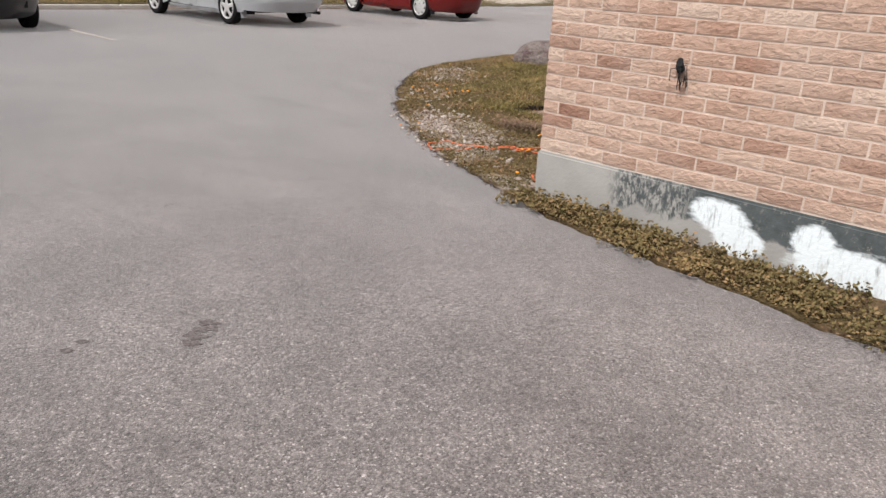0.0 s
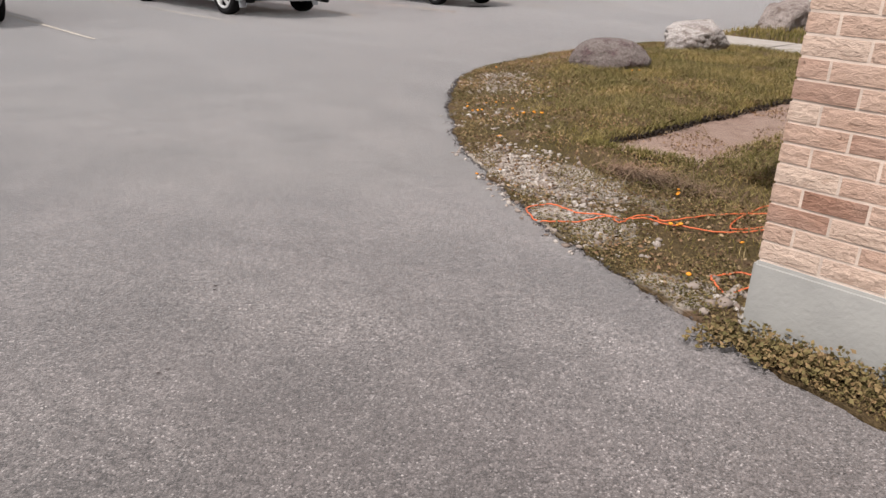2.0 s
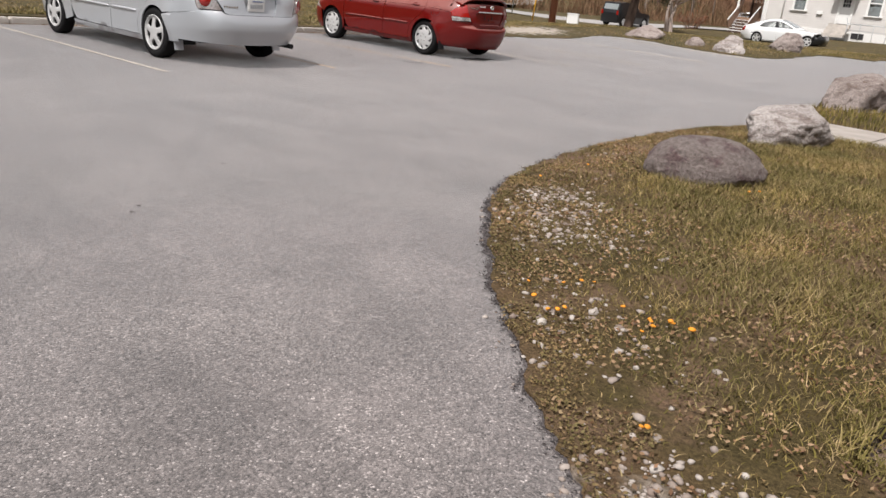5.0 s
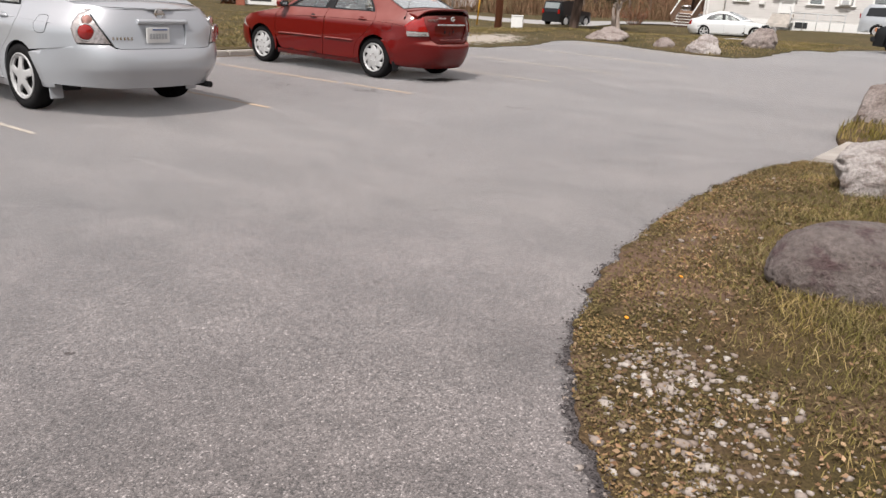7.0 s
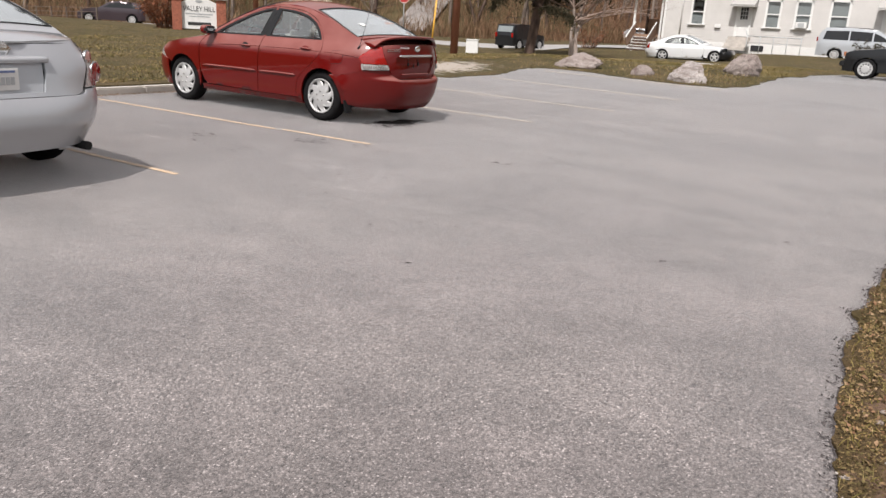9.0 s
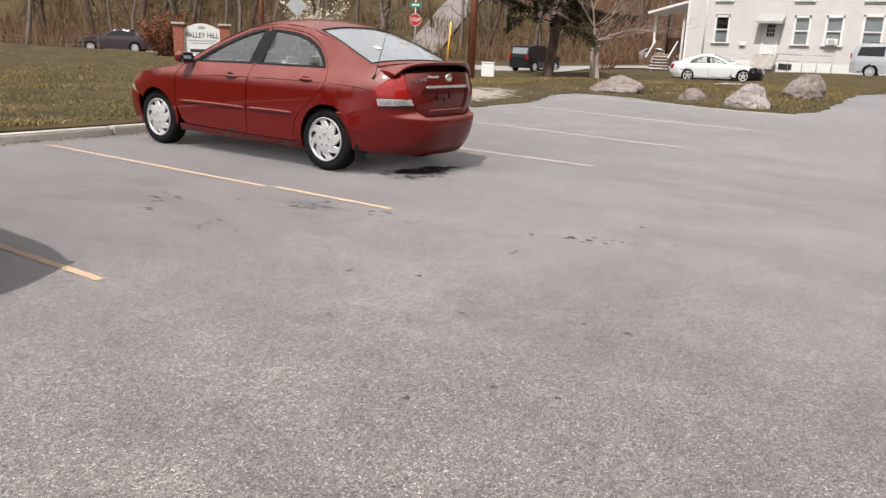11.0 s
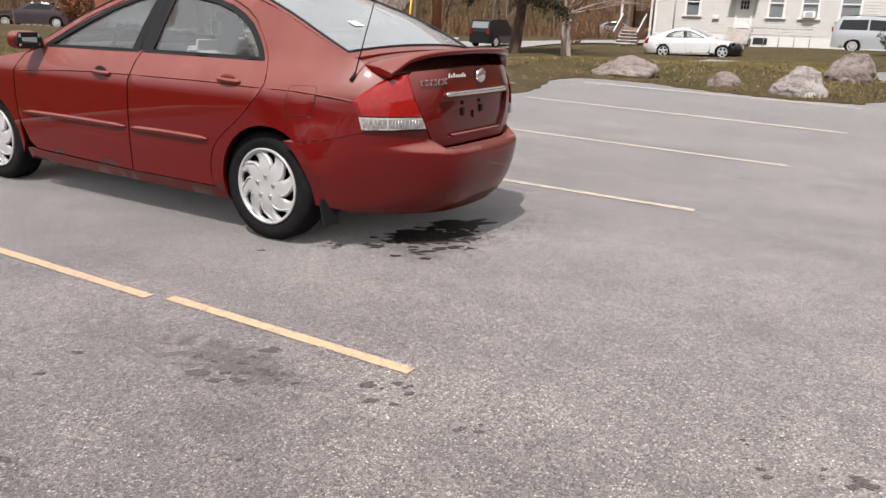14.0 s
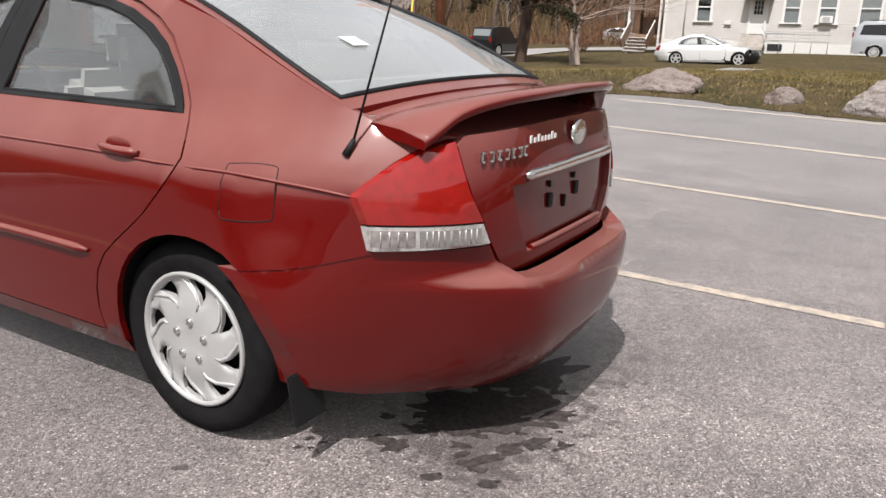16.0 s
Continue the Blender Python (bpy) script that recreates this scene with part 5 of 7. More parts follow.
def wing():
    """Spoiler that rises from the boot's sides and arches over its rear edge."""
    bm = bmesh.new()
    rows = []
    n = 64
    rear_z = table(((0.0, 1.070), (0.30, 1.064), (0.44, 1.050), (0.53, 1.022), (0.585, 0.985), (0.635, 0.950)))
    rear_x = table(((0.0, -0.850), (0.25, -0.842), (0.42, -0.800), (0.54, -0.735), (0.635, -0.690)))
    for i in range(n + 1):
        y = -0.635 + 1.27 * i / n
        e = abs(y) / 0.635
        f, b = -0.475 - 0.045 * (1 - e * e), rear_x(abs(y))
        zf = shape.ZS(f) + 0.035 * (1 - e ** 2.4) - 0.002
        zb = rear_z(abs(y))
        row = []
        for x, z in ((f, zf), (f * 0.7 + b * 0.3, zf * 0.68 + zb * 0.32 + 0.010), (f * 0.35 + b * 0.65, zf * 0.33 + zb * 0.67 + 0.012), (b + 0.010, zb + 0.003), (b, zb - 0.006), (b + 0.006, zb - 0.024), (f * 0.25 + b * 0.75, zf * 0.25 + zb * 0.75 - 0.022), (f * 0.7 + b * 0.3, zf * 0.75 + zb * 0.25 - 0.022)):
            row.append(bm.verts.new((x, y, z)))
        rows.append(row)
    for a, b in zip(rows, rows[1:]):
        for k in range(8):
            f = bm.faces.new((a[k], a[(k + 1) % 8], b[(k + 1) % 8], b[k]))
            f.smooth = True
    bm.faces.new(rows[0])
    bm.faces.new(rows[-1][::-1])
    bmesh.ops.recalc_face_normals(bm, faces=bm.faces)
    return bm


sp = part("spoiler", wing(), RED_PAINT, red, "red boot spoiler")
for k in (1, -1):
    part("spoiler_foot", box(0.12, 0.05, 0.05, (-0.62, k * 0.575, 0.955), 0.015), RED_PAINT, sp)
tail = shape.tail(0.006)
bm = bmesh.new()
pts = [tail(u / 20 * 0.395, 0.838) for u in range(-20, 21)]
part("chrome_trim", tube(pts, [0.004] + [0.016] * 39 + [0.004], 8), CHROME, red, "chrome strip above the plate recess")
part("recess_sill", tube([shape.tail(-0.006)(u / 10 * 0.33, 0.616) for u in range(-10, 11)], 0.010, 8), RED_PAINT, red)
b = lathe([(0.050, 0.0), (0.050, 0.010), (0.043, 0.014), (0.001, 0.015)], 28)
x, y, z = tail(0.0, 0.925)
bmesh.ops.transform(b, matrix=Matrix.Translation((x, y - 0.02, z)) @ Matrix.Rotation(radians(90), 4, "Z") @ Matrix.Diagonal((1, 1, 0.8, 1)), verts=b.verts)
part("badge", b, CHROME, red, "oval chrome badge")
for i, w in enumerate((0.026, 0.024, 0.022, 0.024, 0.02, 0.024, 0.026)):
    x, y, z = tail(0.598 - i * 0.0305, 0.901 + 0.001 * i)
    bm = merge(box(0.008, w, 0.006, (0, 0, 0.012), 0.002), box(0.008, w * 0.8, 0.006, (0, 0, -0.012), 0.002), box(0.008, 0.006, 0.028, (0, w * 0.3 * (-1) ** i, 0), 0.002))
    bmesh.ops.translate(bm, vec=(x - 0.004, y, z), verts=bm.verts)
    part("letter_bar", bm, CHROME, red, "chrome lettering bar")
for i in range(8):
    x, y, z = tail(0.378 - i * 0.027, 0.930 + (0.004 if i in (0, 2, 6) else 0))
    part("dealer_bar", box(0.004, 0.012, 0.022 if i in (0, 2, 6) else 0.015, (x - 0.002, y, z), 0.001), WHITE, red, "white dealer lettering bar")
for dy, dz, w, h in ((0.17, 0.735, 0.03, 0.042), (-0.07, 0.742, 0.03, 0.042), (0.04, 0.715, 0.012, 0.04), (0.17, 0.785, 0.014, 0.02), (-0.05, 0.785, 0.014, 0.02)):
    x, y, z = shape.tail(-0.016)(dy, dz)
    part("plate_clip", box(0.008, w, h, (x, y, z), 0.002), BLACK, red, "black plate clip hole")
y = shape.skin(-0.494, 0.906)
part("aerial_base", rod((-0.490, y + 0.004, 0.902), (-0.505, y - 0.012, 0.945), 0.012, 0.006), BLACK, red, "short whip aerial")
part("aerial", rod((-0.505, y - 0.012, 0.945), (-0.64, y - 0.08, 1.50), 0.0035, 0.002, 6), BLACK, red)
fuel = [(-0.165, 0.735), (-0.178, 0.845), (-0.195, 0.862), (-0.305, 0.866), (-0.332, 0.845), (-0.33, 0.745), (-0.31, 0.722), (-0.185, 0.712)]
fuel = curve2d(fuel, 3, True)
rim = [shape.side(1, 0.0)(x, z) for x, z in resample(fuel, 0.03)]
part("fuel_flap", flip(sheet(fuel, [], 0.05, shape.side(1, 0.0012), 0.003, None, (0, -1, 0))), RED_PAINT, red)
part("flap_gap", tube(rim + [rim[0]], 0.0022, 5), BLACK, red)
part("window_sticker", sheet([(3.0, 0.22), (3.07, 0.22), (3.07, 0.30), (3.0, 0.30)], [], 0.05, shape.top(0.002)), WHITE, red, "white sticker in the rear window")

# the silver sedan beside it
SILVER = dict(wb=2.80, n=4.3, haunch=(-0.98, -0.80, -0.68), half=0.895, tyre=0.315, track=0.87, arch=0.345, handle=0.85, strip=0.55, crease=((-0.9, 0.83), (0, 0.86), (1.1, 0.85), (2.2, 0.80)), deck_end=-1.0, crown=0.04, lip=0.0, tuck=0.0, waist=0.0, screens=((0.05, 0.375), (0.715, 0.965)),
              width=tuple((z, w * 0.895 / 0.868) for z, w in SEDAN["width"]),
              rear=((0.16, -0.98), (0.62, -1.075), (0.70, -1.06), (0.85, -1.03), (1.02, -0.965), (1.1, -0.93)),
              bumper=((0.16, -0.98), (0.28, -1.035), (0.38, -1.085), (0.43, -1.115), (0.46, -1.128), (0.54, -1.125), (0.62, -1.10), (0.68, -1.07)), under=0.085, flare=0.05,
              front=tuple((z, x + 0.26) for z, x in SEDAN["front"]),
              shoulder=((-1.05, 0.995), (-0.75, 1.015), (-0.40, 1.02), (0.0, 1.005), (0.9, 0.975), (1.8, 0.945), (2.1, 0.905), (2.6, 0.85), (3.1, 0.775), (3.5, 0.70)),
              rail=((2.14, 0.935), (1.70, 1.170), (1.30, 1.325), (0.85, 1.390), (0.40, 1.355), (-0.05, 1.235), (-0.58, 1.035)),
              centre=((2.42, 0.985), (1.88, 1.245), (1.38, 1.412), (0.85, 1.468), (0.40, 1.420), (-0.08, 1.265), (-0.66, 1.065)),
              lid=((0.47, 0.645), (0.515, 0.66), (0.53, 0.70), (0.585, 0.80), (0.665, 0.92), (0.72, 0.985)),
              lamp_in=((0.545, 0.69), (0.60, 0.80), (0.68, 0.92), (0.735, 0.985)), lamp_out=((-0.93, 0.985), (-0.85, 0.94), (-0.81, 0.86), (-0.815, 0.76), (-0.83, 0.69)),
              seam=((-0.295, 0.56), (-0.55, 0.62), (-0.82, 0.665)))
alt, ashape = car("silver_sedan", "silver-grey four-door sedan parked nose-in at the kerb", pose(-15.11, 9.41 + 0.885, 0, 0, 0, 182.3), SILVER_PAINT, SILVER, "spokes", "round")
plate = part("number_plate", box(0.012, 0.25, 0.14, (-1.052, 0.075, 0.765), 0.004), WHITE, alt, "white number plate with plain bars")
for i in range(6):
    part("plate_bar", box(0.004, 0.026, 0.05, (-1.060, 0.155 - i * 0.032, 0.755), 0.001), SIGN_GREY, plate)
part("plate_header", box(0.004, 0.16, 0.014, (-1.060, 0.055, 0.815), 0.001), plain("blue_bar", (0.12, 0.16, 0.30)), plate)
part("trim_bar", tube([ashape.tail(0.010)(u / 10 * 0.28, 0.885) for u in range(-10, 11)], 0.022, 8), SILVER_PAINT, alt, "body-coloured bar over the plate")
b = lathe([(0.050, 0.0), (0.050, 0.010), (0.040, 0.012), (0.038, 0.004), (0.001, 0.004)], 28)
x, y, z = ashape.tail(0.004)(0.02, 0.955)
bmesh.ops.transform(b, matrix=Matrix.Translation((x, y, z)) @ Matrix.Rotation(radians(90), 4, "Z"), verts=b.verts)
part("badge", merge(b, box(0.014, 0.12, 0.016, (x - 0.008, y, z), 0.003)), CHROME, alt, "round chrome badge with a bar")
for i in range(6):
    x, y, z = ashape.tail(0.004)(0.52 - i * 0.034, 0.735)
    part("letter_bar", box(0.004, 0.02, 0.026, (x, y, z), 0.001), CHROME, alt, "chrome lettering bar")
part("exhaust", rod((-0.60, -0.52, 0.275), (-0.985, -0.56, 0.262), 0.03, 0.032, 14), BLACK, alt, "dark exhaust tip")
fuel = curve2d([(-0.34, 0.76), (-0.34, 0.89), (-0.48, 0.895), (-0.48, 0.765)], 4, True)
rim = [ashape.side(1, 0.0)(x, z) for x, z in resample(fuel, 0.03)]
part("fuel_flap", flip(sheet(fuel, [], 0.05, ashape.side(1, 0.0015), 0.003, None, (0, -1, 0))), SILVER_PAINT, alt)
part("flap_gap", tube(rim + [rim[0]], 0.003, 5), BLACK, alt)



# ---- far vehicles ----
def profile_car(name, label, m, paint, top, half, wheels, r, panes, lamps, style="ring", rise=0.9, lean=0.16):
    """A car drawn by its side outline; above rise the sides lean in."""
    ob = thing(name, label, "car", m)
    arches = []
    x0, x1 = top[0][0], top[-1][0]
    low = []
    for wx in sorted(wheels, reverse=True):
        low += [(wx + (r + 0.05) * math.cos(radians(a)), r + (r + 0.05) * math.sin(radians(a))) for a in range(-12, 193, 17)]
    outline = list(top) + [(x1, 0.26)] + low + [(x0, 0.26)]

    def at(k, off=0.0):
        def f(x, z):
            e = max(0.0, (abs(x - (x0 + x1) / 2) / ((x1 - x0) / 2)) - 0.8) / 0.2
            return (x, k * (half - max(0, z - rise) * lean - 0.10 * e * e + off), z)
        return f

    for k in (1, -1):
        b = sheet(outline, [], 0.14, at(k), 0.03, None, (0, -k, 0))
        part("body_side", flip(b) if k > 0 else b, paint, ob)
        for p in panes:
            b = sheet(p, [], 0.14, at(k, 0.008), 0.01, None, (0, -k, 0))
            part("side_window", flip(b) if k > 0 else b, BLACK_PAINT, ob, "dark side window")
        for wx in wheels:
            wheel(ob, wx, k * (half - 0.11), r, k, style, 0.2)
    bm = bmesh.new()
    rows = []
    line = [(x0, 0.26)] + list(top) + [(x1, 0.26)]
    for x, z in line:
        a, b = at(1)(x, z), at(-1)(x, z)
        rows.append([bm.verts.new((a[0], a[1] + (b[1] - a[1]) * t, z + 0.03 * (1 - (2 * t - 1) ** 2) * (1 if z > 0.9 else 0))) for t in (0, 0.15, 0.5, 0.85, 1)])
    for a, b in zip(rows, rows[1:]):
        for j in range(4):
            bm.faces.new((a[j], a[j + 1], b[j + 1], b[j]))
    bmesh.ops.recalc_face_normals(bm, faces=bm.faces)
    part("body_top", bm, paint, ob)
    part("underbody", box(x1 - x0 - 0.3, half * 1.5, 0.35, ((x0 + x1) / 2, 0, 0.42)), BLACK, ob, "black underbody")
    for x, y, z, sx, sy, sz, mt, nm in lamps:
        for k in (1, -1):
            part(nm, box(sx, sy, sz, (x, k * y, z), 0.01), mt, ob)
    return ob


def on_lawn(x, y, turn):
    return pose(x, y, lawn_height(x, y), 0, 0, turn)


WHITE_SPEC = dict(wb=2.80, n=4.3, haunch=(-0.98, -0.80, -0.68), half=0.90, tyre=0.335, track=0.88, arch=0.36, front=SILVER["front"], rear=SILVER["rear"], bumper=SILVER["bumper"], width=SILVER["width"],
                  shoulder=SILVER["shoulder"], rail=SILVER["rail"], centre=SILVER["centre"], lid=SILVER["lid"], lamp_in=SILVER["lamp_in"], lamp_out=SILVER["lamp_out"], seam=SILVER["seam"], deck_end=-1.0)
white, _ = car("white_sedan", "white sedan with a black damaged front end on the grass", pose(-23.95, 52.1, -0.27, 0, -1.5, 6), WHITE_PAINT, WHITE_SPEC, "spokes", "plain", detail=False)
for o in white.children:
    if o.name.startswith(("front_bumper", "headlamp")):
        o.data.materials[0] = BLACK_PAINT
        tagged(o, "torn black front end")
    if o.name.startswith("underbody"):
        o.location.z -= 0.03
jeep_top = [(-0.75, 0.95), (-0.72, 1.15), (-0.55, 1.72), (0.2, 1.80), (1.35, 1.78), (1.85, 1.2), (2.0, 1.12), (3.1, 1.05), (3.3, 0.95), (3.35, 0.6)]
suv = profile_car("black_suv", "black sport utility car with a roof rack on the street", pose(-38.0, 58.9, land(-38.0, 58.9) + 0.1, 0, 0, 84), BLACK_PAINT, jeep_top, 0.89, (0.0, 2.62), 0.36,
            [[(-0.55, 1.15), (-0.42, 1.62), (0.25, 1.68), (0.25, 1.15)], [(0.32, 1.15), (0.32, 1.68), (0.85, 1.68), (0.85, 1.15)], [(0.92, 1.15), (0.92, 1.67), (1.32, 1.65), (1.72, 1.15)]],
            [(-0.77, 0.72, 1.0, 0.06, 0.16, 0.30, RED_LENS, "tail_lamp"), (3.36, 0.62, 0.85, 0.05, 0.25, 0.16, CLEAR_LENS, "headlamp")])
part("rear_window", box(0.03, 1.3, 0.44, (-0.66, 0, 1.42), 0.01, Matrix.Rotation(radians(17), 4, "Y")), HOUSE_GLASS, suv, "pale rear window")
# pale sheet behind the glass, painting in the sky it mirrors
part("rear_glass_back", box(0.02, 1.3, 0.44, (-0.64, 0, 1.42), 0.01, Matrix.Rotation(radians(17), 4, "Y")), BLIND, suv)
for y in (0.4, -0.4):
    part("rack_bar", tube([(0.0, y, 1.83), (0.0, y, 2.25), (0.9, y, 2.25), (0.9, y, 1.82)], 0.025, 6), BLACK, suv, "roof rack hoop")
van_top = [(-1.0, 0.6), (-1.0, 1.05), (-0.88, 1.5), (-0.62, 1.75), (0.5, 1.78), (1.9, 1.72), (2.4, 1.45), (2.95, 1.10), (3.5, 0.98), (3.85, 0.82), (3.9, 0.5)]
van = profile_car("silver_minivan", "silver minivan parked before the cream house", pose(-15.95, 57.2, 0.27, 0, 0, 2), SILVER_PAINT, van_top, 0.96, (0.0, 3.0), 0.335,
            [[(-0.72, 1.12), (-0.6, 1.58), (0.55, 1.62), (0.55, 1.12)], [(0.62, 1.12), (0.62, 1.62), (1.7, 1.58), (1.7, 1.12)], [(1.78, 1.12), (1.78, 1.56), (2.15, 1.42), (2.65, 1.12)]],
            [(-1.0, 0.82, 1.12, 0.06, 0.14, 0.24, RED_LENS, "tail_lamp"), (3.88, 0.7, 0.7, 0.06, 0.3, 0.18, CLEAR_LENS, "headlamp")])
part("roof_rack", tube([(-0.4, 0.62, 1.83), (1.6, 0.62, 1.80)], 0.02, 6), BLACK, van)
truck_top = [(-1.1, 0.6), (-1.1, 1.0), (0.75, 1.02), (0.85, 1.6), (1.0, 1.72), (1.9, 1.72), (2.45, 1.15), (3.6, 1.02), (3.85, 0.9), (3.9, 0.5)]
truck = profile_car("black_pickup", "black pickup truck with chrome wheel rims", pose(-9.45, 41.85, 0, 0, 0, 180), BLACK_PAINT, truck_top, 0.92, (0.0, 3.1), 0.37,
            [[(0.98, 1.12), (1.05, 1.62), (1.82, 1.62), (2.2, 1.15)]],
            [(3.88, 0.74, 0.88, 0.08, 0.22, 0.16, AMBER_LENS, "indicator"), (-1.1, 0.82, 0.85, 0.06, 0.12, 0.3, RED_LENS, "tail_lamp")])
part("front_bumper", box(0.16, 1.8, 0.2, (3.93, 0, 0.52), 0.03), BLACK, truck)
plum_top = [(-0.8, 0.6), (-0.82, 0.95), (-0.62, 1.1), (-0.1, 1.36), (0.7, 1.42), (1.3, 1.35), (1.95, 0.98), (2.9, 0.84), (3.3, 0.6)]
profile_car("plum_hatchback", "dark plum hatchback on the street behind the lawn", pose(-54.6, 39.3, land(-54.6, 39.3) + 0.08, 0, 0, 222), PURPLE_PAINT, plum_top, 0.86, (0.0, 2.6), 0.315,
            [[(-0.4, 1.0), (-0.05, 1.26), (0.75, 1.32), (1.25, 1.26), (1.7, 1.0)]], [(-0.8, 0.68, 0.9, 0.08, 0.25, 0.14, RED_LENS, "tail_lamp"), (3.25, 0.6, 0.62, 0.08, 0.25, 0.12, CLEAR_LENS, "headlamp")])
profile_car("pale_hatchback", "pale car half hidden on the far street", pose(-39.5, 86.5, land(-39.5, 86.5) + 0.15, 0, 0, 20), SILVER_PAINT, plum_top, 0.86, (0.0, 2.6), 0.315,
            [[(-0.4, 1.0), (-0.05, 1.26), (0.75, 1.32), (1.25, 1.26), (1.7, 1.0)]], [(-0.8, 0.68, 0.9, 0.08, 0.25, 0.14, RED_LENS, "tail_lamp")])
# black hatchback in the stall south of the silver car
HATCH = dict(wb=2.55, n=4.4, half=0.88, tyre=0.315, track=0.86, arch=0.345, boxy=True, haunch=(-0.68, -0.66, -0.62),
             width=SILVER["width"], front=SEDAN["front"],
             rear=((0.16, -0.66), (0.56, -0.76), (0.80, -0.76), (0.96, -0.73), (1.05, -0.70)), bumper=((0.16, -0.74), (0.24, -0.80), (0.36, -0.83), (0.50, -0.835), (0.60, -0.82), (0.68, -0.80)),
             shoulder=((-0.75, 0.985), (-0.40, 0.99), (0.0, 0.985), (0.9, 0.972), (1.8, 0.945), (2.1, 0.905), (2.6, 0.84), (3.0, 0.775), (3.3, 0.70)),
             rail=((2.02, 0.935), (1.62, 1.160), (1.25, 1.310), (0.80, 1.380), (0.30, 1.375), (-0.25, 1.300), (-0.60, 1.0)),
             centre=((2.30, 0.985), (1.80, 1.235), (1.32, 1.405), (0.80, 1.470), (0.30, 1.465), (-0.35, 1.390), (-0.70, 1.01)),
             lid=((0.46, 0.62), (0.52, 0.70), (0.56, 0.78), (0.58, 0.84), (0.60, 0.92), (0.62, 0.97)),
             lamp_in=((0.575, 0.775), (0.59, 0.83), (0.61, 0.91), (0.63, 0.96)), lamp_out=((-0.58, 0.955), (-0.53, 0.90), (-0.51, 0.85), (-0.52, 0.80), (-0.54, 0.775)),
             seam=((-0.27, 0.56), (-0.45, 0.66), (-0.55, 0.74)), screens=((0.05, 0.375), (0.80, 0.965)))
hatch, hs = car("black_hatchback", "black hatchback with round white lenses in red tail lamps", pose(-15.05, 5.12, 0, 0, 0, 180), BLACK_PAINT, HATCH, "spokes", "plain", detail=False)
for k in (1, -1):
    x, y, z = hs.tail(0.012)(hs.u_y(k * 0.66), 0.875)
    b = lathe([(0.062, -0.01), (0.062, 0.012), (0.04, 0.024), (0.001, 0.026)], 20)
    bmesh.ops.transform(b, matrix=Matrix.Translation((x, y, z)) @ Matrix.Rotation(radians(90 - k * 40), 4, "Z"), verts=b.verts)
    part("round_lens", b, CLEAR_LENS, hatch, "round pale lens")
part("bumper_strip", tube([hs.tail(0.006, True)(u / 10 * 0.8, 0.63) for u in range(-10, 11)], 0.022, 6), CHROME, hatch, "pale strip along the bumper")
part("reflector", tube([hs.tail(0.008, True)(-0.55 - u / 10 * 0.25, 0.50) for u in range(11)], 0.012, 6), DARK_RED_LENS, hatch)

hatch_plate = part("number_plate", box(0.012, 0.30, 0.15, (-0.838, 0.02, 0.515), 0.004), WHITE, hatch, "white number plate with plain bars")
for i in range(6):
    part("plate_bar", box(0.004, 0.026, 0.05, (-0.846, 0.11 - i * 0.036, 0.510), 0.001), SIGN_GREY, hatch_plate)

# ---- cream house ----
house = thing("clapboard_house", "two-storey cream clapboard house with white window frames", "house", pose(0, 60.0, 0))
HX0, HX1, HZ1 = -27.1, -8.5, 6.2
OPEN = [(-25.28, -24.46, 1.92, 3.44, "window"), (-22.36, -21.58, 1.28, 3.08, "door"), (-20.68, -19.86, 1.92, 3.46, "window"), (-18.97, -18.10, 1.92, 3.48, "window"), (-17.05, -16.05, 1.85, 3.55, "window"), (-14.2, -13.2, 1.2, 3.15, "door"), (-12.0, -11.0, 1.85, 3.5, "window"),
        (-25.28, -24.46, 4.4, 5.8, "window"), (-20.68, -19.86, 4.4, 5.8, "window"), (-17.05, -16.05, 4.4, 5.8, "window")]
bm = bmesh.new()
lap = 0.152
n = int((HZ1 - 0.85) / lap)
for i in range(n):
    z0, z1 = 0.85 + i * lap, 0.85 + (i + 1) * lap
    spans = [(HX0, HX1)]
    for a, b, c0, c1, _ in OPEN:
        if c0 < z1 and c1 > z0:
            spans = [q for s0, s1 in spans for q in ((s0, min(s1, a)), (max(s0, b), s1)) if q[1] - q[0] > 0.01]
    for s0, s1 in spans:
        v = [bm.verts.new(p) for p in ((s0, -0.022, z0), (s1, -0.022, z0), (s1, -0.004, z1), (s0, -0.004, z1), (s0, 0.0, z0), (s1, 0.0, z0))]
        bm.faces.new((v[0], v[1], v[2], v[3]))
        bm.faces.new((v[4], v[5], v[1], v[0]))
part("front_siding", bm, SIDING, house, "cream lap siding")
part("side_wall", box(0.15, 9.0, HZ1 - 0.8, (HX0 + 0.075, 4.55, 0.8 + (HZ1 - 0.8) / 2)), SIDING, house)
part("far_wall", box(HX1 - HX0, 0.15, HZ1 - 0.8, ((HX0 + HX1) / 2, 9.0, 0.8 + (HZ1 - 0.8) / 2)), SIDING, house)
part("end_wall", box(0.15, 9.0, HZ1 - 0.8, (HX1 - 0.075, 4.55, 0.8 + (HZ1 - 0.8) / 2)), SIDING, house)
# near-black sheet behind the openings, coloured as the rooms' shade
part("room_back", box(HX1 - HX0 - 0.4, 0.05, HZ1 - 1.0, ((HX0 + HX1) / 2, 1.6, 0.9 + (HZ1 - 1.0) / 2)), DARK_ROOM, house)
part("foundation", box(HX1 - HX0 + 0.06, 9.06, 1.3, ((HX0 + HX1) / 2, 4.5, 0.21)), WHITE, house, "whitewashed foundation")
part("corner_board", box(0.14, 0.05, HZ1 - 0.8, (HX0 + 0.06, -0.03, 0.8 + (HZ1 - 0.8) / 2)), WHITE, house)
bm = bmesh.new()
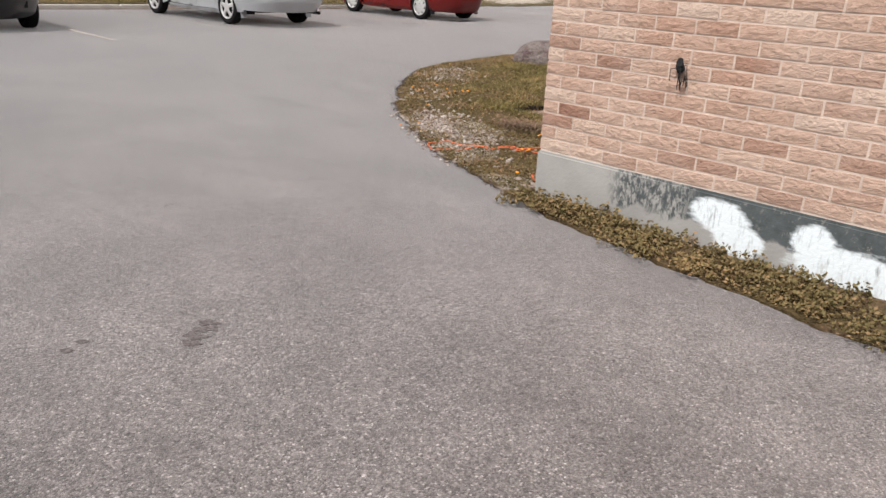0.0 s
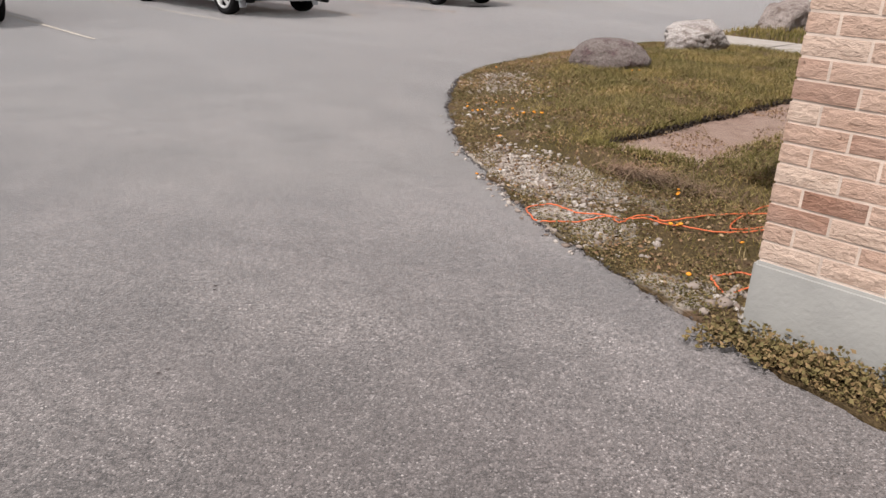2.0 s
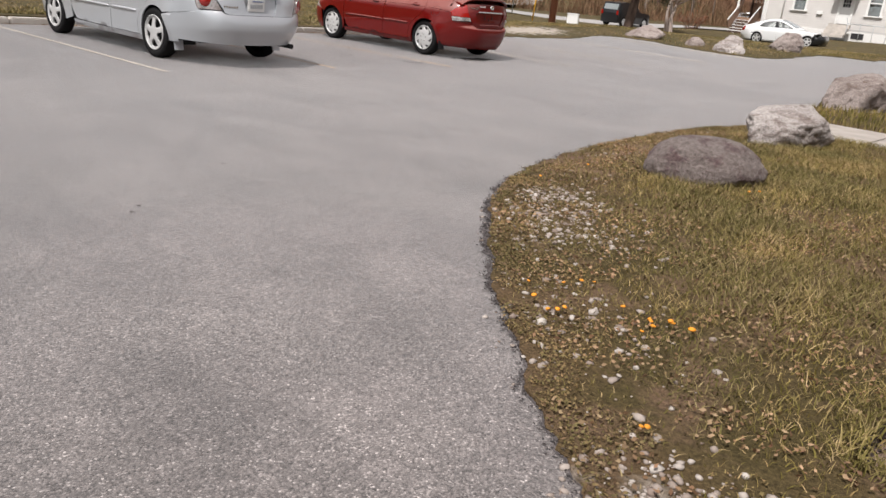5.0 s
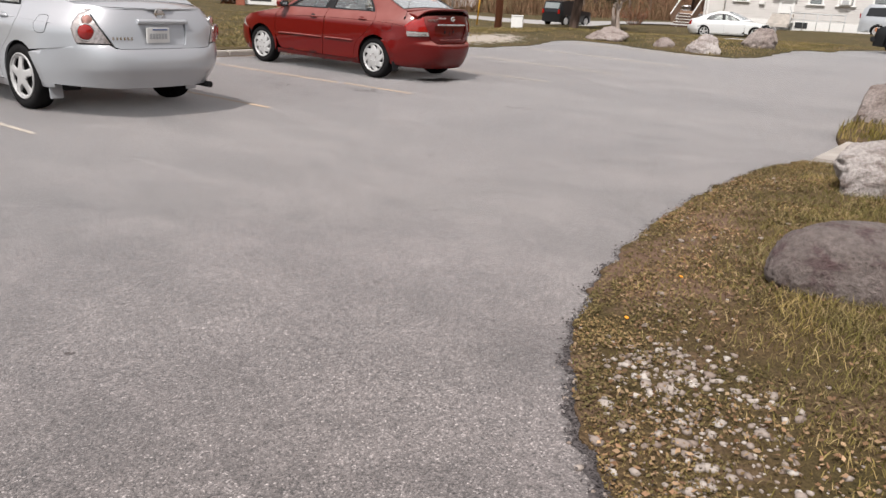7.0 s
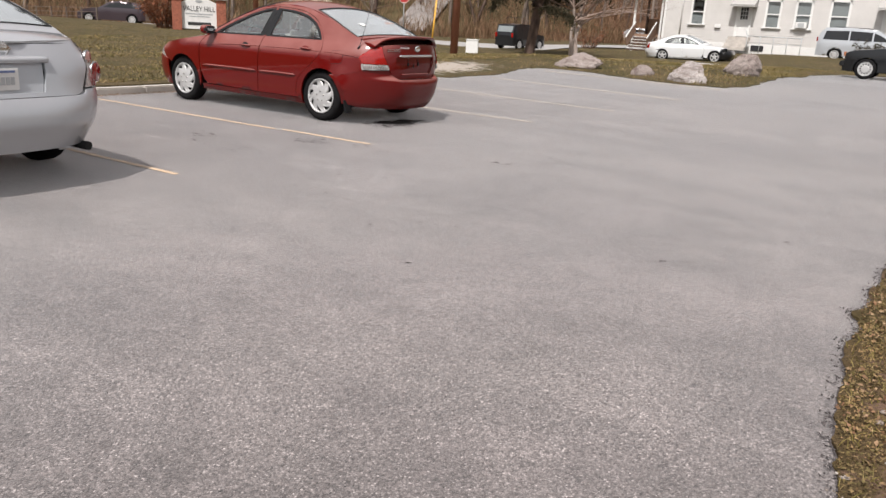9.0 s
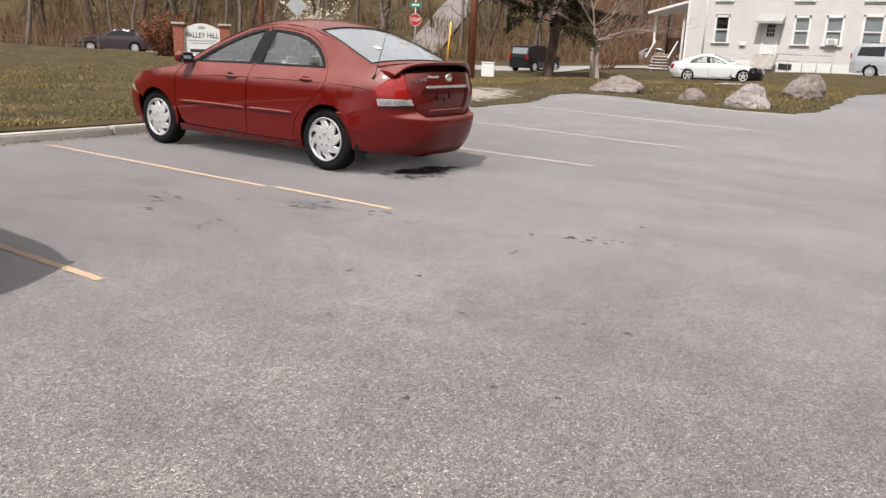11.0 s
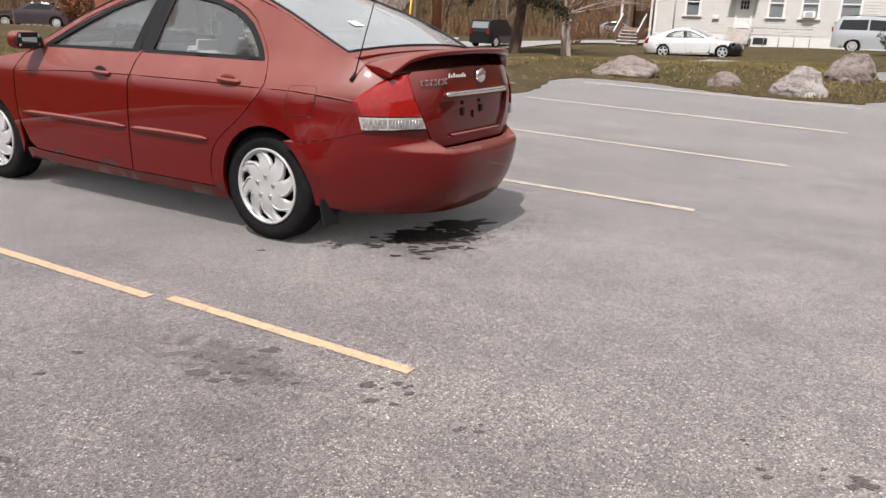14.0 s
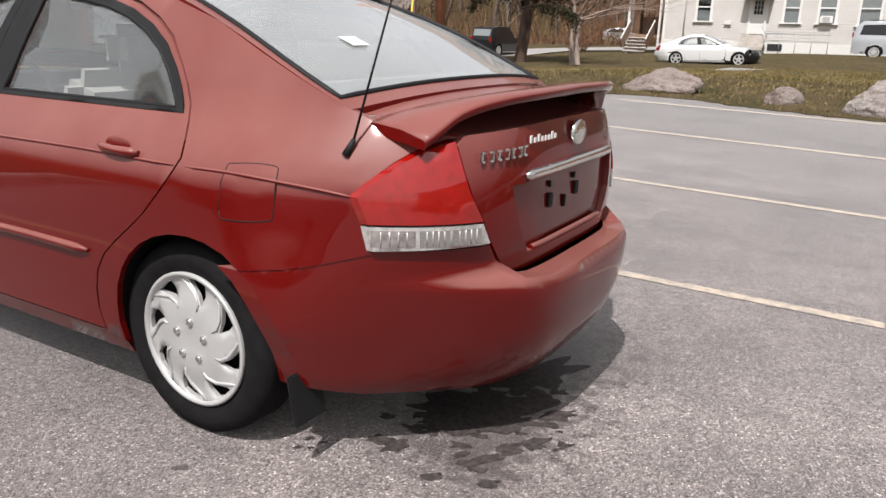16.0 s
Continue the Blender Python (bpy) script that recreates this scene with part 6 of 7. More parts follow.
for z, y0 in ((HZ1, -0.45), (HZ1 + 2.6, 4.5), (HZ1, 9.45)):
    for x in (HX0 - 0.4, HX1 + 0.4):
        bm.verts.new((x, y0, z))
bm.verts.ensure_lookup_table()
v = bm.verts
for f in ((0, 1, 3, 2), (2, 3, 5, 4), (0, 2, 4), (1, 5, 3)):
    bm.faces.new([v[i] for i in f])
part("roof", bm, plain("roof_shingle", (0.11, 0.10, 0.10), 0.9, spread=0.3, scale=4), house, "grey shingled roof")
part("downspout", rod((-25.9, -0.07, 0.7), (-25.9, -0.07, HZ1), 0.045, None, 8), WHITE, house)
for j, (a, b, c0, c1, kind) in enumerate(OPEN):
    w, h, xm, zm = b - a, c1 - c0, (a + b) / 2, (c0 + c1) / 2
    if kind == "window":
        win = part("window", merge(*[box(sx, 0.09, sz, (x, -0.03, z), 0.008) for sx, sz, x, z in ((0.12, h + 0.2, a, zm), (0.12, h + 0.2, b, zm), (w + 0.2, 0.14, xm, c1 + 0.03))]), WHITE, house, "white double-hung window frame")
        part("sill", box(w + 0.3, 0.16, 0.08, (xm, -0.06, c0 - 0.03), 0.01), WHITE, win)
        part("sash_bar", box(w, 0.06, 0.07, (xm, -0.005, zm)), WHITE, win)
        for z0, z1 in ((c0, zm - 0.03), (zm + 0.03, c1)):
            g = part("pane", box(w - 0.08, 0.008, z1 - z0, (xm, 0.01, (z0 + z1) / 2)), HOUSE_GLASS, win)
            g.visible_shadow = False
        if j in (2, 3, 4, 6):
            part("blind", box(w - 0.08, 0.02, h - 0.04, (xm, 0.07, zm)), BLIND, win, "grey lowered blind")
        elif j == 0:
            part("blind", box(w - 0.08, 0.02, h * 0.48, (xm, 0.07, c0 + h * 0.25)), BLIND, win, "grey half blind")
        if j == 3:
            ac = part("cooler", box(0.62, 0.35, 0.36, (xm, -0.12, c0 + 0.2), 0.02), WHITE, win, "white window air conditioner")
            part("cooler_grille", box(0.36, 0.01, 0.24, (xm, -0.30, c0 + 0.2)), BLIND, ac)
    else:
        d = part("door", box(w, 0.06, h, (xm, 0.02, zm), 0.01), WHITE, house, "white door with nine dark panes")
        for ix in range(3):
            for iz in range(3):
                part("pane", box(0.13, 0.012, 0.22, (xm - 0.16 + 0.16 * ix, -0.015, zm + 0.25 + 0.25 * iz)), BLACK_PAINT, d)
        part("door_frame", merge(*[box(0.12, 0.1, h + 0.1, (x, -0.03, zm + 0.02), 0.01) for x in (a - 0.03, b + 0.03)]), WHITE, d)
        bm = bmesh.new()
        v = [bm.verts.new(p) for p in ((a - 0.35, -0.02, c1 + 0.55), (b + 0.35, -0.02, c1 + 0.55), (b + 0.35, -0.75, c1 + 0.12), (a - 0.35, -0.75, c1 + 0.12), (a - 0.35, -0.75, c1 - 0.02), (b + 0.35, -0.75, c1 - 0.02), (a - 0.35, -0.02, c1 + 0.05), (b + 0.35, -0.02, c1 + 0.05))]
        for f in ((0, 3, 2, 1), (3, 4, 5, 2), (0, 6, 4, 3), (1, 2, 5, 7)):
            bm.faces.new([v[i] for i in f])
        part("awning", bm, plain("grey_awning", (0.36, 0.345, 0.33), 0.6), d, "grey metal door awning")
        for i in range(4):
            part("step", box(1.3, 0.30, 0.2, (xm, -0.5 - 0.3 * i, c0 - 0.12 - 0.2 * i)), CONCRETE, house, "concrete step")
for k in range(5):
    x = -21.3 + 0.78 * k
    part("rail_post", rod((x, -1.2, 0.3), (x, -1.2, 1.35), 0.02), SIGN_GREY, house)
part("handrail", merge(rod((-21.3, -1.2, 1.35), (-18.1, -1.2, 1.35), 0.022), rod((-21.3, -1.2, 0.95), (-18.1, -1.2, 0.95), 0.016), rod((-21.6, -0.6, 1.7), (-21.3, -1.2, 1.35), 0.02)), SIGN_GREY, house, "grey pipe handrail")
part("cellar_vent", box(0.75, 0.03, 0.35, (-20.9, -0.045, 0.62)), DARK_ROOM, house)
part("letter_box", box(0.36, 0.14, 0.22, (-23.5, -0.08, 1.85), 0.02), WHITE, house, "white wall letter box")
# side porch with its stair
part("porch_floor", box(2.3, 2.6, 0.16, (-28.6, 2.6, 1.0)), WOOD, house)
part("porch_roof", box(2.7, 3.2, 0.14, (-28.65, 2.2, 4.0), 0.01, Matrix.Rotation(radians(-15), 4, "Y")), WHITE, house, "sloping porch roof")
for x, y in ((-29.6, 1.3), (-29.6, 3.8), (-27.7, 1.3)):
    part("porch_post", box(0.13, 0.13, 3.9, (x, y, 1.85), 0.01), WHITE if y < 2 else DARK_BARK, house, "white porch post")
part("porch_skirt", box(1.9, 0.05, 1.1, (-28.6, 3.9, 1.6)), WOOD, house, "brown porch boards")
for i in range(5):
    part("stair_tread", box(1.35, 0.28, 0.05, (-28.75, 1.15 - 0.27 * i, 0.88 - 0.19 * i)), WHITE, house)
    part("stair_riser", box(1.35, 0.03, 0.11, (-28.75, 1.01 - 0.27 * i, 0.82 - 0.19 * i)), DARK_BARK, house)
for x in (-29.5, -28.0):
    part("stair_rail", box(0.06, 1.9, 0.10, (x, 0.55, 1.35), 0.01, Matrix.Rotation(radians(35), 4, "X")), WHITE, house)
    part("stair_side", box(0.05, 1.7, 0.62, (x, 0.6, 1.0), 0.0, Matrix.Rotation(radians(35), 4, "X")), WOOD, house)

# ---- street furniture ----
sign = thing("entrance_sign", "white estate sign board between two red brick piers", "sign", pose(-41.55, 33.9, 0.12, 0, 0, 51.7))
for k in (-1, 1):
    p = part("pier", box(0.46, 0.46, 1.50, (k * 1.05, 0, 0.75), 0.01), RED_BRICK, sign, "red brick pier")
    part("cap", box(0.62, 0.62, 0.10, (k * 1.05, 0, 1.55), 0.02), CONCRETE, p, "pale stone cap")
bm = bmesh.new()
pts = [(-0.84, 0.08), (0.84, 0.08), (0.84, 1.32)] + [(0.84 - 1.68 * i / 12, 1.32 + 0.26 * math.sin(i / 12 * math.pi)) for i in range(1, 12)] + [(-0.84, 1.32)]
part("board", sheet(pts, [], 0.3, lambda x, z: (x, -0.06, z), 0.10, None, (0, 1, 0)), WHITE, sign, "white painted board")
part("oval_badge", sheet([(0.17 * math.cos(a * math.pi / 10), 1.40 + 0.07 * math.sin(a * math.pi / 10)) for a in range(20)], [], 0.1, lambda x, z: (x, -0.072, z), 0.01, None, (0, 1, 0)), SIGN_GREY, sign)


def lettering(text, size, m, material, parent, width=None, name="lettering"):
    cu = bpy.data.curves.new(name, "FONT")
    cu.body, cu.size, cu.align_x, cu.align_y, cu.extrude = text, size, "CENTER", "CENTER", 0.004
    tmp = bpy.data.objects.new("tmp", cu)
    scene.collection.objects.link(tmp)
    me = bpy.data.meshes.new_from_object(tmp.evaluated_get(bpy.context.evaluated_depsgraph_get()))
    bpy.data.objects.remove(tmp)
    bpy.data.curves.remove(cu)
    if width:
        xs = [v.co.x for v in me.vertices]
        k = width / (max(xs) - min(xs))
        for v in me.vertices:
            v.co.x *= k
    me.materials.clear()
    me.materials.append(material)
    ob = new(name, me)
    ob.parent = parent
    ob.matrix_basis = m
    return ob


lettering("VALLEY HILL", 0.34, pose(0, -0.068, 1.03, 90, 0, 0), SIGN_BLACK, sign, 1.52)
for z, w, h, mt in ((0.80, 1.30, 0.05, SIGN_GREY), (0.68, 1.0, 0.04, SIGN_GREY), (0.33, 1.1, 0.15, SIGN_BLACK)):
    part("small_print", box(w, 0.006, h, (0, -0.066, z)), mt, sign, "unreadable small print bar")
stop = thing("stop_sign", "red octagonal stop sign with green street sign above", "road sign", pose(-41.12, 50.04, land(-41.1, 50.0) + 0.02, 0, 0, 37))
part("post", rod((0, 0.03, 0), (0, 0.03, 4.1), 0.035), SIGN_GREY, stop, "galvanised post")
z0 = 2.56 - land(-41.1, 50.0)
octo = [(0.40 * math.cos(radians(22.5 + 45 * i)), z0 + 0.40 * math.sin(radians(22.5 + 45 * i))) for i in range(8)]
plate_ = part("plate", sheet(octo, [], 0.2, lambda x, z: (x, -0.01, z), 0.012, None, (0, 1, 0)), STOP_RED, stop)
part("border", tube([(x * 0.95, -0.016, z0 + (z - z0) * 0.95) for x, z in octo + octo[:1]], 0.014, 4), WHITE, plate_)
lettering("STOP", 0.30, pose(0, -0.018, z0, 90, 0, 0), WHITE, plate_, 0.58)
part("street_name", box(0.75, 0.02, 0.26, (0, -0.02, z0 + 0.90), 0.01), SIGN_GREEN, stop, "green street-name plate")
part("street_bar", box(0.45, 0.006, 0.10, (0, -0.034, z0 + 0.90)), WHITE, stop)
back = thing("warning_sign", "grey back of a diamond road sign on a post", "road sign", pose(-36.0, 34.65, land(-36.0, 34.65), 0, 0, 40))
part("post", rod((0, 0.03, 0), (0, 0.03, 2.9), 0.035), SIGN_GREY, back)
part("plate", box(0.66, 0.012, 0.66, (0, 0, 2.50), 0.004, Matrix.Rotation(radians(45), 4, "Y")), SIGN_GREY, back, "bare metal sign back")
pole = thing("utility_pole", "reddish-brown wooden utility pole on the lawn", "utility pole", pose(-27.25, 35.36, lawn_height(-27.25, 35.36)))
part("pole", rod((0, 0, -0.3), (0.12, 0, 10.0), 0.165, 0.12, 16), POLE_WOOD, pole)
part("crossarm", box(2.4, 0.1, 0.12, (0.1, 0, 9.2), 0.01), POLE_WOOD, pole)
pole2 = thing("utility_pole", "reddish-brown wooden utility pole by the street", "utility pole", pose(-47.0, 42.6, land(-47.0, 42.6)))
part("pole", rod((0, 0, -0.3), (0.0, 0, 10.0), 0.165, 0.12, 16), POLE_WOOD, pole2)
guy = thing("guy_wire", "slanting guy wire in a yellow plastic sleeve", "guy wire", pose(-29.1, 36.5, 0))
part("sleeve", rod((-0.12, 0, 0.0), (0.06, 0, 2.1), 0.035), plain("yellow_sleeve", (0.75, 0.40, 0.05), 0.5), guy, "yellow plastic sleeve")
part("wire", rod((0.06, 0, 2.1), (1.2, -0.8, 9.0), 0.008), SIGN_GREY, guy)
cab = thing("utility_box", "white metal utility box standing on the lawn", "utility box", pose(-31.0, 42.7, -0.30, 0, 0, 30))
part("body", box(0.62, 0.55, 0.66, (0, 0, 0.33), 0.02), WHITE, cab)
part("lid", box(0.66, 0.59, 0.05, (0, 0, 0.68), 0.015), WHITE, cab)
fence = thing("rail_fence", "low grey rail fence beside the street", "fence", pose(0, 0, 0))
for i in range(13):
    x, y = -66.0 + 0.95 * i, 31.6 + 0.42 * i
    part("post", box(0.06, 0.06, 0.95, (x, y, land(x, y) + 0.45)), BARK, fence)
for z in (0.40, 0.65, 0.90):
    part("rail", tube([(-66.0 + 0.95 * i, 31.6 + 0.42 * i, land(-66.0 + 0.95 * i, 31.6 + 0.42 * i) + z) for i in range(13)], 0.014, 5), BARK, fence)


# ---- boulders ----
def boulder(name, label, x, y, z, size, material, seed, sharp=0.5, turn=0.0, group="boulders", sink=0.42):
    bm = bmesh.new()
    bmesh.ops.create_icosphere(bm, subdivisions=5, radius=1.0)
    r = random.Random(seed)
    cuts = []
    for _ in range(11):
        d = Vector((r.uniform(-1, 1), r.uniform(-1, 1), r.uniform(-0.5, 1))).normalized()
        cuts.append((d, r.uniform(0.55, 0.85) if sharp > 0.3 else r.uniform(0.85, 0.98)))
    for v in bm.verts:
        p = v.co.copy()
        for d, k in cuts:
            over = p.dot(d) - k
            if over > 0:
                p -= d * over * (0.55 + 0.45 * sharp)
        q = p * 1.3 + Vector((seed * 3.1, seed, 0))
        crack = max(0.0, 0.14 - abs(noise.noise(q * 1.9 + Vector((4, 0, 7))))) / 0.14
        p *= 1 + 0.10 * noise.noise(q) + 0.07 * sharp * noise.noise(q * 3) + 0.03 * noise.noise(q * 8) - 0.11 * sharp * crack
        v.co = Vector((p.x * size[0] / 2, p.y * size[1] / 2, (p.z + sink) * size[2] / (0.95 + sink)))
    for f in bm.faces:
        f.smooth = True
    me = bpy.data.meshes.new(name)
    bm.to_mesh(me)
    bm.free()
    me.materials.append(material)
    ob = new(name, me)
    ob.matrix_basis = pose(x, y, z - 0.06, 0, 0, turn)
    return tagged(ob, label, "boulder", group)


boulder("boulder", "rounded grey-brown boulder half sunk in turf", -7.80, 9.98, 0.03, (0.88, 0.64, 0.39), GREY_ROCK, 4, 0.15, 40, sink=0.68)
boulder("boulder", "white limestone boulder with dark broken underside", -8.12, 12.52, 0.03, (1.1, 0.72, 0.52), PALE_ROCK, 8, 0.62, 60, sink=0.75)
boulder("boulder", "tan boulder with a dark fractured face", -8.85, 17.2, 0.04, (1.25, 0.9, 0.72), TAN_ROCK, 12, 0.8, 55)
boulder("boulder", "pale boulder on the rough turf", -7.6, 19.6, 0.08, (1.1, 0.8, 0.6), PALE_ROCK, 15, 0.7, 20)
boulder("boulder", "long low tan boulder at the lot's edge", -17.40, 26.35, 0.28, (1.32, 0.75, 0.44), TAN_ROCK, 21, 0.7, -5)
boulder("boulder", "small round tan boulder in long grass", -15.45, 25.65, 0.24, (0.53, 0.45, 0.34), TAN_ROCK, 25, 0.15, 10, sink=0.6)
boulder("boulder", "angular white limestone boulder on the grass island", -14.22, 25.12, 0.21, (0.90, 0.58, 0.53), PALE_ROCK, 31, 0.8, 12, sink=0.55)
boulder("boulder", "tall peaked pale boulder behind the grass island", -13.78, 27.95, 0.35, (0.98, 0.72, 0.62), TAN_ROCK, 36, 0.9, 30)


# ---- orange cord, stones, flowers ----
def ground_at(x, y):
    if inside((x, y), NEAR_LAWN):
        return turf_height(x, y)
    return 0.0


def cord(pts, seed):
    line = curve2d(pts, 8)
    r = random.Random(seed)
    return [(x + r.uniform(-0.006, 0.006), y + r.uniform(-0.006, 0.006), max(0.012, ground_at(x, y) + 0.018 + 0.006 * math.sin(i * 0.4 + seed))) for i, (x, y) in enumerate(line)]


lead = thing("extension_cord", "tangled orange extension cord lying on gravel and weeds", "cord")
for i, pts in enumerate(([(-4.82, 5.54), (-4.95, 5.50), (-5.08, 5.50), (-5.20, 5.50), (-5.245, 5.40), (-5.15, 5.31), (-5.02, 5.29), (-4.95, 5.36), (-4.87, 5.47), (-4.80, 5.55), (-4.72, 5.60), (-4.66, 5.64), (-4.53, 5.65), (-4.39, 5.72), (-4.20, 5.92)],
                         [(-4.82, 5.53), (-4.77, 5.50), (-4.74, 5.62), (-4.69, 5.70), (-4.60, 5.66), (-4.50, 5.93), (-4.29, 6.17), (-4.15, 6.2)], [(-4.15, 6.45), (-4.37, 6.35), (-4.36, 5.82), (-4.25, 5.95), (-4.15, 6.05)],
                         [(-4.05, 5.55), (-4.02, 5.38), (-4.10, 5.34), (-4.16, 5.24), (-4.08, 5.16), (-4.02, 5.18), (-3.98, 5.36), (-4.03, 5.5)])):
    part("cord_run", tube(cord(pts, i), 0.0037, 6), ORANGE, lead)


def pebbles(name, label, spots, seed, material, lo, hi):
    """Loose stones: (x, y, spread, how many)."""
    r = random.Random(seed)
    ico = bmesh.new()
    bmesh.ops.create_icosphere(ico, subdivisions=1, radius=1.0)
    base = np.array([v.co[:] for v in ico.verts])
    tris = np.array([[v.index for v in f.verts] for f in ico.faces])
    ico.free()
    vs, fs, k = [], [], 0
    for x, y, spread, count in spots:
        for _ in range(count):
            px, py = x + r.gauss(0, spread), y + r.gauss(0, spread)
            d = min((px - a) ** 2 + (py - b) ** 2 for a, b in NEAR_EDGE)
            if not inside((px, py), NEAR_LAWN) and d > 0.01:
                continue
            s = lo * (hi / lo) ** (r.random() ** 2)
            sc = np.array([s * r.uniform(0.7, 1.3), s * r.uniform(0.6, 1.0), s * r.uniform(0.35, 0.7)])
            a = r.uniform(0, 6.28)
            p = base * (1 + np.array([[r.uniform(-0.25, 0.2)] for _ in base])) * sc
            q = np.stack([p[:, 0] * math.cos(a) - p[:, 1] * math.sin(a), p[:, 0] * math.sin(a) + p[:, 1] * math.cos(a), p[:, 2]], 1)
            vs.append(q + (px, py, ground_at(px, py) + s * 0.2))
            fs.append(tris + k)
            k += len(base)
    ob = raw_mesh(name, np.concatenate(vs), np.concatenate(fs), material)
    return tagged(ob, label, "gravel", kind="stuff")


pebbles("gravel", "white limestone chips scattered in thin turf", ((-6.15, 6.12, 0.12, 160), (-5.85, 6.02, 0.16, 330), (-5.55, 5.86, 0.17, 420), (-5.25, 5.78, 0.18, 420), (-5.05, 5.55, 0.18, 260), (-4.75, 5.35, 0.14, 120), (-5.5, 5.62, 0.12, 160),
                                                                    (-8.15, 8.5, 0.13, 200), (-7.95, 8.25, 0.15, 200), (-7.75, 7.95, 0.17, 160), (-7.55, 7.75, 0.2, 130), (-7.35, 7.95, 0.2, 90), (-8.3, 8.95, 0.15, 30), (-7.05, 7.05, 0.18, 100), (-8.6, 10.2, 0.3, 60), (-6.7, 6.7, 0.2, 110), (-7.75, 8.1, 0.35, 30), (-8.9, 12.3, 0.3, 40)), 5, GRAVEL, 0.005, 0.024)
pebbles("cobbles", "rounded pale stones the size of eggs, half buried in turf", ((-8.12, 8.48, 0.13, 42), (-7.85, 8.35, 0.12, 26), (-7.9, 8.0, 0.16, 26), (-7.6, 7.8, 0.15, 18), (-6.9, 6.9, 0.2, 14), (-5.9, 6.05, 0.12, 14)), 15, GRAVEL, 0.014, 0.028)
pebbles("rubble", "pale stones heaped at the foot of the wall corner", ((-4.02, 5.08, 0.09, 26), (-4.15, 5.2, 0.1, 12)), 9, GRAVEL, 0.018, 0.042)

flower_spots = ((-6.60, 7.12, 9), (-5.67, 5.59, 1), (-4.80, 6.08, 3), (-4.52, 5.66, 3), (-4.27, 5.13, 1), (-4.13, 5.59, 2), (-7.0, 6.9, 3), (-5.81, 5.80, 1), (-7.22, 7.10, 1), (-7.07, 7.19, 1), (-6.99, 7.31, 1), (-7.13, 6.93, 2), (-7.02, 7.30, 1), (-6.3, 6.35, 2), (-8.44, 9.35, 1), (-8.39, 8.77, 1), (-7.3, 9.75, 2), (-8.2, 17.0, 6))
r = random.Random(2)
flower = None
for x, y, count in flower_spots:
    for _ in range(count):
        px, py = x + r.gauss(0, 0.05), y + r.gauss(0, 0.05)
        z = ground_at(px, py) if y < 14 else 0.06
        if flower is None:
            flower = thing("dandelion", "small orange-yellow dandelion in the turf", "flower", None, "dandelions")
            part("stalk", rod((0, 0, 0), (0.004, 0, 0.05), 0.002, 0.0015, 5), GRASS, flower)
            part("bloom", lathe([(0.001, 0.045), (0.009, 0.047), (0.016, 0.053), (0.011, 0.058), (0.001, 0.060)], 11, "Z"), PETAL, flower)
            flower.matrix_basis = pose(px, py, z)
        else:
            copy_thing(flower, pose(px, py, z, r.uniform(-20, 20), r.uniform(-20, 20), r.uniform(0, 360)) @ Matrix.Scale(r.uniform(0.5, 0.8), 4))


# ---- grass ----
def blades(name, label, pts, heights, width, material, seed, lean=0.5, category="grass"):
    """Bent blades, each of one quad and a tip; one mesh."""
    g = np.random.default_rng(seed)
    n = len(pts)
    pts = np.asarray(pts, float)
    a = g.uniform(0, 2 * np.pi, n)
    b = g.uniform(0, 2 * np.pi, n)
    h = np.asarray(heights) * g.uniform(0.55, 1.3, n)
    w = width * g.uniform(0.6, 1.3, n)
    side = np.stack([np.cos(a), np.sin(a), np.zeros(n)], 1) * w[:, None]
    bend = np.stack([np.cos(b), np.sin(b), np.zeros(n)], 1) * (h * lean * g.uniform(0.2, 1.2, n))[:, None]
    up = np.stack([np.zeros(n), np.zeros(n), h], 1)
    v = np.stack([pts - side, pts + side, pts + side * 0.75 + bend * 0.35 + up * 0.6, pts - side * 0.75 + bend * 0.35 + up * 0.6, pts + bend + up * 0.95], 1).reshape(-1, 3)
    k = np.arange(n)[:, None] * 5
    f = np.concatenate([k + [[0, 1, 2]], k + [[0, 2, 3]], k + [[3, 2, 4]]], 1).reshape(-1, 3)
    return tagged(raw_mesh(name, v, f, material), label, category, kind="stuff")


g = np.random.default_rng(11)
pts, hs, dry, dhs = [], [], [], []
edge = np.array(NEAR_EDGE)
while len(pts) < 76000:
    x, y = g.uniform(-9.15, -3.95), g.uniform(4.5, 13.5)
    if not inside((x, y), NEAR_LAWN) or inside((x, y), DIRT_PATCH):
        continue
    d = math.sqrt(((edge - (x, y)) ** 2).sum(1).min())
    k = noise.noise((x * 1.3, y * 1.3, 0)) + 0.5 * noise.noise((x * 4, y * 4, 3))
    thin = min(1.0, 0.12 + d / 1.1)
    gravel = math.exp(-(((x + 5.5) / 0.5) ** 2 + ((y - 5.85) / 0.28) ** 2)) + 0.6 * math.exp(-(((x + 8.0) / 0.35) ** 2 + ((y - 8.3) / 0.5) ** 2)) + 0.5 * math.exp(-(((x + 8.6) / 0.2) ** 2 + ((y - 10.2) / 0.6) ** 2))
    if g.random() > thin * (0.75 + 0.7 * k) * (1 - min(0.97, gravel)) * (0.55 if y < 6.6 else 1.0):
        continue
    z = turf_height(x, y)
    tall = 0.018 + 0.036 * min(1, max(0, d - 0.4) / 0.8) * (0.7 + 0.6 * k) + (0.012 if y > 8.8 else 0.0)
    if g.random() < (0.5 if k > 0.2 else 0.24):
        dry.append((x, y, z))
        dhs.append(tall * 0.9)
    else:
        pts.append((x, y, z))
        hs.append(max(0.015, tall))
blades("turf_grass", "olive-green spring grass in uneven tufts", pts, hs, 0.0019, GRASS, 1, 1.5)
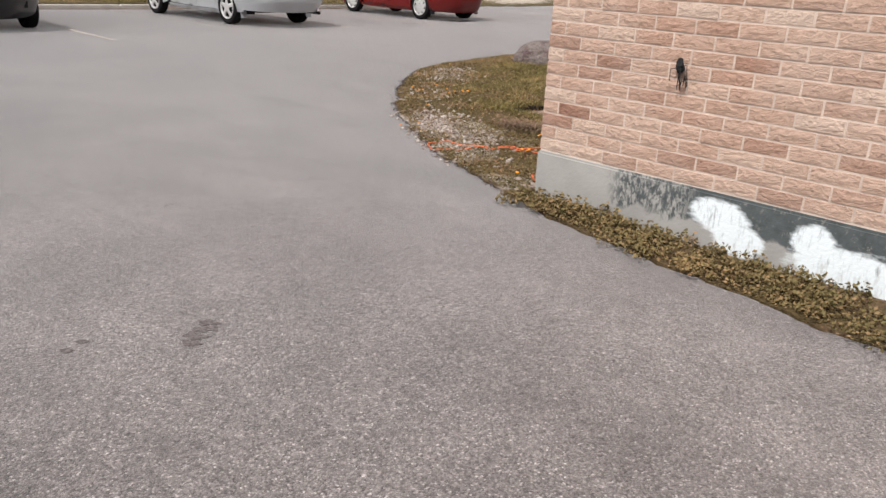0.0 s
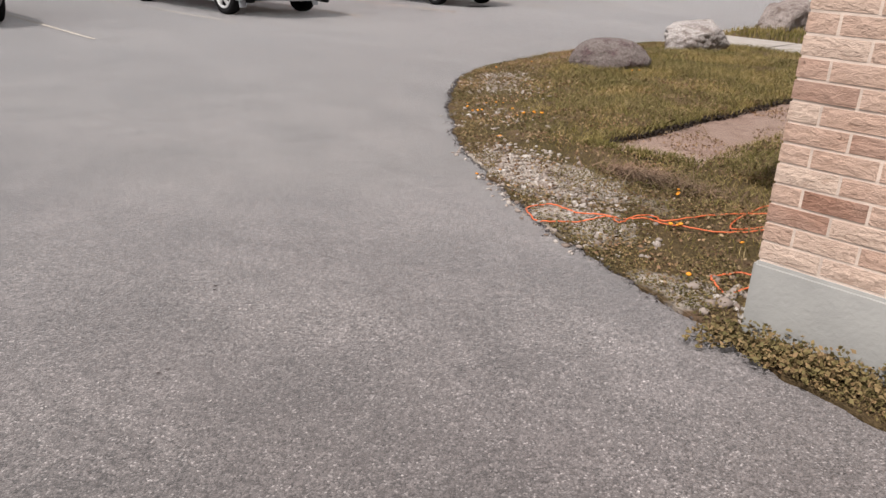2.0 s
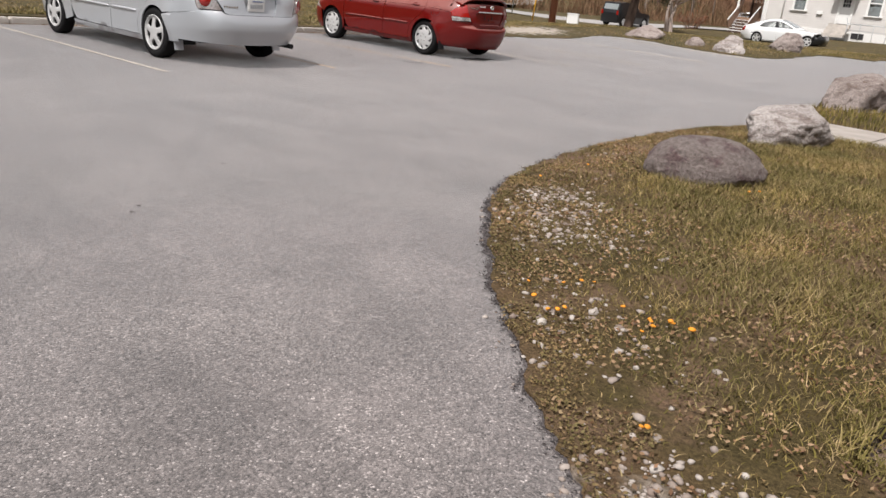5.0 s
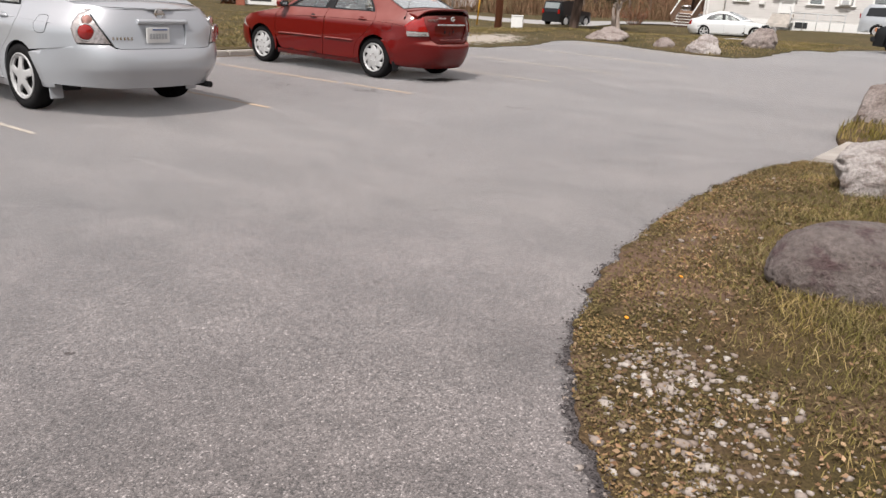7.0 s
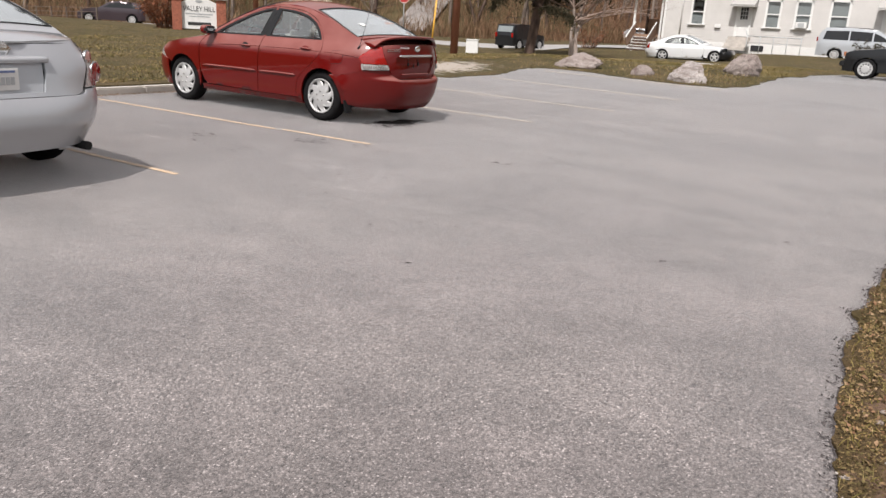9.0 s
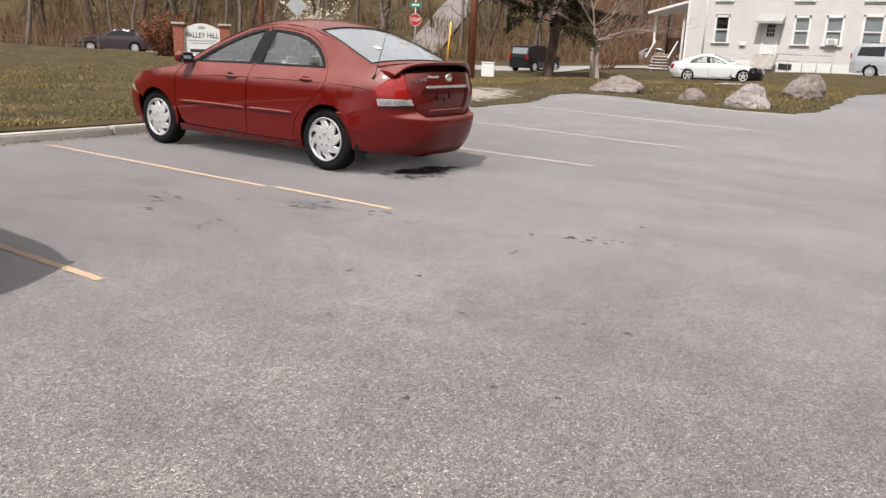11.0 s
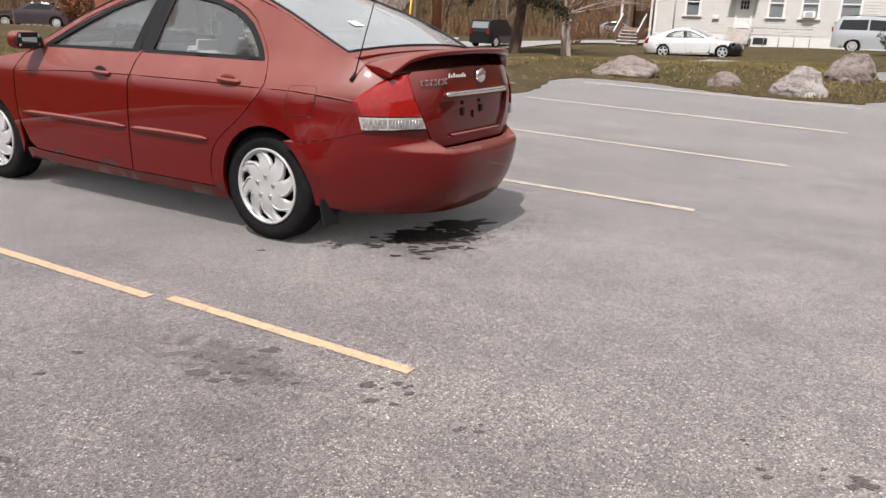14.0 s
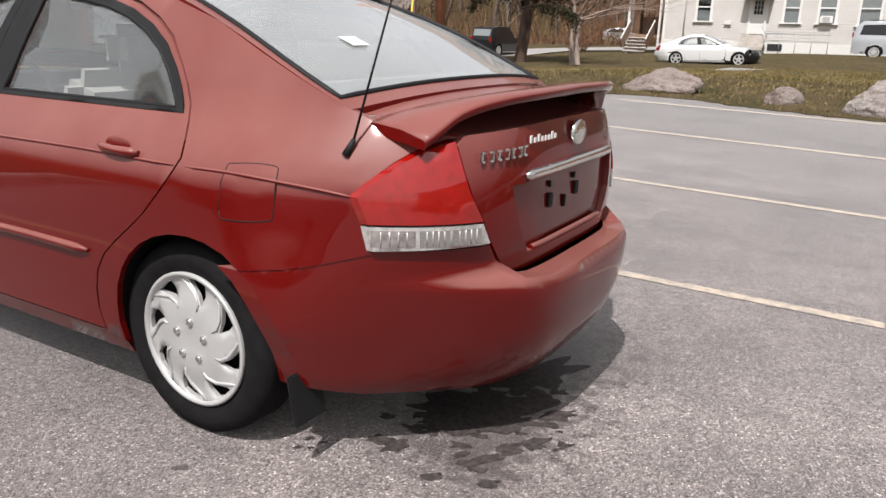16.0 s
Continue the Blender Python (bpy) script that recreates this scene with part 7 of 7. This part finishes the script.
blades("dead_grass", "straw-coloured dead grass among the green", dry, dhs, 0.0019, DRY_GRASS, 2, 2.0)

pts = []
while len(pts) < 14000:
    x, y = g.uniform(-9.2, -4), g.uniform(14.9, 25)
    if inside((x, y), FAR_EDGE + [(2, 14.88)]):
        pts.append((x, y, 0.05 + swell(y)))
blades("rough_grass", "rough olive grass beyond the walk", pts, [0.09] * len(pts), 0.007, GRASS, 3)

LAWN = RAGGED + [(60, 90), (-70, 90), (-110, 60), (-110, -40)]
pts, hs, dry, dhs = [], [], [], []
while len(pts) + len(dry) < 128000:
    u = g.random()
    if u < 0.45:
        x, y = -19.6 - 14 * g.random() ** 1.6, g.uniform(3, 27)
    elif u < 0.72:
        x, y = g.uniform(-24, -12.9), g.uniform(24, 46)
    else:
        x, y = g.uniform(-45, -10), g.uniform(20, 60)
    if not inside((x, y), LAWN):
        continue
    k = noise.noise((x * 0.55, y * 0.55, 5)) + 0.6 * noise.noise((x * 1.9, y * 1.9, 7))
    island = x > -18 and 24 < y < 40
    if g.random() > 0.62 + 0.7 * k + (0.3 if island else 0):
        continue
    sandy = math.exp(-(((x + 19.3) / 0.9) ** 2 + ((y - 23.0) / 2.0) ** 2))
    if g.random() < sandy * 0.9:
        continue
    z = lawn_height(x, y)
    t = 0.034 + 0.045 * max(0, k) + (0.006 if island else 0)
    if g.random() < 0.55 - 0.35 * k:
        dry.append((x, y, z))
        dhs.append(t)
    else:
        pts.append((x, y, z))
        hs.append(t)
blades("lawn_grass", "thin olive grass on the dry lawn", pts, hs, 0.0055, GRASS, 4, 1.3)
blades("lawn_straw", "straw-coloured winter grass on the lawn", dry, dhs, 0.0055, DRY_GRASS, 5, 2.0)


def leaves(name, label, centres, size, material, seed, flat=0.6, category="plant"):
    """Small folded leaves, one mesh: centres are (x, y, z)."""
    g = np.random.default_rng(seed)
    c = np.asarray(centres, float)
    n = len(c)
    d = g.normal(0, 1, (n, 3)) * (1, 1, flat)
    d /= np.linalg.norm(d, axis=1)[:, None]
    e = np.cross(d, g.normal(0, 1, (n, 3)))
    e /= np.linalg.norm(e, axis=1)[:, None]
    s = size * g.uniform(0.6, 1.4, n)[:, None]
    v = np.stack([c - d * s, c + e * s * 0.6 - d * s * 0.2, c + d * s, c - e * s * 0.6 - d * s * 0.2], 1).reshape(-1, 3)
    k = np.arange(n)[:, None] * 4
    f = np.concatenate([k + [[0, 1, 2]], k + [[0, 2, 3]]], 1).reshape(-1, 3)
    return tagged(raw_mesh(name, v, f, material), label, category, kind="stuff")


# sod torn back along the bed, its dark roots showing
g2 = np.random.default_rng(77)
sod, fringe = [], []
for a, b in zip(((-5.80, 6.70), (-5.74, 8.8), (-5.80, 6.68)), ((-5.74, 8.8), (-5.62, 11.9), (-5.05, 6.83))):
    for _ in range(1500):
        q = g2.random()
        x, y = a[0] + (b[0] - a[0]) * q, a[1] + (b[1] - a[1]) * q
        w = 0.05 * noise.noise((x * 5, y * 5, 6))
        x, y = x + 0.02 + w + g2.normal(0, 0.012), y + w + g2.normal(0, 0.012)
        sod.append((x, y, g2.uniform(0.005, 0.055)))
        if g2.random() < 0.5:
            fringe.append((x - 0.02 + g2.normal(0, 0.03), y + g2.normal(0, 0.03), 0.05))
leaves("sod_edge", "dark torn sod and roots round the earth bed", sod, 0.012, plain("black_soil", (0.035, 0.024, 0.018), 0.95, spread=0.4, scale=50), 12, 1.0, "soil")
blades("sod_fringe", "grass hanging over the torn sod", fringe, [0.05] * len(fringe), 0.003, GRASS, 13, 1.6)
tangle = [(-5.05 + g2.normal(0, 0.14), 6.22 + g2.normal(0, 0.06), turf_height(-5.05, 6.2)) for _ in range(900)] + [(-4.8 + g2.normal(0, 0.12), 6.22 + g2.normal(0, 0.06), 0.05) for _ in range(500)]
blades("dead_weeds", "tangle of dead reddish-brown weed stems", tangle, [0.06] * len(tangle), 0.0025, blade_material("dead_stem", (0.16, 0.10, 0.075), (0.24, 0.16, 0.125), (0.10, 0.06, 0.045)), 14, 2.4, "weeds")

# weeds along the foot of the wall, and low clover at the drive's edge
pts = []
r = random.Random(8)
for _ in range(190):
    x = -3.95 + 2.9 * r.random()
    y0 = 4.42 if x > -2.2 else 4.55 if x > -3.2 else 4.70
    y = y0 + (4.84 - y0) * r.random() + 0.03
    h = r.uniform(0.04, 0.115) * (1.15 if -3.75 < x < -3.35 else 0.95)
    w = r.uniform(0.05, 0.10)
    for _ in range(75):
        a, q = r.uniform(0, 6.28), math.sqrt(r.random())
        pts.append((x + w * q * math.cos(a), min(4.868, y + w * q * math.sin(a)), 0.02 + h * (1 - 0.6 * q * q) * r.random() ** 0.6))
leaves("wall_weeds", "bushy brown-green weeds along the wall's foot", pts, 0.0095, WEED, 4)
pts = []
for _ in range(34000):
    i = r.randrange(8, len(NEAR_EDGE) - 1)
    x, y = NEAR_EDGE[i]
    q = abs(r.gauss(0, 0.35))
    x, y = x + q * r.uniform(0.2, 1.0) + r.gauss(0, 0.04), y + q * r.uniform(-0.1, 0.9) + r.gauss(0, 0.04)
    if inside((x, y), NEAR_LAWN) and noise.noise((x * 3, y * 3, 9)) > -0.12:
        pts.append((x, y, turf_height(x, y) + r.uniform(0.002, 0.022)))
for _ in range(20000):
    x, y = r.uniform(-5.6, -4.0), r.uniform(4.95, 6.8)
    if inside((x, y), NEAR_LAWN) and noise.noise((x * 2.4, y * 2.4, 4)) > -0.05 and not inside((x, y), DIRT_PATCH):
        pts.append((x, y, turf_height(x, y) + r.uniform(0.003, 0.035)))
for _ in range(26000):
    i = r.randrange(48, len(NEAR_EDGE) - 1)
    x, y = NEAR_EDGE[i]
    q = r.random()
    x, y = x + 0.02 + 0.85 * q + r.gauss(0, 0.03), y + r.uniform(-0.15, 0.15)
    green = noise.noise((x * 4, y * 4, 19)) + 0.7 * noise.noise((x * 11, y * 11, 23)) + (0.30 if q < 0.28 else -0.05)
    if green > 0.05 and inside((x, y), NEAR_LAWN):
        pts.append((x, y, turf_height(x, y) + r.uniform(0.002, 0.026)))
litter = []
while len(litter) < 15000:
    x, y = r.uniform(-9.1, -4.0), r.uniform(5.0, 12.5)
    if inside((x, y), NEAR_LAWN) and noise.noise((x * 2.1, y * 2.1, 14)) > -0.1 and (y < 9.5 or x < -8.0 or r.random() < 0.3):
        litter.append((x, y, turf_height(x, y) + r.uniform(0.004, 0.03) if not inside((x, y), DIRT_PATCH) else 0.02))
for _ in range(3500):
    litter.append((-19.08 + abs(r.gauss(0, 0.09)), r.uniform(2, 19), 0.008 + r.random() * 0.012))
leaves("leaf_litter", "brown leaf scraps and straw caught in the turf", litter, 0.0095, blade_material("leaf_scrap", (0.20, 0.12, 0.075), (0.10, 0.055, 0.035), (0.30, 0.21, 0.14), (0.14, 0.075, 0.045)), 21, 0.35, "litter")
leaves("clover", "low clover and weeds at the drive's edge", pts, 0.0062, WEED, 6, 0.5)
pts = []
for _ in range(14000):
    x, y = FINE_EDGE[r.randrange(100, len(FINE_EDGE))]
    if r.random() < 0.25 + 0.75 * math.exp(-(((y - 7.7) / 0.8) ** 2)):
        pts.append((x + r.gauss(-0.012, 0.019), y + r.gauss(0.006, 0.019), 0.005 + r.random() * 0.007))
leaves("asphalt_crumbs", "dark crumbled asphalt along the drive's ragged edge", pts, 0.0062, plain("asphalt_crumb", (0.075, 0.064, 0.063), 0.9, spread=0.4, scale=40), 7, 0.2, "rubble")
me = bpy.data.meshes.new("broken_edge")
bm = bmesh.new()
r = random.Random(31)
prev = None
LIP = FINE_EDGE[130:]
for i, (x, y) in enumerate(LIP):
    a, b = LIP[max(i - 2, 0)], LIP[min(i + 2, len(LIP) - 1)]
    d = Vector((b[0] - a[0], b[1] - a[1])).normalized()
    worn = math.exp(-(((y - 7.7) / 0.8) ** 2))
    w0 = (0.004 + 0.028 * worn) * max(0.1, 0.8 + 1.6 * noise.noise((x * 13, y * 13, 4)) + 0.9 * noise.noise((x * 40, y * 40, 2))) + r.uniform(0, 0.006)
    row = (bm.verts.new((x + d.y * 0.02, y - d.x * 0.02, 0.005)), bm.verts.new((x - d.y * w0, y + d.x * w0, 0.005)))
    if prev:
        bm.faces.new((prev[0], row[0], row[1], prev[1]))
    prev = row
bm.to_mesh(me)
bm.free()
me.materials.append(bpy.data.materials["asphalt_crumb"])
tagged(new("broken_edge", me), "dark broken lip of the asphalt", "asphalt", kind="structure")

# rubber and dirt scraps on the lot
scrap = thing("wall_fixture", "black withered cable stub hanging from the bricks", "cable stub", pose(-3.09, WALL_Y - 0.012, 0.842))
bm = bmesh.new()
bmesh.ops.create_icosphere(bm, subdivisions=2, radius=1)
for v in bm.verts:
    v.co = Vector((v.co.x * 0.020, v.co.y * 0.016, v.co.z * 0.034)) * (1 + 0.5 * noise.noise(v.co * 3))
part("tuft", bm, BLACK, scrap)
r = random.Random(5)
for i in range(9):
    a = r.uniform(-1, 1)
    part("strand", tube([(0.01 * a, -0.005, -0.01), (0.045 * a, -0.02, -0.015 + 0.03 * r.random()), (0.05 * a, -0.015, -0.03 - 0.04 * r.random()), (0.045 * a + 0.01 * r.uniform(-1, 1), -0.008, -0.06 - 0.05 * r.random())], 0.0022, 5), BLACK, scrap)


# ---- trees ----
def limb(out, p, d, length, r0, depth, rnd, kids, spread, droop=0.0):
    """Adds tapered limb segments (a, b, r0, r1) to out."""
    n = 4
    a = Vector(p)
    d = Vector(d).normalized()
    for i in range(n):
        d = (d + Vector((rnd.gauss(0, 0.12), rnd.gauss(0, 0.12), rnd.gauss(0, 0.08) - droop))).normalized()
        b = a + d * (length / n)
        ra, rb = r0 * (1 - 0.75 * i / n), r0 * (1 - 0.75 * (i + 1) / n)
        out.append((a.copy(), b.copy(), ra, rb))
        if depth > 0 and i > 0:
            for _ in range(kids):
                e = (d + Vector((rnd.uniform(-1, 1), rnd.uniform(-1, 1), rnd.uniform(-0.3, 0.7))) * spread).normalized()
                limb(out, a.lerp(b, rnd.random()), e, length * rnd.uniform(0.35, 0.6), rb * 0.6, depth - 1, rnd, kids, spread, droop)
        a = b


def limbs_mesh(segs, n=5):
    vs, fs = [], []
    for a, b, r0, r1 in segs:
        d = (b - a).normalized()
        s = d.orthogonal().normalized()
        t = d.cross(s)
        k = len(vs)
        for c, r in ((a, r0), (b, r1)):
            for i in range(n):
                q = 2 * math.pi * i / n
                vs.append(c + (s * math.cos(q) + t * math.sin(q)) * r)
        fs += [(k + i, k + (i + 1) % n, k + n + (i + 1) % n, k + n + i) for i in range(n)]
    return vs, fs


def limbs_part(name, segs, material, parent, n=5, label=""):
    v, f = limbs_mesh(segs, n)
    ob = raw_mesh(name, v, f, material)
    ob.data.shade_smooth()
    ob.parent = parent
    if label:
        tagged(ob, label)
    return ob


rnd = random.Random(17)
orn = thing("ornamental_tree", "bare many-stemmed tree with pale grey trunk", "tree", pose(-27.0, 46.4, lawn_height(-27.0, 46.4)))
trunk, crown = [], []
for a, lean in ((0.4, 0.10), (2.6, 0.16), (4.4, 0.12)):
    p = Vector((0.16 * math.cos(a), 0.16 * math.sin(a), -0.1))
    d = Vector((lean * math.cos(a), lean * math.sin(a), 1))
    limb(trunk, p, d, 2.6, 0.13, 0, rnd, 0, 0)
    e = trunk[-1][1]
    for _ in range(6):
        limb(crown, trunk[-1 - rnd.randrange(2)][1], (rnd.uniform(-1, 1), rnd.uniform(-1, 1), rnd.uniform(0.15, 0.9)), rnd.uniform(2.6, 4.0), 0.06, 2, rnd, 2, 0.8)
limbs_part("trunk", [(a, b, r0, max(r1, 0.075)) for a, b, r0, r1 in trunk], PALE_BARK, orn, 8, "pale grey stems")
limbs_part("crown", crown, PALE_TWIG, orn, 4, "fine bare branches")

con = thing("drooping_spruce", "dark drooping spruce with a bare lower trunk", "tree", pose(-29.9, 46.85, lawn_height(-29.9, 46.85)))
trunk = []
limb(trunk, (0, 0, -0.2), (0.03, 0, 1), 11.0, 0.30, 0, random.Random(3), 0, 0)
limbs_part("trunk", [(a, b, r0, r1) for a, b, r0, r1 in trunk], DARK_BARK, con, 10, "dark rough trunk")
segs, sprays = [], []
rnd = random.Random(23)
for i in range(54):
    z = 2.4 + 7.5 * i / 54
    a = rnd.uniform(0, 6.28)
    ln = (3.5 - 0.25 * (z - 2.4)) * rnd.uniform(0.7, 1.1)
    mine = []
    limb(mine, (0, 0, z), (math.cos(a), math.sin(a), 0.25), ln, 0.055, 1, rnd, 1, 0.5, 0.05)
    segs += mine
    for s0, s1, _, _ in mine:
        for _ in range(30):
            p = s0.lerp(s1, rnd.random())
            if math.hypot(p.x, p.y) > 0.7:
                hang = rnd.uniform(0.1, 1.0) * rnd.random() ** 0.7
                for q in range(4):
                    sprays.append((p.x + rnd.gauss(0, 0.06), p.y + rnd.gauss(0, 0.06), p.z - hang * q / 4))
limbs_part("bough_work", segs, DARK_BARK, con, 4)
lv = leaves("foliage", "dark hanging needle sprays", sprays, 0.055, NEEDLE, 9, 2.5, "")
lv.parent = con
for key in ("kind", "category"):
    if key in lv:
        del lv[key]


def bush(name, label, x, y, w, h, material, seed, count, twigs=26):
    rnd = random.Random(seed)
    ob = thing(name, label, "bush", pose(x, y, land(x, y)))
    segs, pts = [], []
    for _ in range(twigs):
        a = rnd.uniform(0, 6.28)
        limb(segs, (0.15 * w * math.cos(a), 0.15 * w * math.sin(a), -0.05), (0.5 * math.cos(a) * w / h, 0.5 * math.sin(a) * w / h, 1), h * rnd.uniform(0.6, 1.0), 0.02, 1, rnd, 1, 0.5)
    limbs_part("stem_work", segs, TWIG, ob, 3)
    for _ in range(count):
        s = segs[rnd.randrange(len(segs))]
        p = s[0].lerp(s[1], rnd.random())
        pts.append((p.x + rnd.gauss(0, 0.07), p.y + rnd.gauss(0, 0.07), max(0.05, p.z + rnd.gauss(0, 0.06))))
    lv = leaves("foliage", "small leaves", pts, 0.055, material, seed, 1.0, "")
    lv.parent = ob
    for key in ("kind", "category"):
        if key in lv:
            del lv[key]
    return ob


bush("rust_bush", "dense rust-brown bush beside the entrance sign", -43.6, 33.4, 1.7, 1.75, RUST_LEAF, 3, 4200, 40)
bush("blossom_tree", "small tree with white spring blossom", -48.6, 48.9, 2.6, 4.2, BLOSSOM, 5, 2200, 30)
bush("shrub", "small dark clipped shrub before the minivan", -13.9, 53.7, 0.9, 1.0, NEEDLE, 7, 1500, 20)
bush("dry_shrub", "brown dry shrub by the street", -32.5, 60.5, 2.0, 1.5, RUST_LEAF, 13, 500, 40)

# ---- wooded hill ----
def wooded(x, y):
    return max((y - 66) * 0.62 - (x + 36) * 0.78, (y - 88) * 1.0)


rnd = random.Random(41)
segs, pale = [], []
count = 0
while count < 430:
    x, y = rnd.uniform(-125, 20), rnd.uniform(22, 160)
    w = wooded(x, y)
    if not 13 < w < 75 or rnd.random() < (w - 13) / 90:
        continue
    if min(math.hypot(x + a, y - b) for a, b in ((52, 60), (60, 82), (66, 100), (56, 71), (63, 91))) < 4.0:
        continue
    z = land(x, y)
    h, r0 = rnd.uniform(9, 16), rnd.uniform(0.09, 0.26)
    to = segs if rnd.random() < 0.7 else pale
    limb(to, (x, y, z - 0.3), (rnd.gauss(0, 0.06), rnd.gauss(0, 0.06), 1), h, r0, 0, rnd, 0, 0)
    for _ in range(9):
        k = rnd.uniform(0.12, 0.9)
        a = rnd.uniform(0, 6.28)
        limb(to, (x, y, z + h * k), (math.cos(a), math.sin(a), rnd.uniform(0.1, 0.9)), rnd.uniform(1.2, 3.6), r0 * 0.3, 1, rnd, 1, 0.7)
    count += 1
for nm, s, m in (("woodland", segs, BARK), ("woodland_dark", pale, DARK_BARK)):
    v, f = limbs_mesh(s, 4)
    ob = raw_mesh(nm, v, f, m)
    ob.data.shade_smooth()
    tagged(ob, "bare grey-brown trees on the hillside", "woods", kind="stuff")
pts, hs = [], []
while len(pts) < 60000:
    x, y = rnd.uniform(-110, 15), rnd.uniform(22, 135)
    w = wooded(x, y)
    if 11 < w < 45 and noise.noise((x * 0.12, y * 0.12, 3)) > -0.25 and rnd.random() < 1.2 - w / 45:
        if min(math.hypot(x + a, y - b) for a, b in ((52, 60), (60, 82), (66, 100), (56, 71), (63, 91))) > 3.5:
            pts.append((x, y, land(x, y) - 0.1))
            hs.append(rnd.uniform(0.5, 2.6))
blades("brushwood", "tangled brown brushwood under the trees", pts, hs, 0.022, blade_material("brush_twig", (0.095, 0.050, 0.030), (0.14, 0.080, 0.050), (0.20, 0.125, 0.082), (0.07, 0.048, 0.022)), 8, 0.8, "brush")

# ---- bricks of the near wall ----
def brick_mesh(length, seed):
    """One rock-faced brick, its face roughly split."""
    r = random.Random(seed)
    bm = bmesh.new()
    h, nx, nz = 0.0575, 5 if length > 0.12 else 3, 3
    grid = []
    for j in range(nz):
        row = []
        for i in range(nx):
            edge = i in (0, nx - 1) or j in (0, nz - 1)
            row.append(bm.verts.new((length * (i / (nx - 1) - 0.5), -0.0018 if edge else -r.uniform(0.0034, 0.0050), h * (j / (nz - 1) - 0.5))))
        grid.append(row)
    for j in range(nz - 1):
        for i in range(nx - 1):
            bm.faces.new((grid[j][i], grid[j][i + 1], grid[j + 1][i + 1], grid[j + 1][i]))
    rim = grid[0] + [row[-1] for row in grid[1:]] + grid[-1][-2::-1] + [row[0] for row in grid[-2:0:-1]]
    back = [bm.verts.new((v.co.x, 0.012, v.co.z)) for v in rim]
    for i in range(len(rim)):
        k = (i + 1) % len(rim)
        bm.faces.new((rim[i], back[i], back[k], rim[k]))
    me = bpy.data.meshes.new("brick")
    bm.to_mesh(me)
    bm.free()
    me.materials.append(BRICK)
    return me


stretchers = [brick_mesh(0.194, i) for i in range(7)]
halves = [brick_mesh(0.092, 50 + i) for i in range(4)]
r = random.Random(6)
near = 0
rest_v, rest_f = [], []
for c in range(46):
    z = BASE_Z + 0.006 + COURSE * (c + 0.5)
    x = CORNER_X + 0.0
    first = True
    while x < CORNER_X + 13.8:
        half = first and c % 2 == 1
        me = r.choice(halves if half else stretchers)
        ln = 0.092 if half else 0.194
        if c < 20 and x < CORNER_X + 3.0:
            b = new("brick", me)
            b.parent = wall
            b.location = (x + ln / 2, WALL_Y + 0.004 + r.uniform(-0.0015, 0.0015), z)
            b.rotation_euler = (r.uniform(-0.01, 0.01), r.uniform(-0.006, 0.006), r.uniform(-0.01, 0.01))
            near += 1
        else:
            k = len(rest_v)
            y0, y1 = WALL_Y - 0.002, WALL_Y + 0.02
            rest_v += [(x, y0, z - 0.029), (x + ln, y0, z - 0.029), (x + ln, y0, z + 0.029), (x, y0, z + 0.029), (x, y1, z - 0.029), (x + ln, y1, z - 0.029), (x + ln, y1, z + 0.029), (x, y1, z + 0.029)]
            rest_f += [(k, k + 1, k + 2, k + 3), (k, k + 4, k + 5, k + 1), (k + 3, k + 2, k + 6, k + 7), (k, k + 3, k + 7, k + 4), (k + 1, k + 5, k + 6, k + 2)]
        x += ln + 0.010
        first = False
FAR_BRICK = Nodes("far_brick")
FAR_BRICK = FAR_BRICK.done(FAR_BRICK.ramp(FAR_BRICK.island(), (0.0, (0.28, 0.15, 0.10)), (0.2, (0.39, 0.25, 0.188)), (0.6, (0.44, 0.306, 0.24)), (1.0, (0.47, 0.34, 0.27))), 0.93)
ob = raw_mesh("upper_bricks", rest_v, rest_f, FAR_BRICK)
ob.parent = wall
tagged(ob, "tan and pink bricks higher up and farther along", kind="stuff")
